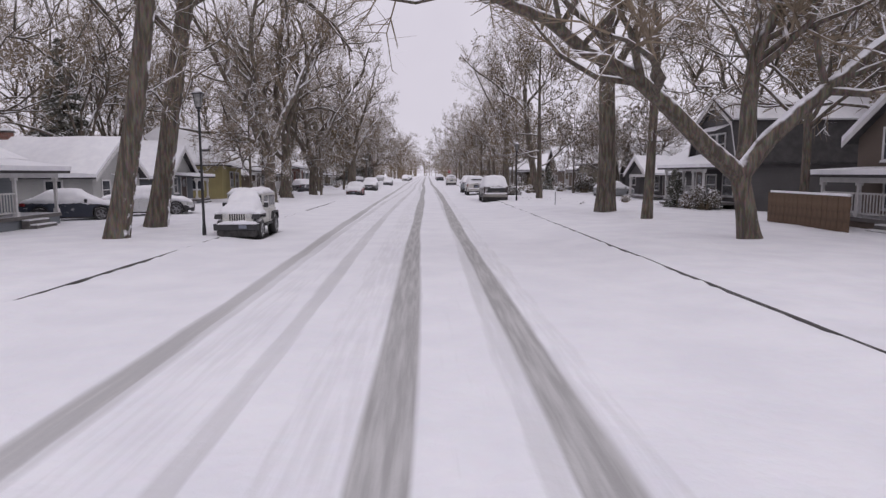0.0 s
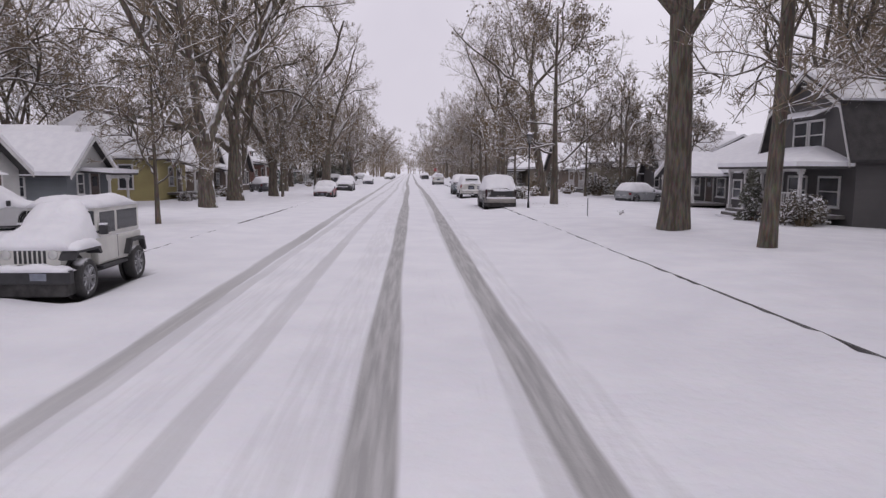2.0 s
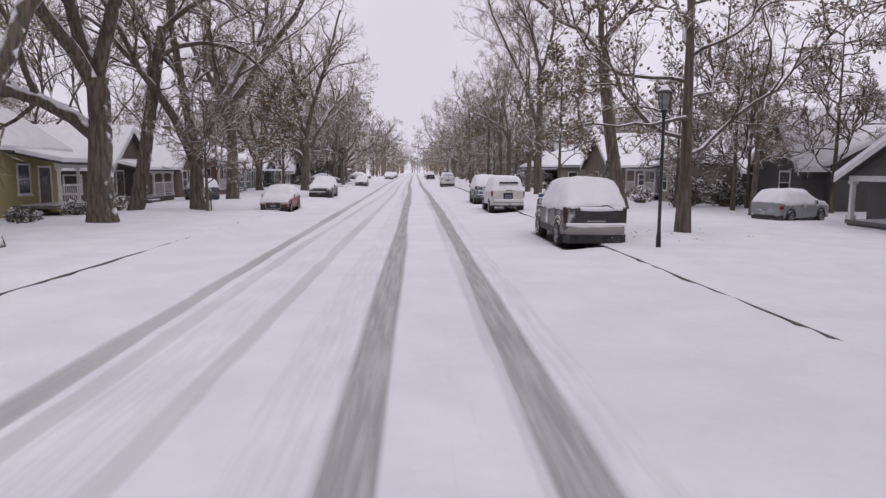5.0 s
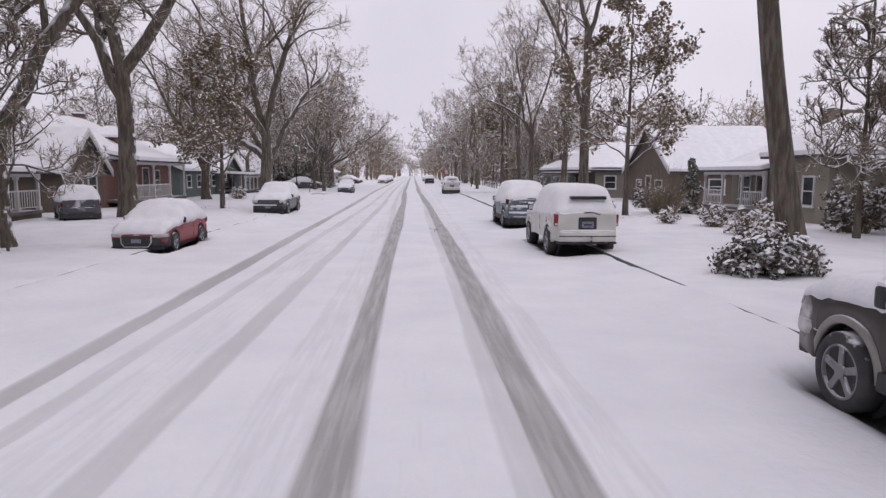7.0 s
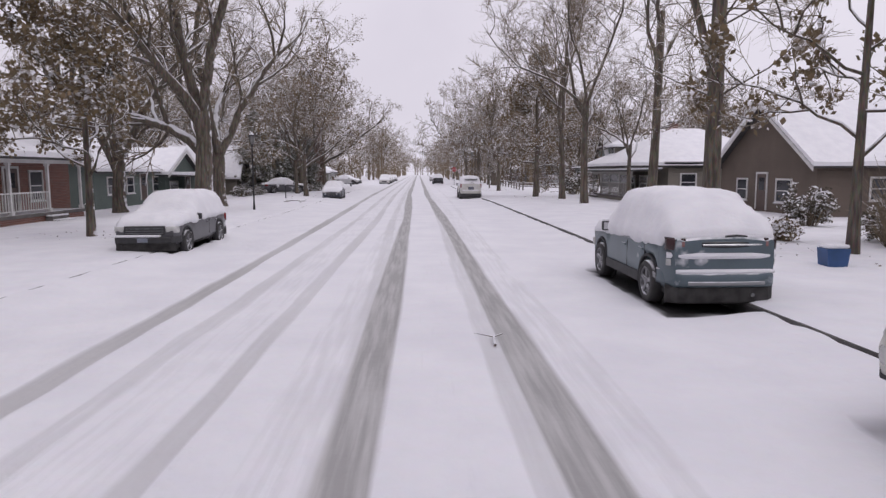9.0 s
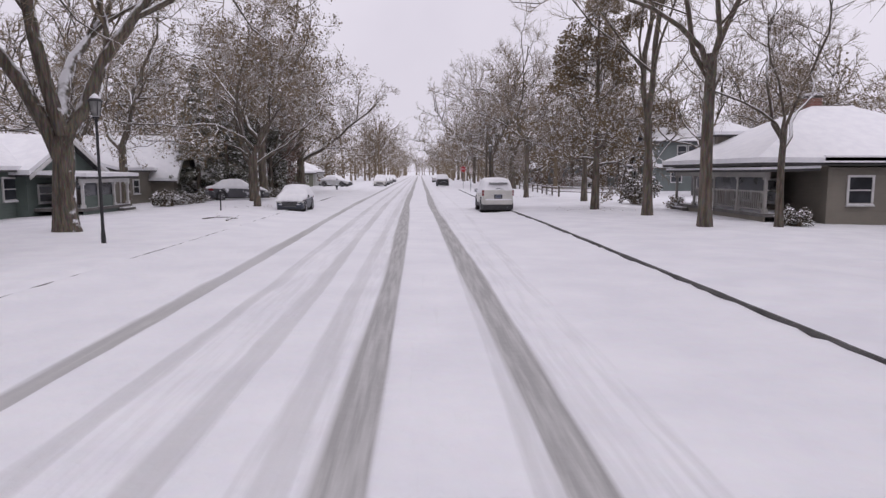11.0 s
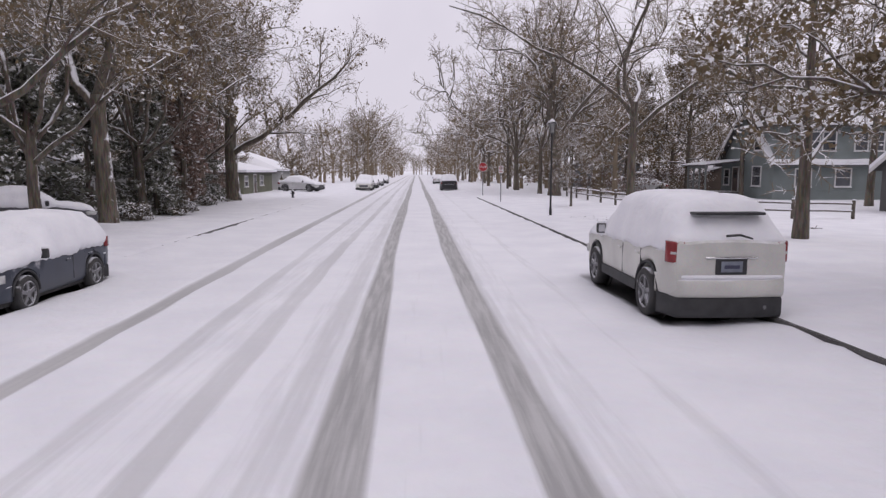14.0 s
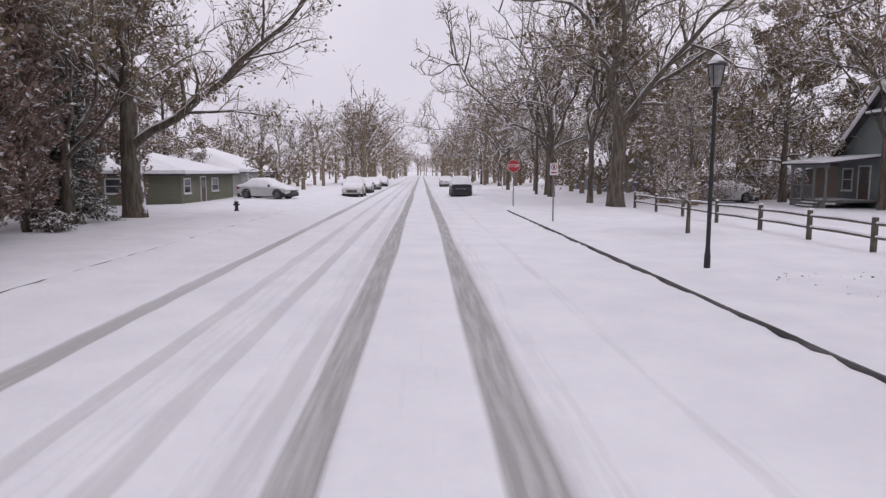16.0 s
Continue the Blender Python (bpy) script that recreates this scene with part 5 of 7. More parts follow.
def rear_cream(ob, sh):
    h, w = sh.length / 2, sh.hw
    for s in (-1, 1):
        bm = wrapped(sh, -1, 0.95, 1.25, 0.03, 0.26, *((0.76, 0.985) if s > 0 else (-0.985, -0.76)), 8, 0.02)
        # tapers to a point below
        for v in bm.verts:
            if v.co.z < 1.0 and abs(v.co.x) < w * 0.90:
                v.co.z += 0.12 * (w * 0.90 - abs(v.co.x)) / (w * 0.14)
        l = part("tail_lamp", bm, RED_LAMP, ob, "", True)
        part("reversing_lamp", wrapped(sh, -1, 1.07, 1.11, 0.036, 0.26, min(s * 0.79, s * 0.93), max(s * 0.79, s * 0.93), 4, 0.008), LAMP_GLASS, l)
    part("chrome_bar", wrapped(sh, -1, 1.01, 1.04, 0.035, 0.1, -0.42, 0.42, 8, 0.01), CHROME, ob)
    plate_block(ob, h, 0.82, 0.23)
    part("gate_seam", wrapped(sh, -1, 0.74, 0.752, 0.012, 0.1, -0.66, 0.66, 10, 0.004), BLACK, ob)
    part("rear_bumper", wrapped(sh, -1, 0.46, 0.74, 0.08, 0.62, round_=0.06), WHITE_PAINT, ob, "", True)
    part("bumper_snow", wrapped(sh, -1, 0.72, 0.775, 0.065, 0.3, u0=-0.80, u1=0.84, round_=0.025), SNOW_CAP, ob, "", True)
    part("lower_valance", wrapped(sh, -1, 0.16, 0.47, 0.05, 0.5, round_=0.05), BLACK, ob, "", True)
    part("roof_spoiler", box(bmesh.new(), -w * 0.55, w * 0.58, -h + 0.10, -h + 0.34, 1.62, 1.66, 0.012), BLACK, ob)
    wiper_arm(ob, h - 0.04, 1.34, -0.12, 0.26, -0.04)
    exhaust(ob, sh, 0.5)


def front_shield(body, lamp_z=0.62, low=0.26, high=0.60, half=0.40):
    """A low nose with one large black grille in a bright surround."""
    def make(ob, sh):
        h, w = sh.length / 2, sh.hw
        part("front_bumper", wrapped(sh, 1, sh.sill + 0.02, sh.sill + 0.36, 0.05, 0.5, round_=0.06), body, ob, "", True)
        bm = prism(bmesh.new(), [(-half, high), (half, high), (half * 0.98, low + 0.12), (half * 0.78, low), (-half * 0.78, low), (-half * 0.98, low + 0.12)], (h + 0.01, h + 0.062), "y")
        g = part("grille", bm, BLACK, ob)
        o = [(-half, high), (-half * 0.98, low + 0.12), (-half * 0.78, low), (half * 0.78, low), (half * 0.98, low + 0.12), (half, high)]
        for p, q in zip(o, o[1:]):
            bm = bmesh.new()
            rod(bm, (p[0], h + 0.062, p[1]), (q[0], h + 0.062, q[1]), 0.022, sides=6)
            part("grille_rim", bm, CHROME, g)
        for k in range(3):
            z = low + 0.08 + k * 0.085
            part("slat", boxed(-half * 0.85, half * 0.85, h + 0.058, h + 0.068, z, z + 0.014), IRON, g)
        part("number_plate", box(bmesh.new(), -0.15, 0.15, h + 0.07, h + 0.08, low + 0.12, low + 0.24, 0.004), PLATE, g)
        for s in (-1, 1):
            ua, ub = (0.54, 0.985) if s > 0 else (-0.985, -0.54)
            l = part("headlight", wrapped(sh, 1, lamp_z - 0.08, lamp_z + 0.03, 0.035, 0.42, ua, ub, 8, 0.03), LAMP_GLASS, ob, "", True)
            part("lamp_trim", wrapped(sh, 1, lamp_z - 0.10, lamp_z - 0.08, 0.038, 0.42, ua, ub, 8, 0.006), BLACK, l)
            part("fog_lamp", wrapped(sh, 1, low + 0.01, low + 0.10, 0.06, 0.34, s * 0.70 - 0.10, s * 0.70 + 0.10, 3, 0.02), BLACK, ob)
        part("lower_intake", wrapped(sh, 1, sh.sill - 0.06, sh.sill + 0.04, 0.05, 0.45, -0.9, 0.9, 10, 0.02), BLACK, ob)
    return make


def front_truck(ob, sh):
    """A blunt nose: wide dark grille and a square black bumper that stands off."""
    h, w = sh.length / 2, sh.hw
    g = part("grille", wrapped(sh, 1, 0.66, 0.92, 0.03, 0.3, -0.62, 0.62, 8, 0.03), BLACK, ob)
    for k in range(3):
        part("slat", wrapped(sh, 1, 0.71 + k * 0.065, 0.725 + k * 0.065, 0.036, 0.3, -0.58, 0.58, 8, 0.005), STEEL, g)
    for s in (-1, 1):
        ua, ub = (0.65, 0.985) if s > 0 else (-0.985, -0.65)
        part("headlight", wrapped(sh, 1, 0.72, 0.90, 0.03, 0.3, ua, ub, 8, 0.03), LAMP_GLASS, ob, "", True)
    b = part("front_bumper", wrapped(sh, 1, 0.44, 0.62, 0.17, 0.5, round_=0.03), BLACK, ob)
    part("number_plate", box(bmesh.new(), -0.15, 0.15, h + 0.175, h + 0.185, 0.47, 0.60, 0.004), PLATE, b)
    part("bumper_snow", wrapped(sh, 1, 0.61, 0.67, 0.16, 0.3, -0.5, 0.86, 10, 0.025), SNOW_CAP, b, "", True)
    part("lower_intake", wrapped(sh, 1, 0.20, 0.45, 0.03, 0.45, -0.9, 0.9, 10, 0.02), UNDER, ob)


# right kerb, seen from behind
sh = suv_shape(4.6, 0.90, 1.80, hood=1.08, sill=0.36, tail=0.62, gate=0.65)
car("dark bronze sport utility car under thick snow", "car", sh, BRONZE, 0.37, (1.42, -1.43), 4.68, 44.55, 0, 0.17, 1.7, windows=((-1.9, -1.2), (-1.1, -0.15), (-0.05, 0.75)), seed=2,
    front=front_face(BRONZE, BLACK), rear=rear_bronze, cladding=BLACK, mirrors=0.85, roof_rails=True, flare=CLADDING)
sh = suv_shape(4.55, 0.85, 1.78, hood=1.04, sill=0.45, tail=0.40, gate=0.66)
car("white older sport utility car with dark glass and a tow hitch", "car", sh, WHITE_PAINT, 0.37, (1.35, -1.37), 4.34, 58.15, 0, 0.09, 1.7, windows=((-2.05, -1.2), (-1.1, -0.15), (-0.05, 0.75)), seed=3,
    front=front_face(WHITE_PAINT, BLACK), rear=rear_white, mirrors=0.85, cladding=DUSTED, flare=WHITE_PAINT)
sh = suv_shape(4.5, 0.87, 1.66, hood=1.0, sill=0.30, tail=0.85, gate=0.69)
car("grey-blue station wagon with snow covering its glass", "car", sh, TEAL, 0.35, (1.38, -1.36), 4.40, 66.6, 0, 0.21, 1.7, windows=((-1.95, -1.2), (-1.1, -0.15), (-0.05, 0.7)), seed=4,
    front=front_face(TEAL, BLACK), rear=rear_wagon, mirrors=0.85, cladding=BLACK)
sh = suv_shape(4.7, 0.89, 1.80, hood=1.08, sill=0.34, tail=0.46, gate=0.70)
car("cream-white large sport utility car with red tail lamps", "car", sh, WHITE_PAINT, 0.38, (1.42, -1.42), 3.94, 105.8, 0, 0.11, 1.7, windows=((-1.95, -1.2), (-1.1, -0.15), (-0.05, 0.75)), seed=5,
    front=front_face(WHITE_PAINT, BLACK), rear=rear_cream, mirrors=0.9, cladding=BLACK, size=0.9)
# left kerb, facing the camera
sh = sedan_shape(4.4, 0.87, 1.42, hood=0.80)
car("red saloon car half buried in snow", "car", sh, RED, 0.32, (1.33, -1.30), -6.7, 58.75, 180, 0.26, 1.3, windows=((-0.95, -0.2), (-0.1, 0.65)), seed=6,
    front=front_shield(BLACK, half=0.46), rear=rear_face(RED_LAMP, RED, (0.55, 0.93, 0.75, 0.92), 0.6, False), mirrors=0.7, size=0.80)
sh = suv_shape(5.0, 0.92, 1.66, hood=1.04, sill=0.34, tail=0.34, bonnet=1.35)
car("grey sport utility truck heaped with snow", "truck", sh, GREY_PAINT, 0.37, (1.62, -1.50), -6.6, 73.5, 180, 0.20, 1.3, windows=((-2.0, -1.2), (-1.1, -0.2), (-0.1, 0.6)), seed=7,
    front=front_truck, rear=rear_face(RED_LAMP, CHROME, (0.85, 0.98, 0.75, 1.0), 0.6), mirrors=0.75, size=0.85)
sh = suv_shape(4.3, 0.88, 1.55, hood=0.95, sill=0.25, tail=0.6)
car("dark blue hatchback mostly covered by snow", "car", sh, DARK_BLUE, 0.34, (1.25, -1.30), -6.5, 106.3, 180, 0.22, 1.3, windows=((-1.6, -1.0), (-0.9, -0.1), (0.0, 0.65)), seed=8,
    front=front_face(DARK_BLUE, BLACK, z=0.66), rear=rear_face(RED_LAMP, DARK_BLUE), mirrors=0.75, size=0.8)
sedan_b = sedan_shape(4.5, 0.88, 1.42)
for label, mat, x, y, rz, seed, n in (("snow-covered car standing in a side drive", DUSTED, -11.0, 158.0, 250, 14, 3),
                                     ("silver saloon car standing in a drive", SILVER, 15.7, 52.4, -62, 15, 4), ("pale snowed-in car by the far side drive", DUSTED, 20.4, 154.0, 85, 28, 17), ("pale car standing in a lot behind the fence", DUSTED, 24.5, 176.0, 80, 29, 18), ("silver car standing in a lot behind the fence", SILVER, 30.0, 182.0, 95, 30, 19), 
                                     ("white car in a drive under snow", DUSTED, -13.2, 29.0, -70, 17, 6), ("dark blue car standing in a drive", DARK_BLUE, -15.6, 27.0, -75, 18, 7),
                                     ("grey car parked nose to the house", GREY_PAINT, -13.5, 67.7, 32, 19, 8), ("dark grey car in a drive under snow", GREY_PAINT, -12.4, 116.6, -62, 20, 9),
                                     ("dark car in a drive behind a hedge", DARK_BLUE, -15.4, 120.6, -75, 21, 10),
                                     ("white van-like car far down the street", WHITE_PAINT, -5.6, 166, 180, 22, 11), ("white car far down the street", DUSTED, -5.6, 176, 180, 23, 12),
                                     ("dark car far down the street", BLACK_PAINT, 3.3, 165, 0, 24, 13), ("silver car far down the street", SILVER, -5.6, 188, 180, 25, 14),
                                     ("snow-covered car far down the street", DUSTED, -5.6, 204, 180, 26, 15), ("snow-covered car far down the street", DUSTED, 3.4, 200, 0, 27, 16)):
    s_ = sedan_b if n not in (4, 8, 11, 13) else suv_shape(4.5, 0.9, 1.62, sill=0.26, tail=0.5)
    c = car(label, "car", s_, mat, 0.33, (1.36, -1.34), x, y, rz, 0.17, 1.7, windows=((-0.95, -0.2), (-0.1, 0.65)), seed=seed,
            front=front_face(mat if mat is not DUSTED else BLACK, BLACK, z=0.58), rear=rear_face(RED_LAMP, mat, (0.6, 0.94, 0.76, 0.92), 0.6, False), mirrors=0.72)
    if abs(x) > 8:
        c.location.z = lawn(x, y) - (0.12 if n == 4 else 0.02)
        if n in (4, 6, 7, 8, 9, 10):
            k = 0.78 if n in (4, 8) else 0.88
            c.scale = (k, k, k)


def heap(x0, x1, y0, y1, z0, z1, seed, flat=4.0, n=14):
    """A rounded, uneven heap of snow over a rectangle, closed below."""
    bm = bmesh.new()
    g = []
    for j in range(n + 1):
        row = []
        for i in range(n + 1):
            u, v = 2 * i / n - 1, 2 * j / n - 1
            e = max(0.0, (1 - abs(u) ** flat) * (1 - abs(v) ** flat)) ** 0.5
            x, y = (x0 + x1) / 2 + u * (x1 - x0) / 2, (y0 + y1) / 2 + v * (y1 - y0) / 2
            k = 0.8 + 0.45 * noise.noise((x * 2.2, y * 2.2, seed)) + 0.2 * noise.noise((x * 6, y * 6, seed))
            row.append(bm.verts.new((x + 0.02 * noise.noise((y * 4, seed, 1)), y + 0.02 * noise.noise((x * 4, seed, 5)), z0 + (z1 - z0) * e * k)))
        g.append(row)
    for j in range(n):
        for i in range(n):
            bm.faces.new((g[j][i], g[j][i + 1], g[j + 1][i + 1], g[j + 1][i]))
    rim = g[0] + [r[-1] for r in g[1:]] + g[-1][-2::-1] + [r[0] for r in g[-2:0:-1]]
    bm.faces.new(rim)
    bmesh.ops.recalc_face_normals(bm, faces=bm.faces)
    return bm


def draped(x0, x1, ys, zs, base, seed, n=26):
    """Snow over a sloping front: its top line along y, rounded off to both sides, closed below."""
    bm = bmesh.new()
    g = []
    for j in range(n + 1):
        y = ys[0] + (ys[-1] - ys[0]) * j / n
        row = []
        for i in range(15):
            u = 2 * i / 14 - 1
            e = max(0.0, 1 - abs(u) ** 3.2) ** 0.5
            x = (x0 + x1) / 2 + u * (x1 - x0) / 2 + 0.03 * noise.noise((y * 3, seed, u))
            top = interp(y, ys, zs)
            k = 1.0 + 0.10 * noise.noise((x * 2.1, y * 2.1, seed)) + 0.05 * noise.noise((x * 6, y * 6, seed))
            row.append(bm.verts.new((x, y, base + (top - base) * (0.15 + 0.85 * e) * k)))
        g.append([bm.verts.new((x0, y, base - 0.06))] + row + [bm.verts.new((x1, y, base - 0.06))])
    for p, q in zip(g, g[1:]):
        for i in range(16):
            bm.faces.new((p[i], p[i + 1], q[i + 1], q[i]))
        bm.faces.new((p[16], p[0], q[0], q[16]))
    bm.faces.new(g[0])
    bm.faces.new(g[-1][::-1])
    bmesh.ops.recalc_face_normals(bm, faces=bm.faces)
    return bm


def offroader(x, y, rz):
    """Open-sided off-road car with a hard top, flat wings and a tall grille."""
    ob = thing("offroad_car", "white short off-road car heaped with snow", "car", "cars parked along the kerbs", pose(x, y, camber(x), 0, 0, rz))
    P = WHITE_PAINT
    part("tub", box(bmesh.new(), -0.74, 0.74, -1.62, 0.55, 0.52, 1.06, 0.05), P, ob)
    b = part("bonnet", box(bmesh.new(), -0.58, 0.58, 0.5, 1.62, 0.62, 1.06, 0.06), P, ob)
    part("bonnet_snow", draped(-0.70, 0.70, (0.40, 0.52, 0.70, 0.95, 1.25, 1.55, 1.70), (1.80, 1.76, 1.62, 1.42, 1.33, 1.27, 1.10), 1.0, 1.0), SNOW_CAP, ob, "deep snow sloping from roof to grille", True)
    g = part("grille", box(bmesh.new(), -0.57, 0.57, 1.60, 1.68, 0.62, 1.03, 0.03), P, ob)
    for k in range(7):
        xk = -0.27 + k * 0.09
        part("grille_slot", boxed(xk - 0.026, xk + 0.026, 1.675, 1.686, 0.70, 0.96), BLACK, g)
    for s in (-1, 1):
        bm = lathe(bmesh.new(), [(0.09, 0.0), (0.09, 0.03), (0.06, 0.045)], 16, Matrix.Translation((s * 0.43, 1.675, 0.86)) @ Matrix.Rotation(-math.pi / 2, 4, "X"))
        part("headlight", bm, LAMP_GLASS, g)
        bm = bmesh.new()
        prism(bm, [(0.62, 0.80), (0.72, 0.95), (1.60, 0.95), (1.76, 0.78), (1.70, 0.76), (1.56, 0.88), (0.80, 0.88), (0.70, 0.78)], (s * 0.56, s * 0.86), "x")
        f = part("front_wing", bm, BLACK, ob)
        part("wing_snow", heap(min(s * 0.54, s * 0.88), max(s * 0.54, s * 0.88), 0.66, 1.68, 0.93, 1.12, s + 3.0), SNOW_CAP, f, "", True)
        bm = bmesh.new()
        prism(bm, [(-1.60, 0.62), (-1.50, 0.92), (-0.80, 0.92), (-0.62, 0.62), (-0.70, 0.60), (-0.86, 0.85), (-1.44, 0.85), (-1.52, 0.60)], (s * 0.74, s * 0.86), "x")
        part("rear_wing", bm, BLACK, ob)
        part("side_step", box(bmesh.new(), s * 0.72, s * 0.86, -0.55, 0.62, 0.46, 0.52, 0.02), BLACK, ob)
        part("side_window", boxed(s * 0.715, s * 0.725, -1.45, -0.42, 1.15, 1.55), GLASS, ob)
        part("door_window", boxed(s * 0.715, s * 0.725, -0.30, 0.38, 1.13, 1.55), GLASS, ob)
        part("door_gap", boxed(s * 0.735, s * 0.745, -0.36, -0.345, 0.6, 1.05), BLACK, ob)
        part("door_hinge", boxed(s * 0.74, s * 0.765, 0.44, 0.50, 0.75, 0.80), BLACK, ob)
        mirror(ob, s * 0.74, 0.45, 1.12, BLACK, s)
    part("hard_top", box(bmesh.new(), -0.72, 0.72, -1.60, 0.48, 1.05, 1.66, 0.07), P, ob)
    part("roof_snow", heap(-0.74, 0.74, -1.64, 0.52, 1.63, 1.88, 4.0, 6.0), SNOW_CAP, ob, "", True)
    part("windscreen", box(bmesh.new(), -0.66, 0.66, 0.47, 0.53, 1.08, 1.58, 0.02), GLASS, ob)
    bp = part("front_bumper", box(bmesh.new(), -0.84, 0.84, 1.76, 1.94, 0.36, 0.60, 0.03), BLACK, ob, "deep black bumper")
    part("bumper_snow", heap(-0.84, 0.72, 1.64, 1.97, 0.58, 0.72, 6.0), SNOW_CAP, bp, "", True)
    part("number_plate", box(bmesh.new(), -0.42, -0.12, 1.942, 1.952, 0.43, 0.56, 0.004), PLATE, bp)
    part("skid_plate", box(bmesh.new(), -0.74, 0.74, 1.5, 1.88, 0.12, 0.40, 0.05), UNDER, ob)
    part("winch", box(bmesh.new(), -0.22, 0.22, 1.70, 1.86, 0.60, 0.68, 0.02), BLACK, bp)
    part("underbody", box(bmesh.new(), -0.6, 0.6, -1.5, 1.6, 0.36, 0.56, 0.03), UNDER, ob)
    part("rear_bumper", box(bmesh.new(), -0.7, 0.7, -1.76, -1.62, 0.48, 0.62, 0.02), BLACK, ob)
    m = Matrix.Translation((0.15, -1.70, 1.0)) @ Matrix.Rotation(math.pi / 2, 4, "X")
    sp = part("spare_tyre", lathe(bmesh.new(), [(0.2, -0.1), (0.36, -0.1), (0.37, 0), (0.36, 0.1), (0.2, 0.1)], 24, m), RUBBER, ob, "", True)
    for ya in (1.19, -1.18):
        for s in (-1, 1):
            add_wheel(ob, s * 0.72, ya, 0.37, 0.25, ALLOY, 8)
    return ob


offroader(-5.95, 19.6, 180).scale = (0.81, 0.81, 0.86)


# ---- houses ----
YELLOW = wall_paint("yellow_siding", (0.47, 0.405, 0.19), 0.14)
GREY_SIDING = wall_paint("grey_siding", (0.24, 0.26, 0.28), 0.14)
WHITE_SIDING = wall_paint("white_siding", (0.56, 0.56, 0.54), 0.14)
DARK_SIDING = wall_paint("dark_siding", (0.125, 0.12, 0.12), 0.14)
BROWN_SIDING = wall_paint("brown_siding", (0.17, 0.135, 0.11), 0.14)
TAN_SIDING = wall_paint("tan_siding", (0.34, 0.31, 0.25), 0.14)
TEAL_SIDING = wall_paint("grey_teal_siding", (0.235, 0.27, 0.265), 0.14)
GREEN_SIDING = wall_paint("grey_green_siding", (0.16, 0.20, 0.18), 0.14)
GREIGE = wall_paint("grey_beige_siding", (0.27, 0.245, 0.205), 0.14)
OLIVE_SIDING = wall_paint("olive_siding", (0.20, 0.205, 0.145), 0.14)
TEAL_TRIM = wall_paint("weathered_teal_trim", (0.24, 0.26, 0.255))
GREIGE_TRIM = wall_paint("weathered_beige_trim", (0.40, 0.385, 0.36))
BRICK = brick_wall("red_brick")
SHINGLE = material("dark_shingle", (0.09, 0.085, 0.085), (0.06, 0.058, 0.058), 3.0, 0.9, bump=0.4, bump_scale=20, grain=0.3)
PORCH_FLOOR = material("porch_boards", (0.20, 0.19, 0.18), (0.13, 0.12, 0.115), 3.0, 0.85, snow=0.1, grain=0.3)
DOOR_MAT = material("painted_door", (0.13, 0.095, 0.08), (0.1, 0.07, 0.06), 2.0, 0.6)


def chevron(bm, a, b, eave, ridge, over, low, high, d0, d1, axis, mid=None, jitter=0.0, seed=0):
    """A bent slab over a ridge: outline from a to b across, between heights low and high above the roof line."""
    c = (a + b) / 2 if mid is None else mid
    drop = (ridge - eave) / ((b - a) / 2) * over
    top = [(a - over, eave - drop + high), (c, ridge + high), (b + over, eave - drop + high)]
    bot = [(b + over, eave - drop + low), (c, ridge + low), (a - over, eave - drop + low)]
    out = top + bot
    n = 10 if jitter else 1
    rings = []
    for k in range(n + 1):
        d = d0 + (d1 - d0) * k / n
        ring = []
        for i, (u, z) in enumerate(out):
            if jitter and i < 3:
                z += jitter * noise.noise((d * 0.8, i * 3.7, seed))
            ring.append(bm.verts.new((u, d, z) if axis == "y" else (d, u, z)))
        rings.append(ring)
    for p, q in zip(rings, rings[1:]):
        for i in range(6):
            bm.faces.new((p[i], q[i], q[(i + 1) % 6], p[(i + 1) % 6]))
    bm.faces.new(rings[0])
    bm.faces.new(rings[-1][::-1])
    bmesh.ops.recalc_face_normals(bm, faces=bm.faces)
    return bm


def hip(bm, x0, x1, y0, y1, eave, ridge, over, low, high):
    w = min(x1 - x0, y1 - y0) / 2
    drop = (ridge - eave) / w * over
    xa, xb, ya, yb = x0 - over, x1 + over, y0 - over, y1 + over
    w += over
    if (xb - xa) > (yb - ya):
        r = [(xa + w, (ya + yb) / 2), (xb - w, (ya + yb) / 2)]
    else:
        r = [((xa + xb) / 2, ya + w), ((xa + xb) / 2, yb - w)]
    if abs(r[0][0] - r[1][0]) + abs(r[0][1] - r[1][1]) < 0.05:
        r[1] = (r[1][0] + 0.05, r[1][1] + 0.05)
    e = eave - drop
    lo = [bm.verts.new((x, y, e + low)) for x, y in ((xa, ya), (xb, ya), (xb, yb), (xa, yb))]
    hi = [bm.verts.new((x, y, e + high)) for x, y in ((xa, ya), (xb, ya), (xb, yb), (xa, yb))]
    rt = [bm.verts.new((x, y, ridge + high)) for x, y in r]
    bm.faces.new(lo)
    for i in range(4):
        bm.faces.new((lo[i], lo[(i + 1) % 4], hi[(i + 1) % 4], hi[i]))
    if (xb - xa) > (yb - ya):
        quads = [(hi[0], hi[1], rt[1], rt[0]), (hi[1], hi[2], rt[1]), (hi[2], hi[3], rt[0], rt[1]), (hi[3], hi[0], rt[0])]
    else:
        quads = [(hi[0], hi[1], rt[0]), (hi[1], hi[2], rt[1], rt[0]), (hi[2], hi[3], rt[1]), (hi[3], hi[0], rt[0], rt[1])]
    for q in quads:
        bm.faces.new(q)
    bmesh.ops.recalc_face_normals(bm, faces=bm.faces)
    return bm


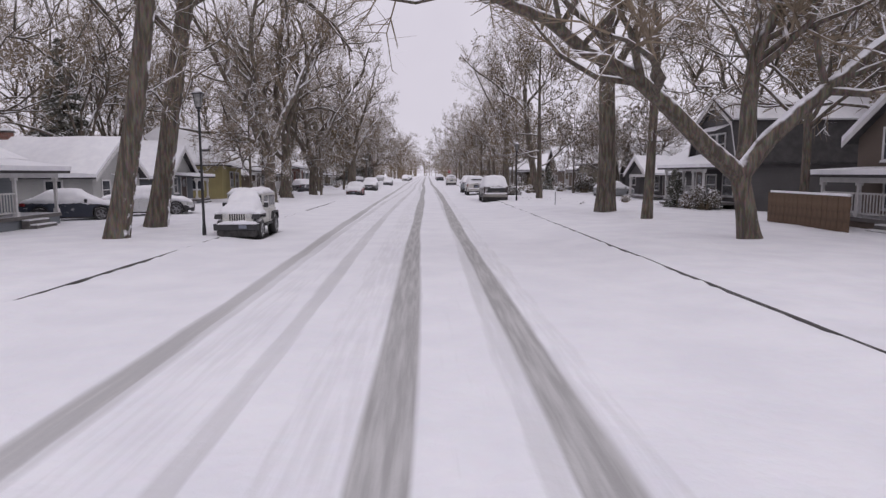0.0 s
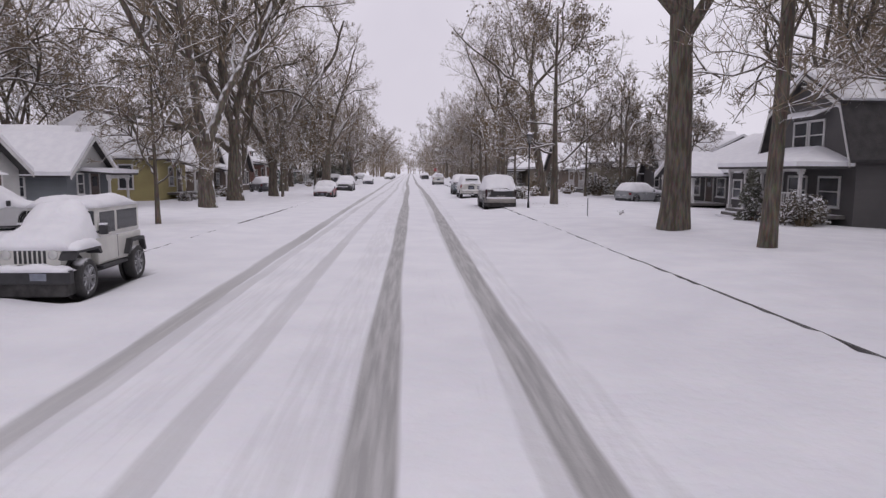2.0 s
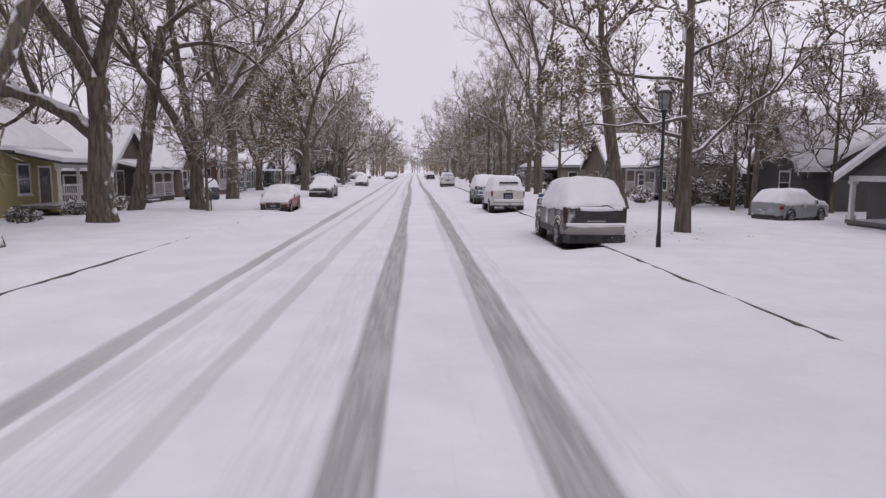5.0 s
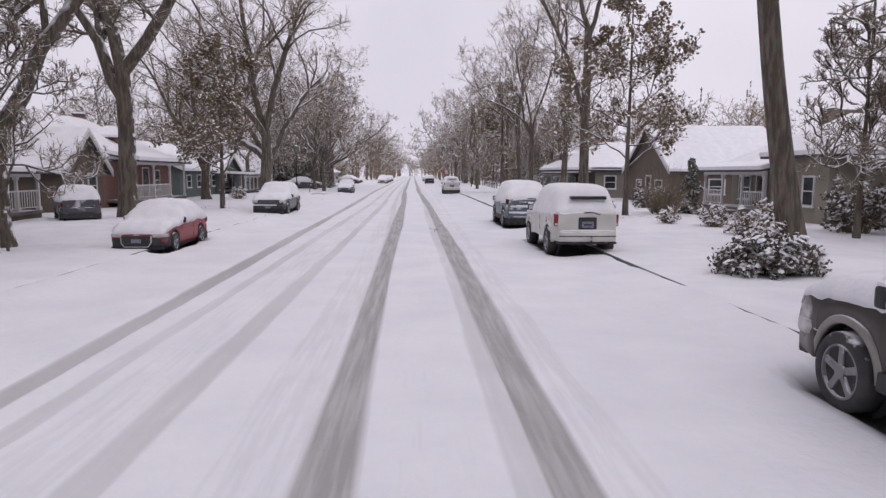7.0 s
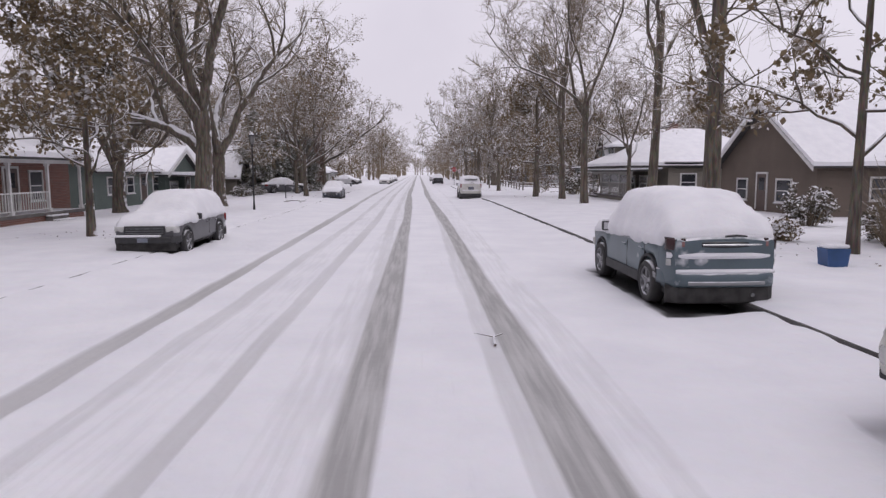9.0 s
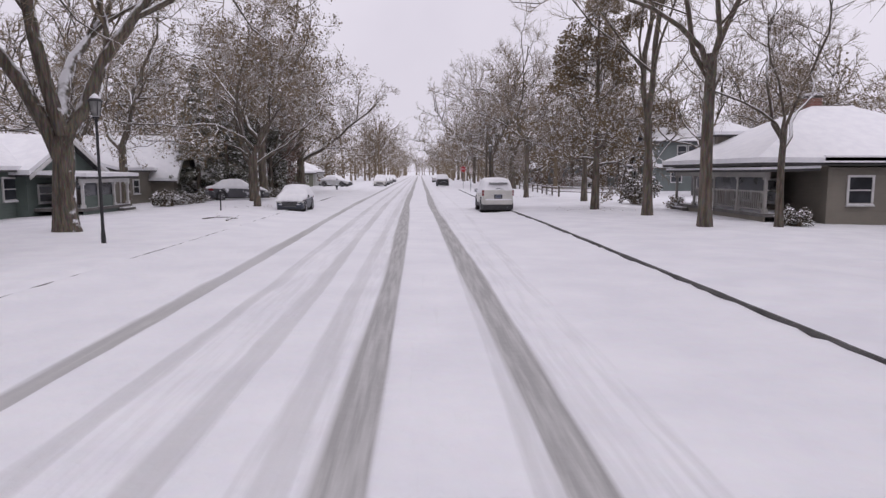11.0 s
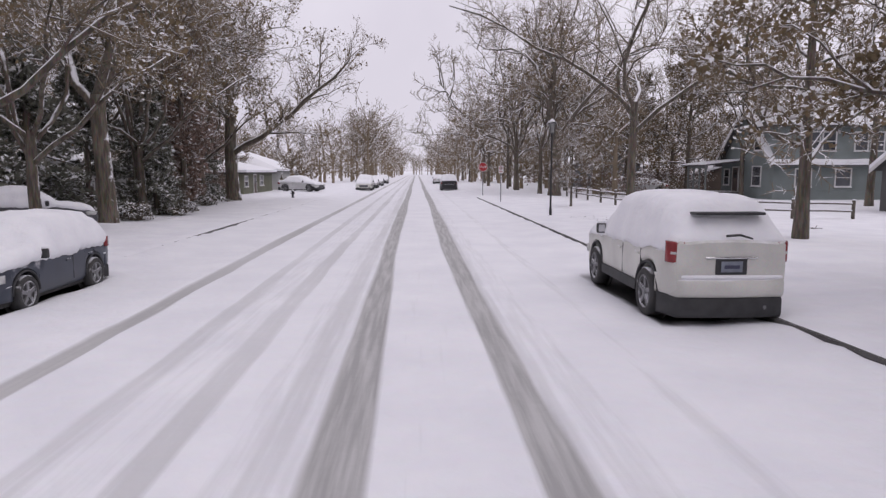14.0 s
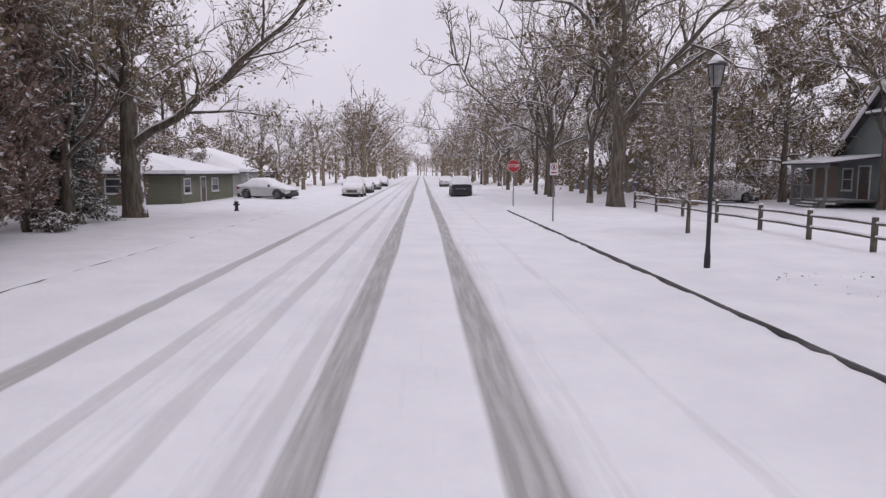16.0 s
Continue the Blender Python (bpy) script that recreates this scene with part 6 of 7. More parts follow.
class House:
    """A house whose front faces the street: local x along the street, y away from it, 0 at the front."""

    def __init__(self, side, xf, y0, y1, depth, eave, label, wall, base=-0.25, name="house"):
        self.side, self.xf, self.yc, self.w, self.depth, self.eave, self.base, self.wall = side, xf, (y0 + y1) / 2, (y1 - y0) / 2, depth, eave, base, wall
        self.ob = thing(name, label, "house", "houses along the street", pose(side * xf, self.yc, 0, 0, 0, -90 if side > 0 else 90))

    def u(self, y):
        return (y - self.yc) * (-1 if self.side > 0 else 1)

    def span(self, ya, yb):
        a, b = self.u(ya), self.u(yb)
        return min(a, b), max(a, b)

    def body(self, roof, ridge, over=0.4, snow=0.2, a=None, b=None, d0=0.0, d1=None, eave=None, wall=None, base=None):
        """Walls and roof of one block; roof: 'front' gable to the street, 'side' ridge along it, 'hip'."""
        a = -self.w if a is None else a
        b = self.w if b is None else b
        d1 = self.depth if d1 is None else d1
        eave = self.eave if eave is None else eave
        z0 = self.base if base is None else base
        wall = wall or self.wall
        bm = bmesh.new()
        c = (a + b) / 2
        if roof == "front":
            prism(bm, [(a, z0), (b, z0), (b, eave), (c, ridge), (a, eave)], (d0, d1), "y")
        elif roof == "side":
            prism(bm, [(d0, z0), (d1, z0), (d1, eave), ((d0 + d1) / 2, ridge), (d0, eave)], (a, b), "x")
        else:
            box(bm, a, b, d0, d1, z0, eave)
        part("wall", bm, wall, self.ob)
        r, s = bmesh.new(), bmesh.new()
        seed = self.yc
        if roof == "front":
            chevron(r, a, b, eave, ridge, over, 0.03, 0.13, d0 - over, d1 + over, "y")
            chevron(s, a, b, eave, ridge, over + 0.03, 0.134, 0.13 + snow, d0 - over - 0.03, d1 + over, "y", jitter=0.07, seed=seed)
        elif roof == "side":
            chevron(r, d0, d1, eave, ridge, over, 0.03, 0.13, a - over, b + over, "x")
            chevron(s, d0, d1, eave, ridge, over + 0.03, 0.134, 0.13 + snow, a - over - 0.02, b + over + 0.02, "x", jitter=0.07, seed=seed)
        else:
            hip(r, a, b, d0, d1, eave, ridge, over, 0.0, 0.12)
            hip(s, a, b, d0, d1, eave, ridge, over + 0.03, 0.124, 0.12 + snow)
        rf = part("roof", r, SHINGLE, self.ob, "dark shingle roof")
        part("roof_snow", s, SNOW_CAP, rf, "thick snow on the roof")
        if roof == "front":
            bm = bmesh.new()
            drop = (ridge - eave) / ((b - a) / 2) * over
            for p, q in (((a - over, eave - drop), (c, ridge)), ((b + over, eave - drop), (c, ridge))):
                m = bmesh.new()
                prism(m, [(p[0], p[1] - 0.10), (q[0], q[1] - 0.10), (q[0], q[1] + 0.10), (p[0], p[1] + 0.10)], (d0 - over - 0.045, d0 - over - 0.004), "y")
                part("barge_board", m, TRIM, rf)
            bm.free()

    def window(self, y, z, w, h, face="front", d=0.0, deep=None, trim=None):
        """face: front, or near: the flank towards the camera (deep: how far back along it)."""
        trim = trim or TRIM
        if face == "front":
            m = Matrix.Translation((self.u(y), d, z))
        else:
            s = 1 if self.side > 0 else -1
            m = Matrix.Translation((s * (self.w if d == 0.0 else d), deep, z)) @ Matrix.Rotation(s * math.pi / 2, 4, "Z")
        bm = bmesh.new()
        for x0, x1, z0, z1 in ((-w / 2 - 0.09, -w / 2, -0.09, h + 0.09), (w / 2, w / 2 + 0.09, -0.09, h + 0.09), (-w / 2, w / 2, h, h + 0.09), (-w / 2, w / 2, -0.09, 0)):
            box(bm, x0, x1, -0.05, 0.01, z0, z1, m=m)
        f = part("window", bm, trim, self.ob, "window with white frame")
        part("pane", box(bmesh.new(), -w / 2, w / 2, -0.02, -0.006, 0, h, m=m), PANE, f)
        part("glazing_bar", box(bmesh.new(), -w / 2, w / 2, -0.045, -0.021, h * 0.5 - 0.025, h * 0.5 + 0.025, m=m), trim, f)
        part("sill", box(bmesh.new(), -w / 2 - 0.12, w / 2 + 0.12, -0.11, 0.01, -0.13, -0.092, m=m), trim, f)
        part("sill_snow", box(bmesh.new(), -w / 2 - 0.1, w / 2 + 0.1, -0.10, -0.052, -0.09, -0.05, 0.015, m=m), SNOW_CAP, f)

    def door(self, y, z, w=0.9, h=2.0, d=0.0, mat=None):
        u = self.u(y)
        bm = bmesh.new()
        for x0, x1, z0, z1 in ((u - w / 2 - 0.1, u - w / 2, z, z + h + 0.1), (u + w / 2, u + w / 2 + 0.1, z, z + h + 0.1), (u - w / 2, u + w / 2, z + h, z + h + 0.1)):
            box(bm, x0, x1, d - 0.05, d + 0.01, z0, z1)
        f = part("door_frame", bm, TRIM, self.ob)
        part("door", boxed(u - w / 2, u + w / 2, d - 0.03, d - 0.004, z, z + h), mat or DOOR_MAT, f)
        part("door_pane", boxed(u - w * 0.3, u + w * 0.3, d - 0.036, d - 0.031, z + h * 0.55, z + h * 0.9), PANE, f)
        bm = bmesh.new()
        rod(bm, (u + w * 0.38, d - 0.09, z + 1.0), (u + w * 0.38, d - 0.03, z + 1.0), 0.03)
        part("door_knob", bm, CHROME, f)

    def porch(self, ya, yb, deep, floor, beam, top, cols=4, rail=True, roof="shed", col_w=0.11, steps_at=None, snow=0.18, back=0.0, trim=None):
        trim = trim or TRIM
        a, b = self.span(ya, yb)
        y0 = back - deep
        fl = part("porch_floor", boxed(a, b, y0, back - 0.003, floor - 0.14, floor), PORCH_FLOOR, self.ob)
        part("porch_skirt", boxed(a + 0.05, b - 0.05, y0 + 0.06, y0 + 0.12, self.base, floor - 0.142), self.wall, fl)
        xs = [a + 0.12 + (b - a - 0.24) * k / (cols - 1) for k in range(cols)]
        for x in xs:
            c = part("porch_column", box(bmesh.new(), x - col_w / 2, x + col_w / 2, y0 + 0.06, y0 + 0.06 + col_w, floor, beam, 0.012), trim, self.ob)
            part("capital", boxed(x - col_w * 0.8, x + col_w * 0.8, y0 + 0.06 - col_w * 0.3, y0 + 0.06 + col_w * 1.3, beam - 0.10, beam - 0.003), trim, c)
            part("plinth", boxed(x - col_w * 0.8, x + col_w * 0.8, y0 + 0.06 - col_w * 0.3, y0 + 0.06 + col_w * 1.3, floor + 0.002, floor + 0.16), trim, c)
        part("porch_beam", boxed(a, b, y0 + 0.04, y0 + 0.22, beam, beam + 0.2), trim, self.ob)
        r, s = bmesh.new(), bmesh.new()
        if roof == "shed":
            e = beam + 0.2
            for bm, lo, hi_, o in ((r, 0.0, 0.10, 0.3), (s, 0.104, 0.10 + snow, 0.33)):
                k = (top - e) / deep * o
                prism(bm, [(y0 - o, e - k + lo), (back - 0.004, top + lo), (back - 0.004, top + hi_), (y0 - o, e - k + hi_)], (a - o, b + o), "x")
        elif roof == "gable":
            chevron(r, a, b, beam + 0.2, top, 0.3, 0.0, 0.10, y0 - 0.3, back - 0.004, "y")
            chevron(s, a, b, beam + 0.2, top, 0.33, 0.104, 0.10 + snow, y0 - 0.32, back - 0.004, "y", jitter=0.05, seed=a)
            bm = bmesh.new()
            prism(bm, [(a + 0.05, beam + 0.2), (b - 0.05, beam + 0.2), ((a + b) / 2, top - 0.05)], (y0 + 0.06, y0 + 0.14), "y")
            part("gable_panel", bm, self.wall, self.ob)
            for p, q in (((a - 0.3, beam + 0.2 - (top - beam - 0.2) / ((b - a) / 2) * 0.3), ((a + b) / 2, top)), ((b + 0.3, beam + 0.2 - (top - beam - 0.2) / ((b - a) / 2) * 0.3), ((a + b) / 2, top))):
                m = bmesh.new()
                prism(m, [(p[0], p[1] - 0.10), (q[0], q[1] - 0.10), (q[0], q[1] + 0.08), (p[0], p[1] + 0.08)], (y0 - 0.34, y0 - 0.304), "y")
                part("barge_board", m, trim, self.ob)
        else:
            hip(r, a, b, y0, back + deep * 0.8, beam + 0.2, top, 0.3, 0.0, 0.10)
            hip(s, a, b, y0, back + deep * 0.8, beam + 0.2, top, 0.33, 0.104, 0.10 + snow)
        rf = part("porch_roof", r, SHINGLE, self.ob)
        part("roof_snow", s, SNOW_CAP, rf)
        gap = None
        if steps_at is not None:
            us = self.u(steps_at)
            gap = (us - 0.7, us + 0.7)
            n = max(2, int(round((floor - self.base - 0.1) / 0.17)))
            st = part("steps", boxed(us - 0.65, us + 0.65, y0 - 0.28, y0 - 0.003, self.base, floor - 0.17), PORCH_FLOOR, self.ob)
            for k in range(1, n):
                part("step", boxed(us - 0.65, us + 0.65, y0 - 0.28 - 0.28 * k, y0 - 0.283 - 0.28 * (k - 1), self.base, floor - 0.17 * (k + 1)), PORCH_FLOOR, st)
            for k in range(n):
                part("step_snow", box(bmesh.new(), us - 0.63, us + 0.63, y0 - 0.28 * (k + 1), y0 - 0.01 - 0.28 * k, floor - 0.17 * (k + 1) + 0.002, floor - 0.17 * (k + 1) + 0.05, 0.02), SNOW_CAP, st)
        if rail:
            for xa, xb in zip(xs, xs[1:]):
                if gap and xa < (gap[0] + gap[1]) / 2 < xb:
                    continue
                rl = part("railing", boxed(xa + col_w / 2, xb - col_w / 2, y0 + 0.08, y0 + 0.14, floor + 0.80, floor + 0.86), trim, self.ob)
                part("bottom_rail", boxed(xa + col_w / 2, xb - col_w / 2, y0 + 0.09, y0 + 0.13, floor + 0.12, floor + 0.16), trim, rl)
                n = max(2, int((xb - xa) / 0.16))
                for k in range(1, n):
                    x = xa + (xb - xa) * k / n
                    part("baluster", boxed(x - 0.016, x + 0.016, y0 + 0.095, y0 + 0.125, floor + 0.162, floor + 0.798), trim, rl)

    def chimney(self, y, d, z0, z1, w=0.55):
        u = self.u(y)
        c = part("chimney", box(bmesh.new(), u - w / 2, u + w / 2, d - w / 2, d + w / 2, z0, z1, 0.02), BRICK, self.ob)
        part("chimney_cap", box(bmesh.new(), u - w / 2 - 0.05, u + w / 2 + 0.05, d - w / 2 - 0.05, d + w / 2 + 0.05, z1 + 0.002, z1 + 0.1, 0.02), STONE_DARK, c)
        part("chimney_snow", box(bmesh.new(), u - w / 2, u + w / 2, d - w / 2, d + w / 2, z1 + 0.102, z1 + 0.22, 0.05), SNOW_CAP, c)

    def dormer(self, y, d, z, w=1.3, h=0.9, deep=1.6, pane=True):
        u = self.u(y)
        m = part("dormer", boxed(u - w / 2, u + w / 2, d, d + deep, z, z + h), self.wall, self.ob)
        r, s = bmesh.new(), bmesh.new()
        hip(r, u - w / 2, u + w / 2, d, d + deep, z + h, z + h + 0.4, 0.25, 0.002, 0.08)
        hip(s, u - w / 2, u + w / 2, d, d + deep, z + h, z + h + 0.4, 0.27, 0.084, 0.24)
        part("dormer_roof", r, SHINGLE, m)
        part("dormer_snow", s, SNOW_CAP, m)
        part("dormer_frame", boxed(u - 0.40, u + 0.40, d - 0.04, d - 0.003, z + 0.12, z + h - 0.06), TRIM, m)
        part("dormer_pane", boxed(u - 0.32, u + 0.32, d - 0.05, d - 0.041, z + 0.19, z + h - 0.13), PANE, m)


def build_houses():
    # left side, from the start of the street
    h = House(-1, 17.0, 15.0, 25.2, 9, 2.45, "pale grey house with a front porch and steps", GREY_SIDING)
    h.body("side", 4.4)
    h.porch(16.5, 24.5, 2.2, 0.45, 1.85, 2.35, 4, True, "shed", steps_at=22.5)
    h.door(20.5, 0.45, h=1.5)
    h.window(23.0, 0.95, 0.9, 0.95)
    h = House(-1, 17.5, 32.4, 38.0, 10, 1.95, "white house with a long snow-covered roof", WHITE_SIDING)
    h.body("front", 3.75)
    for d in (2.0, 5.2, 8.0):
        h.window(0, 0.65, 0.8, 0.95, "near", deep=d)
    h.window(33.8, 0.65, 0.8, 0.95)
    h.door(36.2, 0.2, h=1.6)
    h.chimney(35.2, 6.0, 3.0, 4.3)
    part("awning", prism(bmesh.new(), [(-0.8, 1.72), (0.0, 1.95), (0.0, 2.0), (-0.8, 1.77)], (-0.7, 0.7), "x"), SNOW_CAP, h.ob)
    h = House(-1, 17.0, 41.0, 45.6, 10, 1.85, "grey-blue cottage with a white gable", GREY_SIDING)
    h.body("front", 3.6)
    h.body("front", 4.0, a=-h.w + 1.3, b=h.w + 0.9, d0=1.4, d1=9.0, eave=2.1, wall=WHITE_SIDING)
    h.door(43.8, 0.25, h=1.5)
    h.window(42.3, 0.75, 0.55, 0.95)
    for d in (2.5, 6.0):
        h.window(0, 0.65, 0.9, 0.9, "near", deep=d)
    part("gable_panel", prism(bmesh.new(), [(-h.w + 0.03, 1.86), (h.w - 0.03, 1.86), (0, 3.55)], (-0.05, -0.005), "y"), WHITE_SIDING, h.ob)
    h.porch(42.6, 45.0, 1.4, 0.25, 1.5, 1.8, 2, False, "shed", steps_at=43.8)
    h = House(-1, 17.0, 52.4, 58.0, 9, 3.0, "yellow house with a steep snowy roof and small porch", YELLOW)
    h.body("hip", 5.7)
    h.window(0, 0.75, 0.85, 1.5, "near", deep=2.0)
    h.window(0, 0.75, 0.85, 1.5, "near", deep=5.5)
    h.porch(54.2, 57.6, 2.0, 0.4, 2.0, 2.6, 3, True, "shed", steps_at=56.6)
    h.door(56.6, 0.4, h=1.6)
    h.window(55.0, 0.9, 0.8, 1.2)
    h.chimney(57.0, 5.0, 3.6, 5.3)
    bm = bmesh.new()
    tilt = Matrix.Translation((h.u(53.15), 1.5, 4.02)) @ Matrix.Rotation(-0.70, 4, "Y")
    box(bm, -0.30, 0.30, -0.40, -0.28, -0.1, 0.14, m=tilt)
    box(bm, -0.30, -0.18, -0.28, 0.40, -0.1, 0.14, m=tilt)
    part("skylight", bm, BLACK, h.ob, "dark rim of a snowed-over skylight")
    h = House(-1, 17.5, 64.0, 69.6, 10, 2.05, "brown cottage with a snow-laden roof", BROWN_SIDING)
    h.body("front", 4.3)
    h.porch(64.5, 69.3, 1.8, 0.3, 1.7, 2.3, 4, True, "shed", steps_at=65.4)
    h.window(67.8, 0.7, 0.8, 0.95)
    h.door(65.4, 0.3, h=1.5)
    for d in (2.0, 5.5):
        h.window(0, 0.6, 0.9, 0.95, "near", deep=d)
    h = House(-1, 17.0, 74.0, 88.0, 8, 2.75, "red brick bungalow with a white-columned porch and dormer", BRICK)
    h.body("hip", 5.0, b=h.w, a=-h.w + 3.6)
    h.body("front", 3.9, a=-h.w - 0.6, b=-h.w + 3.6, d1=8, eave=2.1, wall=BROWN_SIDING)
    h.porch(78.0, 86.0, 1.7, 0.35, 2.35, 2.9, 4, True, "shed", steps_at=83.4, snow=0.22)
    h.window(74.9, 0.6, 0.8, 1.2)
    h.window(76.4, 0.6, 0.8, 1.2)
    h.door(83.4, 0.35, h=1.8)
    h.window(80.4, 0.8, 1.2, 1.2)
    h.window(85.2, 0.8, 0.9, 1.2)
    h.dormer(82.6, 0.9, 3.3, w=1.1, h=0.85)
    h.chimney(86.4, 5.4, 3.8, 5.7)
    h = House(-1, 18.0, 92.5, 103.0, 9, 2.1, "dark green bungalow behind trees", GREEN_SIDING)
    h.body("side", 4.2)
    for y in (94.5, 97.0, 101.0):
        h.window(y, 0.75, 0.9, 0.9)
    h.door(99.0, 0.2, h=1.7)
    h = House(-1, 17.5, 101.4, 108.0, 9, 1.9, "grey-teal cottage with an enclosed porch", GREEN_SIDING)
    h.body("front", 3.5)
    h.porch(101.8, 106.6, 2.3, 0.3, 1.45, 1.75, 4, False, "shed", steps_at=105.8)
    a, b = h.span(101.9, 105.0)
    part("porch_wall", boxed(a, b, -2.14, -2.10, 0.16, 0.85), GREEN_SIDING, h.ob)
    part("porch_glazing", boxed(a, b, -2.13, -2.11, 0.853, 1.44), PANE, h.ob)
    h.door(105.8, 0.3, h=1.35)
    h.window(103.0, 0.6, 1.4, 0.7)
    h = House(-1, 18.5, 112.0, 121.5, 9, 2.05, "low grey-beige house behind clipped hedges", GREIGE)
    h.body("side", 3.3)
    h.window(118.5, 0.6, 0.8, 0.8)
    h.window(115.0, 0.6, 0.8, 0.8)
    h.body("front", 4.2, a=h.w - 4.0, b=h.w, d0=-1.5, d1=5, eave=1.75)
    h.window(119.5, 0.6, 0.8, 0.8, d=-1.5)
    h.door(113.2, 0.0, h=1.6)
    h = House(-1, 14.6, 151.0, 162.0, 10, 1.85, "low olive bungalow with a snowy hip roof", OLIVE_SIDING)
    h.body("hip", 3.2)
    h.window(152.0, 0.7, 1.0, 0.8)
    h.window(157.5, 0.7, 1.3, 0.8)
    h.window(0, 0.7, 1.0, 0.8, "near", deep=4.0)
    h.door(155.0, 0.0, h=1.6)
    h = House(-1, 15.0, 166.0, 180.0, 10, 2.0, "pale bungalow far down the street", WHITE_SIDING)
    h.body("hip", 3.9)
    h.window(168.5, 0.7, 1.0, 0.9)
    h.window(175.0, 0.7, 1.4, 0.9)
    h = House(-1, 20.0, 138.0, 145.0, 8, 1.8, "small garage behind trees", WHITE_SIDING, name="garage")
    h.body("side", 3.0)

    # right side
    h = House(1, 17.0, 13.0, 23.4, 10, 3.25, "dark brown two-storey house with a white porch", BROWN_SIDING)
    h.body("front", 6.6)
    h.porch(14.0, 22.6, 2.0, 0.35, 1.55, 1.85, 5, True, "shed", steps_at=18.3)
    h.door(18.3, 0.35, h=1.3)
    h.window(20.9, 0.6, 1.6, 0.9)
    h.window(21.5, 2.4, 0.8, 1.1)
    h.window(15.5, 2.4, 0.8, 1.1)
    h = House(1, 16.3, 31.4, 37.6, 8, 2.5, "dark two-storey house with a gambrel gable and columned porch", DARK_SIDING)
    bm = bmesh.new()
    w = h.w
    prism(bm, [(-w, -0.25), (w, -0.25), (w, 2.5), (w - 0.7, 4.5), (0, 5.8), (-w + 0.7, 4.5), (-w, 2.5)], (0, 8), "y")
    part("wall", bm, DARK_SIDING, h.ob)
    for s in (-1, 1):
        for (ua, za), (ub, zb) in (((w + 0.15, 2.3), (w - 0.68, 4.55)), ((w - 0.66, 4.5), (0.0, 5.88))):
            r, sn = bmesh.new(), bmesh.new()
            prism(r, [(s * ua, za + 0.02), (s * ub, zb + 0.02), (s * ub, zb + 0.14), (s * (ua + 0.1), za + 0.14)], (-0.35, 8.3), "y")
            prism(sn, [(s * (ua + 0.1), za + 0.145), (s * ub, zb + 0.145), (s * ub, zb + 0.34), (s * (ua + 0.2), za + 0.22)], (-0.33, 8.3), "y")
            rf = part("roof", r, SHINGLE, h.ob)
            if za > 3:
                part("roof_snow", sn, SNOW_CAP, rf)
            else:
                sn.free()
            m = bmesh.new()
            prism(m, [(s * ua, za - 0.14), (s * ub, zb - 0.14), (s * ub, zb + 0.04), (s * ua, za + 0.04)], (-0.40, -0.355), "y")
            part("barge_board", m, TRIM, rf)
    h.porch(31.8, 37.4, 1.9, 0.35, 2.0, 2.75, 5, True, "hip", steps_at=36.6)
    h.door(36.6, 0.35, h=1.6)
    h.window(35.0, 0.7, 1.2, 1.05)
    h.window(32.9, 0.7, 1.2, 1.05)
    for y in (35.0, 33.9):
        h.window(y, 2.95, 0.85, 1.05)
    part("awning", prism(bmesh.new(), [(-0.75, 4.15), (0.0, 4.45), (0.0, 4.5), (-0.75, 4.2)], (h.u(35.8), h.u(33.1)), "x"), SNOW_CAP, h.ob)
    h = House(1, 18.0, 42.8, 51.0, 10, 2.0, "dark bungalow with a gabled porch", DARK_SIDING)
    h.body("side", 4.2)
    h.porch(44.6, 49.2, 2.1, 0.2, 1.6, 2.95, 2, False, "gable", col_w=0.15)
    h.door(46.8, 0.2, h=1.6)
    h.window(45.3, 0.6, 0.9, 1.0)
    h.window(48.6, 0.6, 0.9, 1.0)
    h.window(43.4, 0.6, 0.8, 0.9)
    h = House(1, 21.0, 58.0, 69.0, 9, 2.3, "dark grey house with steep snowy gables", DARK_SIDING)
    h.body("side", 4.6)
    h.body("front", 5.0, a=h.w - 5.0, b=h.w - 0.5, d0=-1.2, d1=5, eave=2.3)
    h.body("front", 3.9, a=-h.w + 0.5, b=-h.w + 4.0, d0=-0.8, d1=5, eave=2.1)
    h.window(60.0, 0.8, 0.9, 1.1, d=-1.2)
    h.window(66.5, 0.8, 0.9, 1.0, d=-0.8)
    h = House(1, 18.3, 66.0, 77.0, 6.5, 2.55, "tan cottage with a turreted corner and white porch posts", TAN_SIDING)
    h.body("hip", 4.4, a=-h.w, b=h.w)
    h.body("hip", 4.3, a=h.u(70.4), b=h.u(66.2), d0=-1.4, d1=3.5, eave=2.95)
    h.porch(70.6, 77.0, 1.7, 0.3, 1.95, 2.45, 4, True, "shed", steps_at=73.8)
    h.door(73.8, 0.3, h=1.6)
    h.window(75.5, 0.7, 1.1, 1.15)
    h.window(71.8, 0.7, 0.7, 1.15)
    h.window(69.3, 0.7, 0.7, 1.15, d=-1.4)
    h.window(67.5, 0.7, 0.7, 1.15, d=-1.4)
    h.window(0, 0.7, 0.9, 1.1, "near", deep=3.0)
    bm = bmesh.new()
    prism(bm, [(-0.9, 3.7), (0.9, 3.7), (0, 5.1)], (1.6, 3.5), "y")
    part("attic_gable", bm, BROWN_SIDING, h.ob)
    h = House(1, 17.5, 83.5, 92.5, 8, 2.3, "grey-brown house with a broad snow-covered roof", BROWN_SIDING)
    h.body("front", 5.2)
    h.window(90.0, 0.5, 1.0, 1.0)
    h.window(86.0, 0.5, 1.2, 1.0)
    h.window(0, 0.7, 1.0, 0.9, "near", deep=3.0)
    h.window(0, 0.7, 1.0, 0.9, "near", deep=6.0)
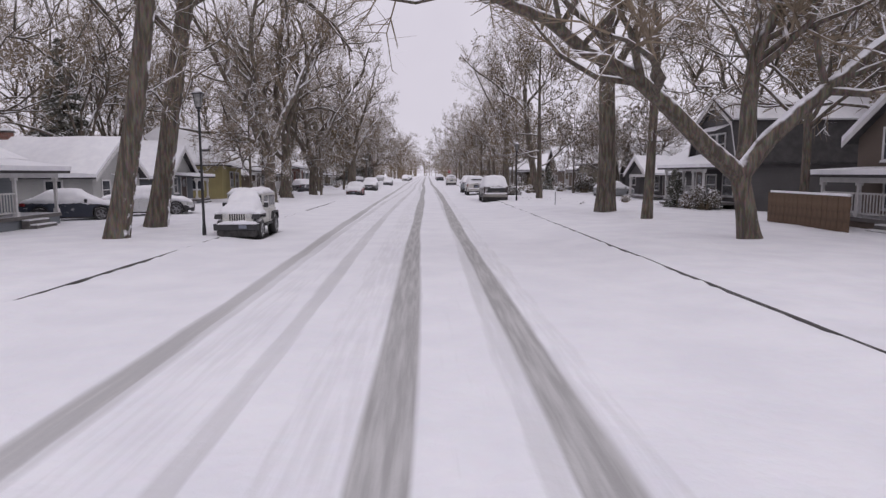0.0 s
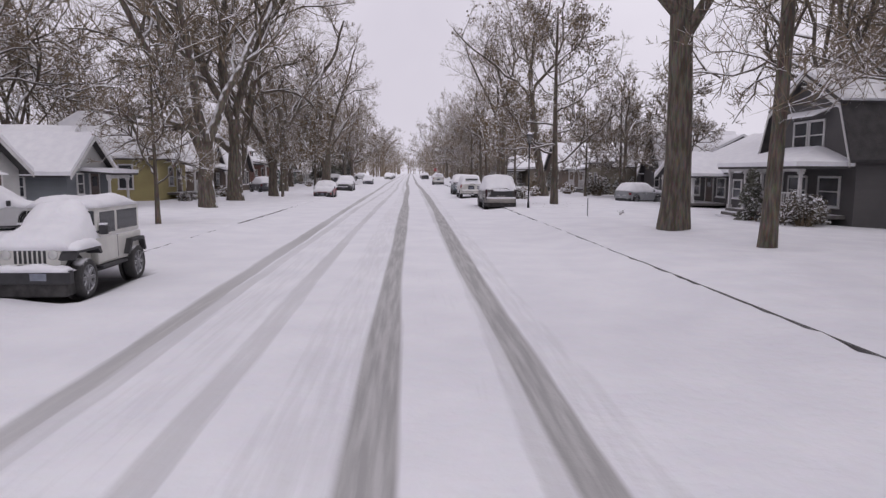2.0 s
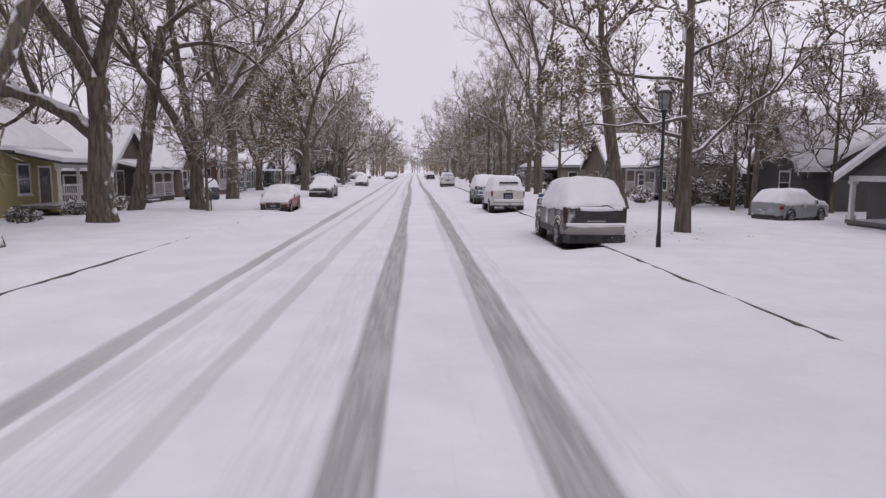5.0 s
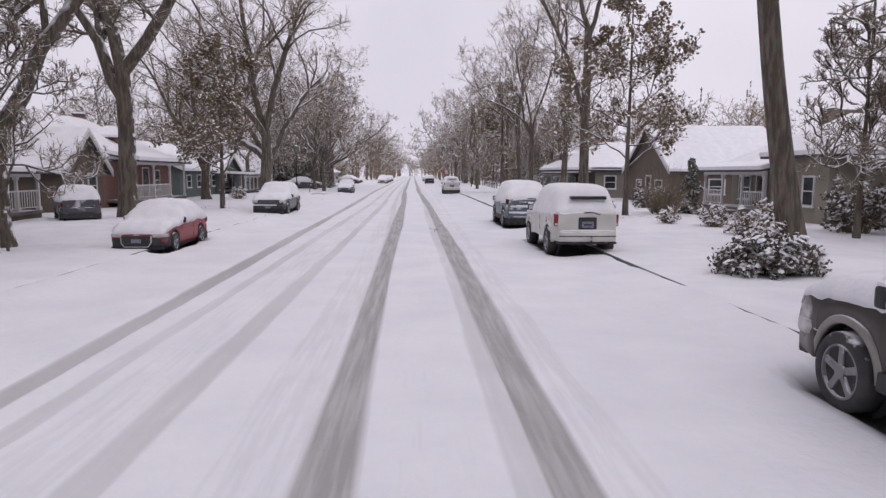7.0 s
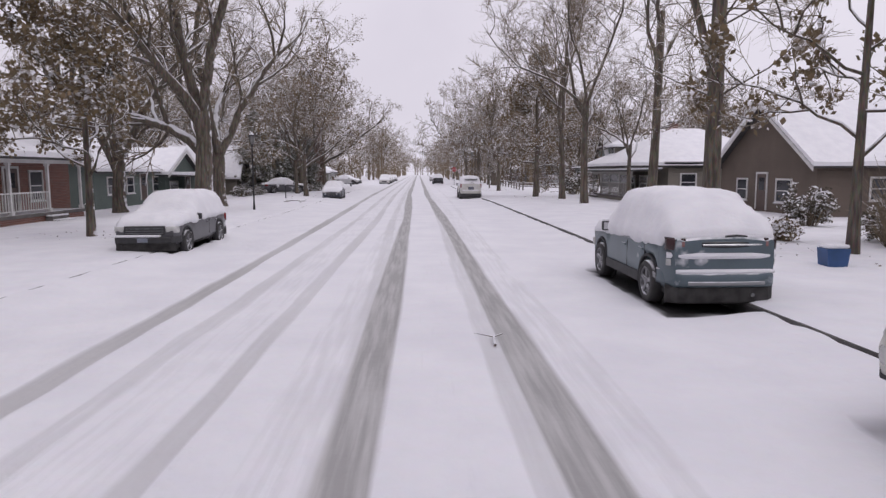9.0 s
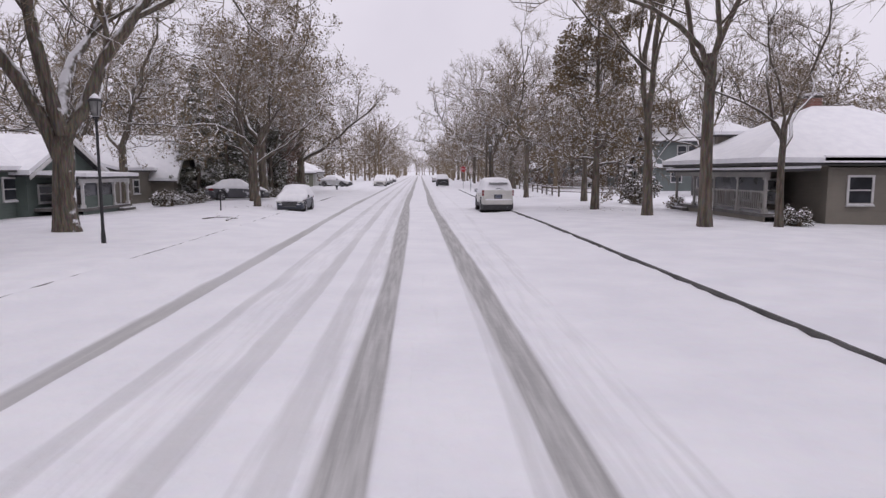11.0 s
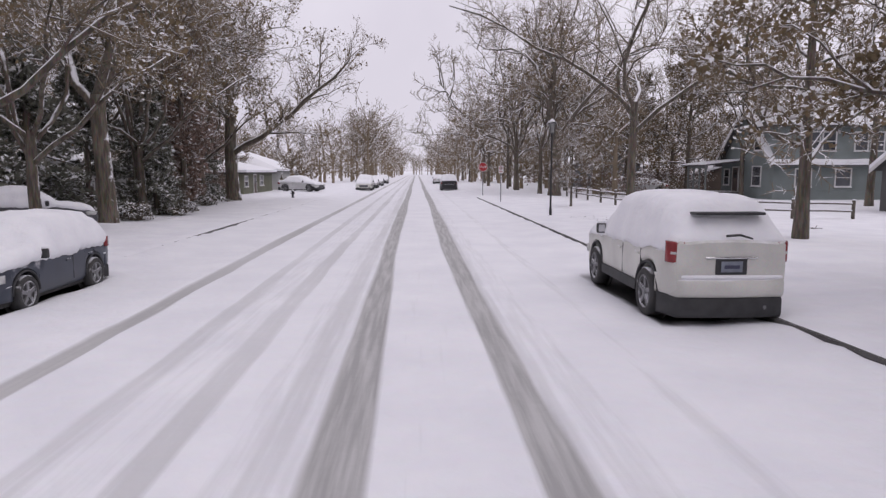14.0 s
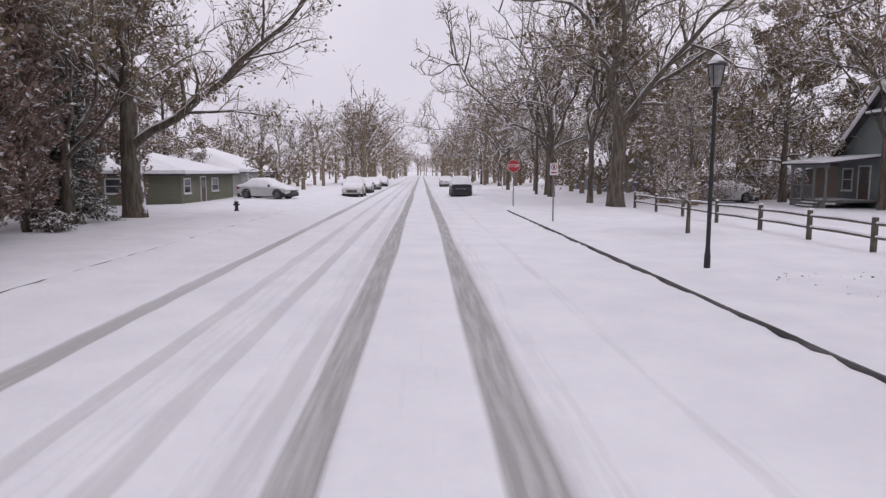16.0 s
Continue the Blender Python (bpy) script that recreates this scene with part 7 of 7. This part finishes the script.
    h.door(88.0, 0.0, h=1.8)
    h = House(1, 15.4, 96.4, 105.4, 9, 2.3, "grey-beige bungalow with a wide screened porch", GREIGE)
    h.body("hip", 2.7, d0=0.5)
    h.body("hip", 4.6, d0=-2.1, d1=8.8, eave=2.4, base=2.15)
    h.porch(96.4, 105.4, 2.0, 0.35, 1.75, 2.0, 5, True, "shed", steps_at=104.2, snow=0.10, trim=GREIGE_TRIM)
    h.door(104.2, 0.35, h=1.4, d=0.0)
    h.window(102.0, 0.7, 1.5, 0.9)
    h.window(99.5, 0.7, 1.4, 0.9)
    part("porch_screen", boxed(h.u(102.8), h.u(96.6), -1.9, -1.88, 1.22, 1.74), PANE, h.ob)
    for d in (1.8, 4.6):
        h.window(0, 0.75, 0.9, 1.0, "near", deep=d)
    h.dormer(103.7, -0.9, 2.9, w=1.5, h=0.9)
    h.chimney(101.2, 2.6, 3.6, 5.3)
    h = House(1, 24.2, 123.6, 128.8, 8, 2.2, "dark grey garage with a snowy gable roof", DARK_SIDING, name="garage")
    h.body("front", 3.8)
    h.window(127.2, 0.8, 0.8, 0.9)
    h.door(125.0, 0.0, w=0.9, h=1.8, mat=DOOR_MAT)
    h = House(1, 26.0, 142.4, 150.6, 9, 2.8, "tall grey-teal house with a steep gable and corner porch", TEAL_SIDING)
    h.body("front", 6.7, over=0.5)
    a, b = h.span(142.1, 147.2)
    h.body("hip", 6.1, over=0.45, snow=0.12, a=a, b=b, d0=-0.06, d1=8.6, eave=5.3, base=2.43)
    for d in (2.6, 3.8, 6.2, 7.4):
        h.window(0, 3.5, 0.9, 1.25, "near", d=b, deep=d)
    for d in (2.2, 5.2):
        h.window(0, 0.9, 1.1, 1.2, "near", deep=d)
    part("water_table", boxed(h.w + 0.004, h.w + 0.06, 0.0, 9.0, 2.28, 2.42), TEAL_TRIM, h.ob)
    h.porch(146.9, 150.5, 3.1, 0.35, 2.2, 2.75, 4, True, "shed", steps_at=148.1, snow=0.12, trim=TEAL_TRIM)
    h.door(148.1, 0.35, h=1.9)
    h.window(149.6, 0.9, 0.8, 1.2)
    h.window(144.8, 0.9, 1.2, 1.4)
    h.window(144.6, 3.6, 1.1, 1.3, d=-0.06)
    h = House(1, 28.0, 160.0, 178.0, 10, 1.6, "long low brown house far behind the fence", BROWN_SIDING)
    h.body("side", 3.0)
    h = House(1, 19.0, 142.0 + 36, 190.0, 10, 2.4, "grey house far down the street", GREY_SIDING)
    h.body("side", 4.6)


# ---- street furniture ----
def lamp_post(x, y, height=3.5, label="black post lamp with a lantern head"):
    ob = thing("street_lamp", label, "street lamp", "post lamps along the street", pose(x, y, lawn(x, y)))
    z = height - 0.62
    bm = bmesh.new()
    lathe(bm, [(0.06, -0.15), (0.06, 0.22), (0.05, 0.3), (0.042, 0.4), (0.034, z - 0.1), (0.048, z - 0.06), (0.048, z)], 14)
    part("post", bm, IRON, ob, "", True)
    bm = lathe(bmesh.new(), [(0.08, z), (0.09, z + 0.05), (0.06, z + 0.08)], 12)
    part("collar", bm, IRON, ob)
    bm = lathe(bmesh.new(), [(0.08, z + 0.06), (0.10, z + 0.10), (0.15, z + 0.42), (0.15, z + 0.44)], 8)
    part("lantern", bm, LANTERN_GLASS, ob, "dim glass lantern")
    for k in range(4):
        w = math.pi / 4 + k * math.pi / 2
        bm = bmesh.new()
        rod(bm, (0.105 * math.cos(w), 0.105 * math.sin(w), z + 0.08), (0.158 * math.cos(w), 0.158 * math.sin(w), z + 0.44), 0.012, sides=5)
        part("lantern_bar", bm, IRON, ob)
    bm = lathe(bmesh.new(), [(0.20, z + 0.44), (0.19, z + 0.47), (0.09, z + 0.56), (0.03, z + 0.62)], 12)
    part("lantern_roof", bm, IRON, ob)
    bm = lathe(bmesh.new(), [(0.15, z + 0.50), (0.11, z + 0.565), (0.05, z + 0.63), (0.01, z + 0.65)], 12)
    part("snow_cap", bm, SNOW_CAP, ob, "", True)
    return ob


def pole_sign(x, y, label, top, plate_bm, mat, name="road_sign", r=0.03):
    ob = thing(name, label, "sign", "", pose(x, y, lawn(x, y)))
    bm = bmesh.new()
    rod(bm, (0, 0, -0.2), (0, 0, top), r, sides=8)
    part("post", bm, STEEL, ob)
    p = part("plate", plate_bm, mat, ob)
    return ob, p


def octagon(r, y0, y1, z):
    bm = bmesh.new()
    prism(bm, [(r * math.cos(math.pi / 8 + k * math.pi / 4), z + r * math.sin(math.pi / 8 + k * math.pi / 4)) for k in range(8)], (y0, y1), "y")
    return bm


def lettering(body, size, x, y, z, mat, parent):
    cu = bpy.data.curves.new("lettering", "FONT")
    cu.body, cu.size, cu.extrude, cu.align_x, cu.align_y = body, size, 0.002, "CENTER", "CENTER"
    tmp = bpy.data.objects.new("lettering_curve", cu)
    scene.collection.objects.link(tmp)
    me = bpy.data.meshes.new_from_object(tmp)
    bpy.data.objects.remove(tmp)
    me.materials.clear()
    me.materials.append(mat)
    me.transform(Matrix.Translation((x, y, z)) @ Matrix.Rotation(math.pi / 2, 4, "X"))
    ob = new("lettering", me)
    ob.parent = parent
    return ob


def build_furniture():
    lamp_post(-7.0, 18.3, 4.5)
    lamp_post(5.95, 41.4, 3.85)
    lamp_post(-8.4, 89.2, 3.9)
    lamp_post(5.6, 123.0, 4.0)
    # stop sign at the corner
    ob, p = pole_sign(5.0, 145.6, "red octagonal stop sign on a steel post", 2.55, octagon(0.36, -0.05, -0.035, 2.15), SIGN_WHITE, "stop_sign")
    face = part("face", octagon(0.335, -0.06, -0.052, 2.15), SIGN_RED, p)
    lettering("STOP", 0.24, 0, -0.063, 2.15, SIGN_WHITE, p)
    ob, p = pole_sign(5.05, 135.2, "small white parking sign on a thin post", 2.2, box(bmesh.new(), -0.15, 0.15, -0.045, -0.035, 1.75, 2.2, 0.004), SIGN_WHITE)
    ring = lathe(bmesh.new(), [(0.085, 0.0), (0.11, 0.0), (0.11, 0.005), (0.085, 0.005), (0.085, 0.0)], 24, Matrix.Translation((0, -0.047, 2.05)) @ Matrix.Rotation(math.pi / 2, 4, "X"))
    part("printed_ring", ring, SIGN_RED, p)
    part("printed_field", lathe(bmesh.new(), [(0.084, 0.0), (0.084, 0.0065)], 24, Matrix.Translation((0, -0.047, 2.05)) @ Matrix.Rotation(math.pi / 2, 4, "X")), SIGN_WHITE, p)
    part("print_bar", boxed(-0.03, 0.03, -0.057, -0.0537, 1.99, 2.11), BLACK, p)
    part("print_bar", boxed(-0.10, 0.10, -0.051, -0.047, 1.82, 1.87), SIGN_RED, p)
    # utility pole
    ob = thing("utility_pole", "tall weathered wooden utility pole", "pole", "", pose(9.5, 164.0, 0.1))
    bm = bmesh.new()
    rod(bm, (0, 0, -0.3), (0, 0, 7.7), 0.13, 0.09, 10)
    part("post", bm, FENCE_WOOD, ob)
    # small marker posts on the verges
    for x, y, hgt, lab in ((-9.4, 56.3, 0.9, "thin wooden marker post"), (-10.0, 75.5, 0.95, "thick dark post by the walk"), (-9.8, 104.2, 0.95, "thin dark post by the walk"), (7.3, 35.0, 0.75, "thin driveway marker stake")):
        ob = thing("marker_post", lab, "post", "", pose(x, y, lawn(x, y)))
        bm = bmesh.new()
        rod(bm, (0, 0, -0.15), (0, 0, hgt), 0.02 if hgt < 0.8 else 0.035, 0.018 if hgt < 0.8 else 0.03, 8)
        part("post", bm, IRON if hgt != 0.9 else FENCE_WOOD, ob)
        bm = lathe(bmesh.new(), [(0.035, hgt), (0.035, hgt + 0.03), (0.015, hgt + 0.06)], 8)
        part("snow_cap", bm, SNOW_CAP, ob)
    # hydrant
    x, y = -8.9, 142.5
    ob = thing("fire_hydrant", "dark fire hydrant capped with snow", "hydrant", "", pose(x, y, lawn(x, y)))
    part("barrel", lathe(bmesh.new(), [(0.16, -0.1), (0.16, 0.06), (0.11, 0.08), (0.11, 0.5), (0.14, 0.52), (0.14, 0.56), (0.10, 0.66), (0.03, 0.72)], 14), IRON, ob, "", True)
    for s in (-1, 1):
        bm = bmesh.new()
        rod(bm, (s * 0.08, 0, 0.42), (s * 0.2, 0, 0.42), 0.06, sides=10)
        part("nozzle", bm, IRON, ob)
    part("snow_cap", lathe(bmesh.new(), [(0.12, 0.62), (0.11, 0.72), (0.04, 0.80)], 12), SNOW_CAP, ob, "", True)
    ob.scale = (0.75, 0.75, 0.75)
    # recycling bin
    x, y = 8.3, 68.0
    ob = thing("bin", "blue plastic bin half sunk in snow", "bin", "", pose(x, y, lawn(x, y)))
    BLUE = material("blue_plastic", (0.04, 0.10, 0.26), (0.03, 0.08, 0.2), 4.0, 0.5)
    bm = bmesh.new()
    prism(bm, [(-0.19, -0.05), (0.19, -0.05), (0.24, 0.36), (-0.24, 0.36)], (-0.17, 0.17), "y")
    part("tub", bm, BLUE, ob)
    part("snow_cap", box(bmesh.new(), -0.23, 0.23, -0.165, 0.165, 0.362, 0.44, 0.035), SNOW_CAP, ob)
    # solid wooden yard fence
    fence = thing("board_fence", "brown solid board fence with snow on top", "fence", "", pose(13.3, 0, 0))
    bw = 0.29
    me0 = None
    yy = 18.2
    k = 0
    while yy < 22.9:
        if me0 is None:
            b0 = part("board", box(bmesh.new(), -0.02, 0.02, -bw / 2 + 0.006, bw / 2 - 0.006, -0.1, 1.15, 0.006), BROWN_BOARD, fence)
            me0 = b0.data
            b0.location = (0, yy, 0)
        else:
            b0 = new("board", me0)
            b0.parent = fence
            b0.location = (0.004 * math.sin(k * 2.3), yy, 0.01 * math.sin(k * 1.7))
        yy += bw
        k += 1
    part("rail", boxed(0.025, 0.07, 18.1, 22.8, 0.85, 0.94), BROWN_BOARD, fence)
    part("snow_cap", box(bmesh.new(), -0.06, 0.07, 18.1, 22.8, 1.16, 1.24, 0.03), SNOW_CAP, fence)
    # split rail fence along the corner garden
    fence = thing("rail_fence", "weathered split-rail fence with snow on its rails", "fence", "", pose(0, 0, 0))
    pts = [(10.35, 119.5), (10.45, 122.4), (10.6, 125.4), (10.75, 128.2), (10.85, 131.0), (11.0, 134.4), (11.1, 137.8), (11.2, 141.2), (11.3, 144.6)]
    side = [(13.2, 122.6), (16.0, 122.8), (18.8, 123.0)]
    def post(x, y):
        z = lawn(x, y)
        p = part("post", box(bmesh.new(), x - 0.055, x + 0.055, y - 0.055, y + 0.055, z - 0.2, z + 0.82, 0.015), FENCE_WOOD, fence)
        part("snow_cap", box(bmesh.new(), x - 0.052, x + 0.052, y - 0.052, y + 0.052, z + 0.815, z + 0.87, 0.02), SNOW_CAP, p)
    def rails(a, b):
        for zz in (0.34, 0.66):
            bm = bmesh.new()
            za, zb = lawn(*a) + zz, lawn(*b) + zz
            m = ((a[0] + b[0]) / 2 + 0.01, (a[1] + b[1]) / 2, (za + zb) / 2 + 0.02)
            rod(bm, (a[0], a[1], za), m, 0.036, 0.044, 6)
            rod(bm, m, (b[0], b[1], zb), 0.044, 0.036, 6)
            r = part("rail", bm, FENCE_WOOD, fence)
            bm = bmesh.new()
            rod(bm, (a[0], a[1], za + 0.036), (m[0], m[1], m[2] + 0.042), 0.026, 0.03, 6)
            rod(bm, (m[0], m[1], m[2] + 0.042), (b[0], b[1], zb + 0.036), 0.03, 0.026, 6)
            part("rail_snow", bm, SNOW_CAP, r)
    for p in pts + side:
        post(*p)
    for a, b in zip(pts, pts[1:]):
        rails(a, b)
    for a, b in zip([pts[1]] + side, side):
        rails(a, b)
    # dead wood on the snow
    def dead_branch(x, y, rz, size, seed, label):
        rg = random.Random(seed)
        ob = thing("fallen_branch", label, "branch", "", pose(x, y, lawn(x, y), 0, 0, rz))
        bm = bmesh.new()
        rod(bm, (-0.6 * size, 0, 0.03), (0.1 * size, 0.05, 0.07), 0.035, 0.028, 6)
        rod(bm, (0.1 * size, 0.05, 0.07), (0.7 * size, -0.03, 0.05), 0.028, 0.012, 6)
        part("stem", bm, BARK, ob)
        for k in range(7):
            u = rg.uniform(-0.4, 0.6) * size
            bm = bmesh.new()
            rod(bm, (u, 0, 0.05), (u + rg.uniform(0.05, 0.3) * size, rg.uniform(-0.4, 0.4) * size, rg.uniform(0.03, 0.22)), 0.014, 0.005, 5)
            part("twig", bm, BARK, ob)
    dead_branch(12.9, 116.6, 15, 0.8, 1, "broken branch lying on the snowy lawn")
    dead_branch(-8.3, 98.4, 30, 0.8, 2, "heap of fallen twigs on the snowy verge")
    dead_branch(-7.5, 97.9, 80, 0.7, 3, "fallen twig on the snowy verge")
    dead_branch(9.1, 36.0, 60, 0.6, 4, "small twig sticking out of the snow")
    # a few loose boards against the rail fence
    ob = thing("board_stack", "loose snowy boards leaning at the fence", "boards", "", pose(10.15, 120.9, lawn(10.15, 120.9), 0, 0, 80))
    for k in range(5):
        part("board", box(bmesh.new(), -0.75, 0.75, -0.02 + k * 0.16, 0.09 + k * 0.16, 0.03 + k * 0.075, 0.06 + k * 0.075, 0.008), FENCE_WOOD, ob)
    # brown leaves blown on to the snow
    rg = random.Random(8)
    lv, lf_ = [], []
    for cx, cy, rad, n in ((8.7, 103.7, 2.2, 40), (7.8, 120.8, 1.8, 60), (8.0, 44.4, 2.2, 30), (9.7, 69.5, 2.0, 30), (-9.9, 75.4, 2.0, 30), (-9.0, 108.1, 1.8, 30)):
        for k in range(n):
            w, r = rg.uniform(0, 6.28), rad * math.sqrt(rg.random())
            x, y = cx + r * math.cos(w), cy + r * math.sin(w)
            q = Vector((x, y, lawn(x, y) + 0.012))
            a = Vector((rg.uniform(-1, 1), rg.uniform(-1, 1), rg.uniform(-0.2, 0.5))) * 0.04
            b = Vector((-a.y, a.x, 0.01)) * 0.7
            i = len(lv)
            lv.extend((q - a, q + b, q + a, q - b))
            lf_.append((i, i + 1, i + 2, i + 3))
    FALLEN = material("fallen_leaf", (0.13, 0.085, 0.05), (0.07, 0.05, 0.035), 3.0, 0.9)
    tagged(mesh_part("fallen_leaves", lv, lf_, FALLEN), "brown leaves scattered on the snow under trees", "leaves", kind="stuff")
    # twig fallen on the road
    ob = thing("fallen_twig", "small broken twig lying on the snowy road", "twig", "", pose(0.95, 62.8, 0.0, 0, 0, 75))
    bm = bmesh.new()
    rod(bm, (-0.25, 0, 0.01), (0.05, 0.06, 0.03), 0.018, 0.012, 6)
    rod(bm, (0.05, 0.06, 0.03), (0.28, -0.02, 0.02), 0.012, 0.006, 6)
    rod(bm, (0.05, 0.06, 0.03), (0.10, 0.3, 0.05), 0.010, 0.004, 6)
    part("stem", bm, BARK, ob)


BROWN_BOARD = material("brown_board", (0.20, 0.13, 0.08), (0.13, 0.085, 0.055), 4.0, 0.85, bump=0.3, bump_scale=30, grain=0.4)
build_houses()
build_furniture()

# ---- bushes and hedges ----
h_0 = stand(bush(65, 4.2, 1.4, 2.9, "tall hedge of rust-brown winter leaves", RUST_LEAF, 7000, 160), 17.0, 152.0)
again(h_0, 25.0, 158.0, 25, 1.3)
again(h_0, 31.0, 168.0, 10, 1.5)
again(h_0, 20.5, 190.0, 5, 1.5)
stand(bush(61, 1.05, 0.85, 0.8, "wide leafy bush weighed down by snow", SHRUB, 5200, 190), 6.85, 52.4)
b_a = stand(bush(62, 0.55, 0.5, 0.7, "low snowy garden shrub", LEAF, 500, 60), 9.6, 72.1)
b_b = stand(bush(63, 0.95, 0.8, 0.95, "clipped hedge bush with snow on top", SHRUB, 3000, 90), -14.3, 109.0)
b_c = stand(bush(64, 0.9, 0.75, 1.4, "tall shrub with snow-covered leaves", SHRUB, 3000, 90), 14.3, 31.2)
stand(conifer(55, 2.0, 0.6, NEEDLE, 4000, False, "small snow-dusted conifer by the porch steps"), 13.9, 34.2)
stand(bush(66, 1.5, 1.3, 2.7, "bare fan-shaped shrub lined with snow", None, 0, 320), 12.0, 70.8)
BUSHES_RIGHT = [
    (b_a, 9.2, 56.8, 20, 1.1), (b_a, 10.4, 60.0, 80, 1.3), (b_a, 11.0, 63.5, 150, 1.2), (b_a, 9.7, 64.5, 200, 0.9), (b_a, 14.4, 33.2, 90, 1.3),
    (b_a, 14.2, 43.8, 30, 0.6), (b_a, 12.6, 39.2, 0, 0.7), (b_c, 15.6, 62.6, 20, 1.5),
    (b_c, 18.2, 63.2, 100, 1.4), (b_a, 13.6, 64.6, 40, 1.5), (b_c, 13.8, 78.0, 30, 1.2), (b_c, 12.5, 72.0, 80, 1.0), (b_a, 13.4, 105.0, 60, 1.1),
    (b_b, 13.6, 94.5, 20, 0.8), (b_c, 13.1, 110.0, 70, 1.6),
]
BUSHES_LEFT = [
    (b_b, -14.2, 110.6, 40, 0.85), (b_b, -14.1, 112.2, 100, 0.8), (b_b, -13.9, 113.6, 10, 0.7), (b_b, -14.3, 50.2, 10, 0.7), (b_b, -14.2, 54.0, 60, 0.8),
    (b_a, -14.0, 57.0, 60, 1.2), (b_b, -10.6, 124.5, 10, 1.0), (b_b, -10.9, 121.2, 80, 0.85), (b_b, -11.5, 131.5, 130, 0.8), 
    (b_a, -12.5, 88.5, 0, 1.3),
]
for src, x, y, rz, s in BUSHES_RIGHT + BUSHES_LEFT:
    again(src, x, y, rz, s)
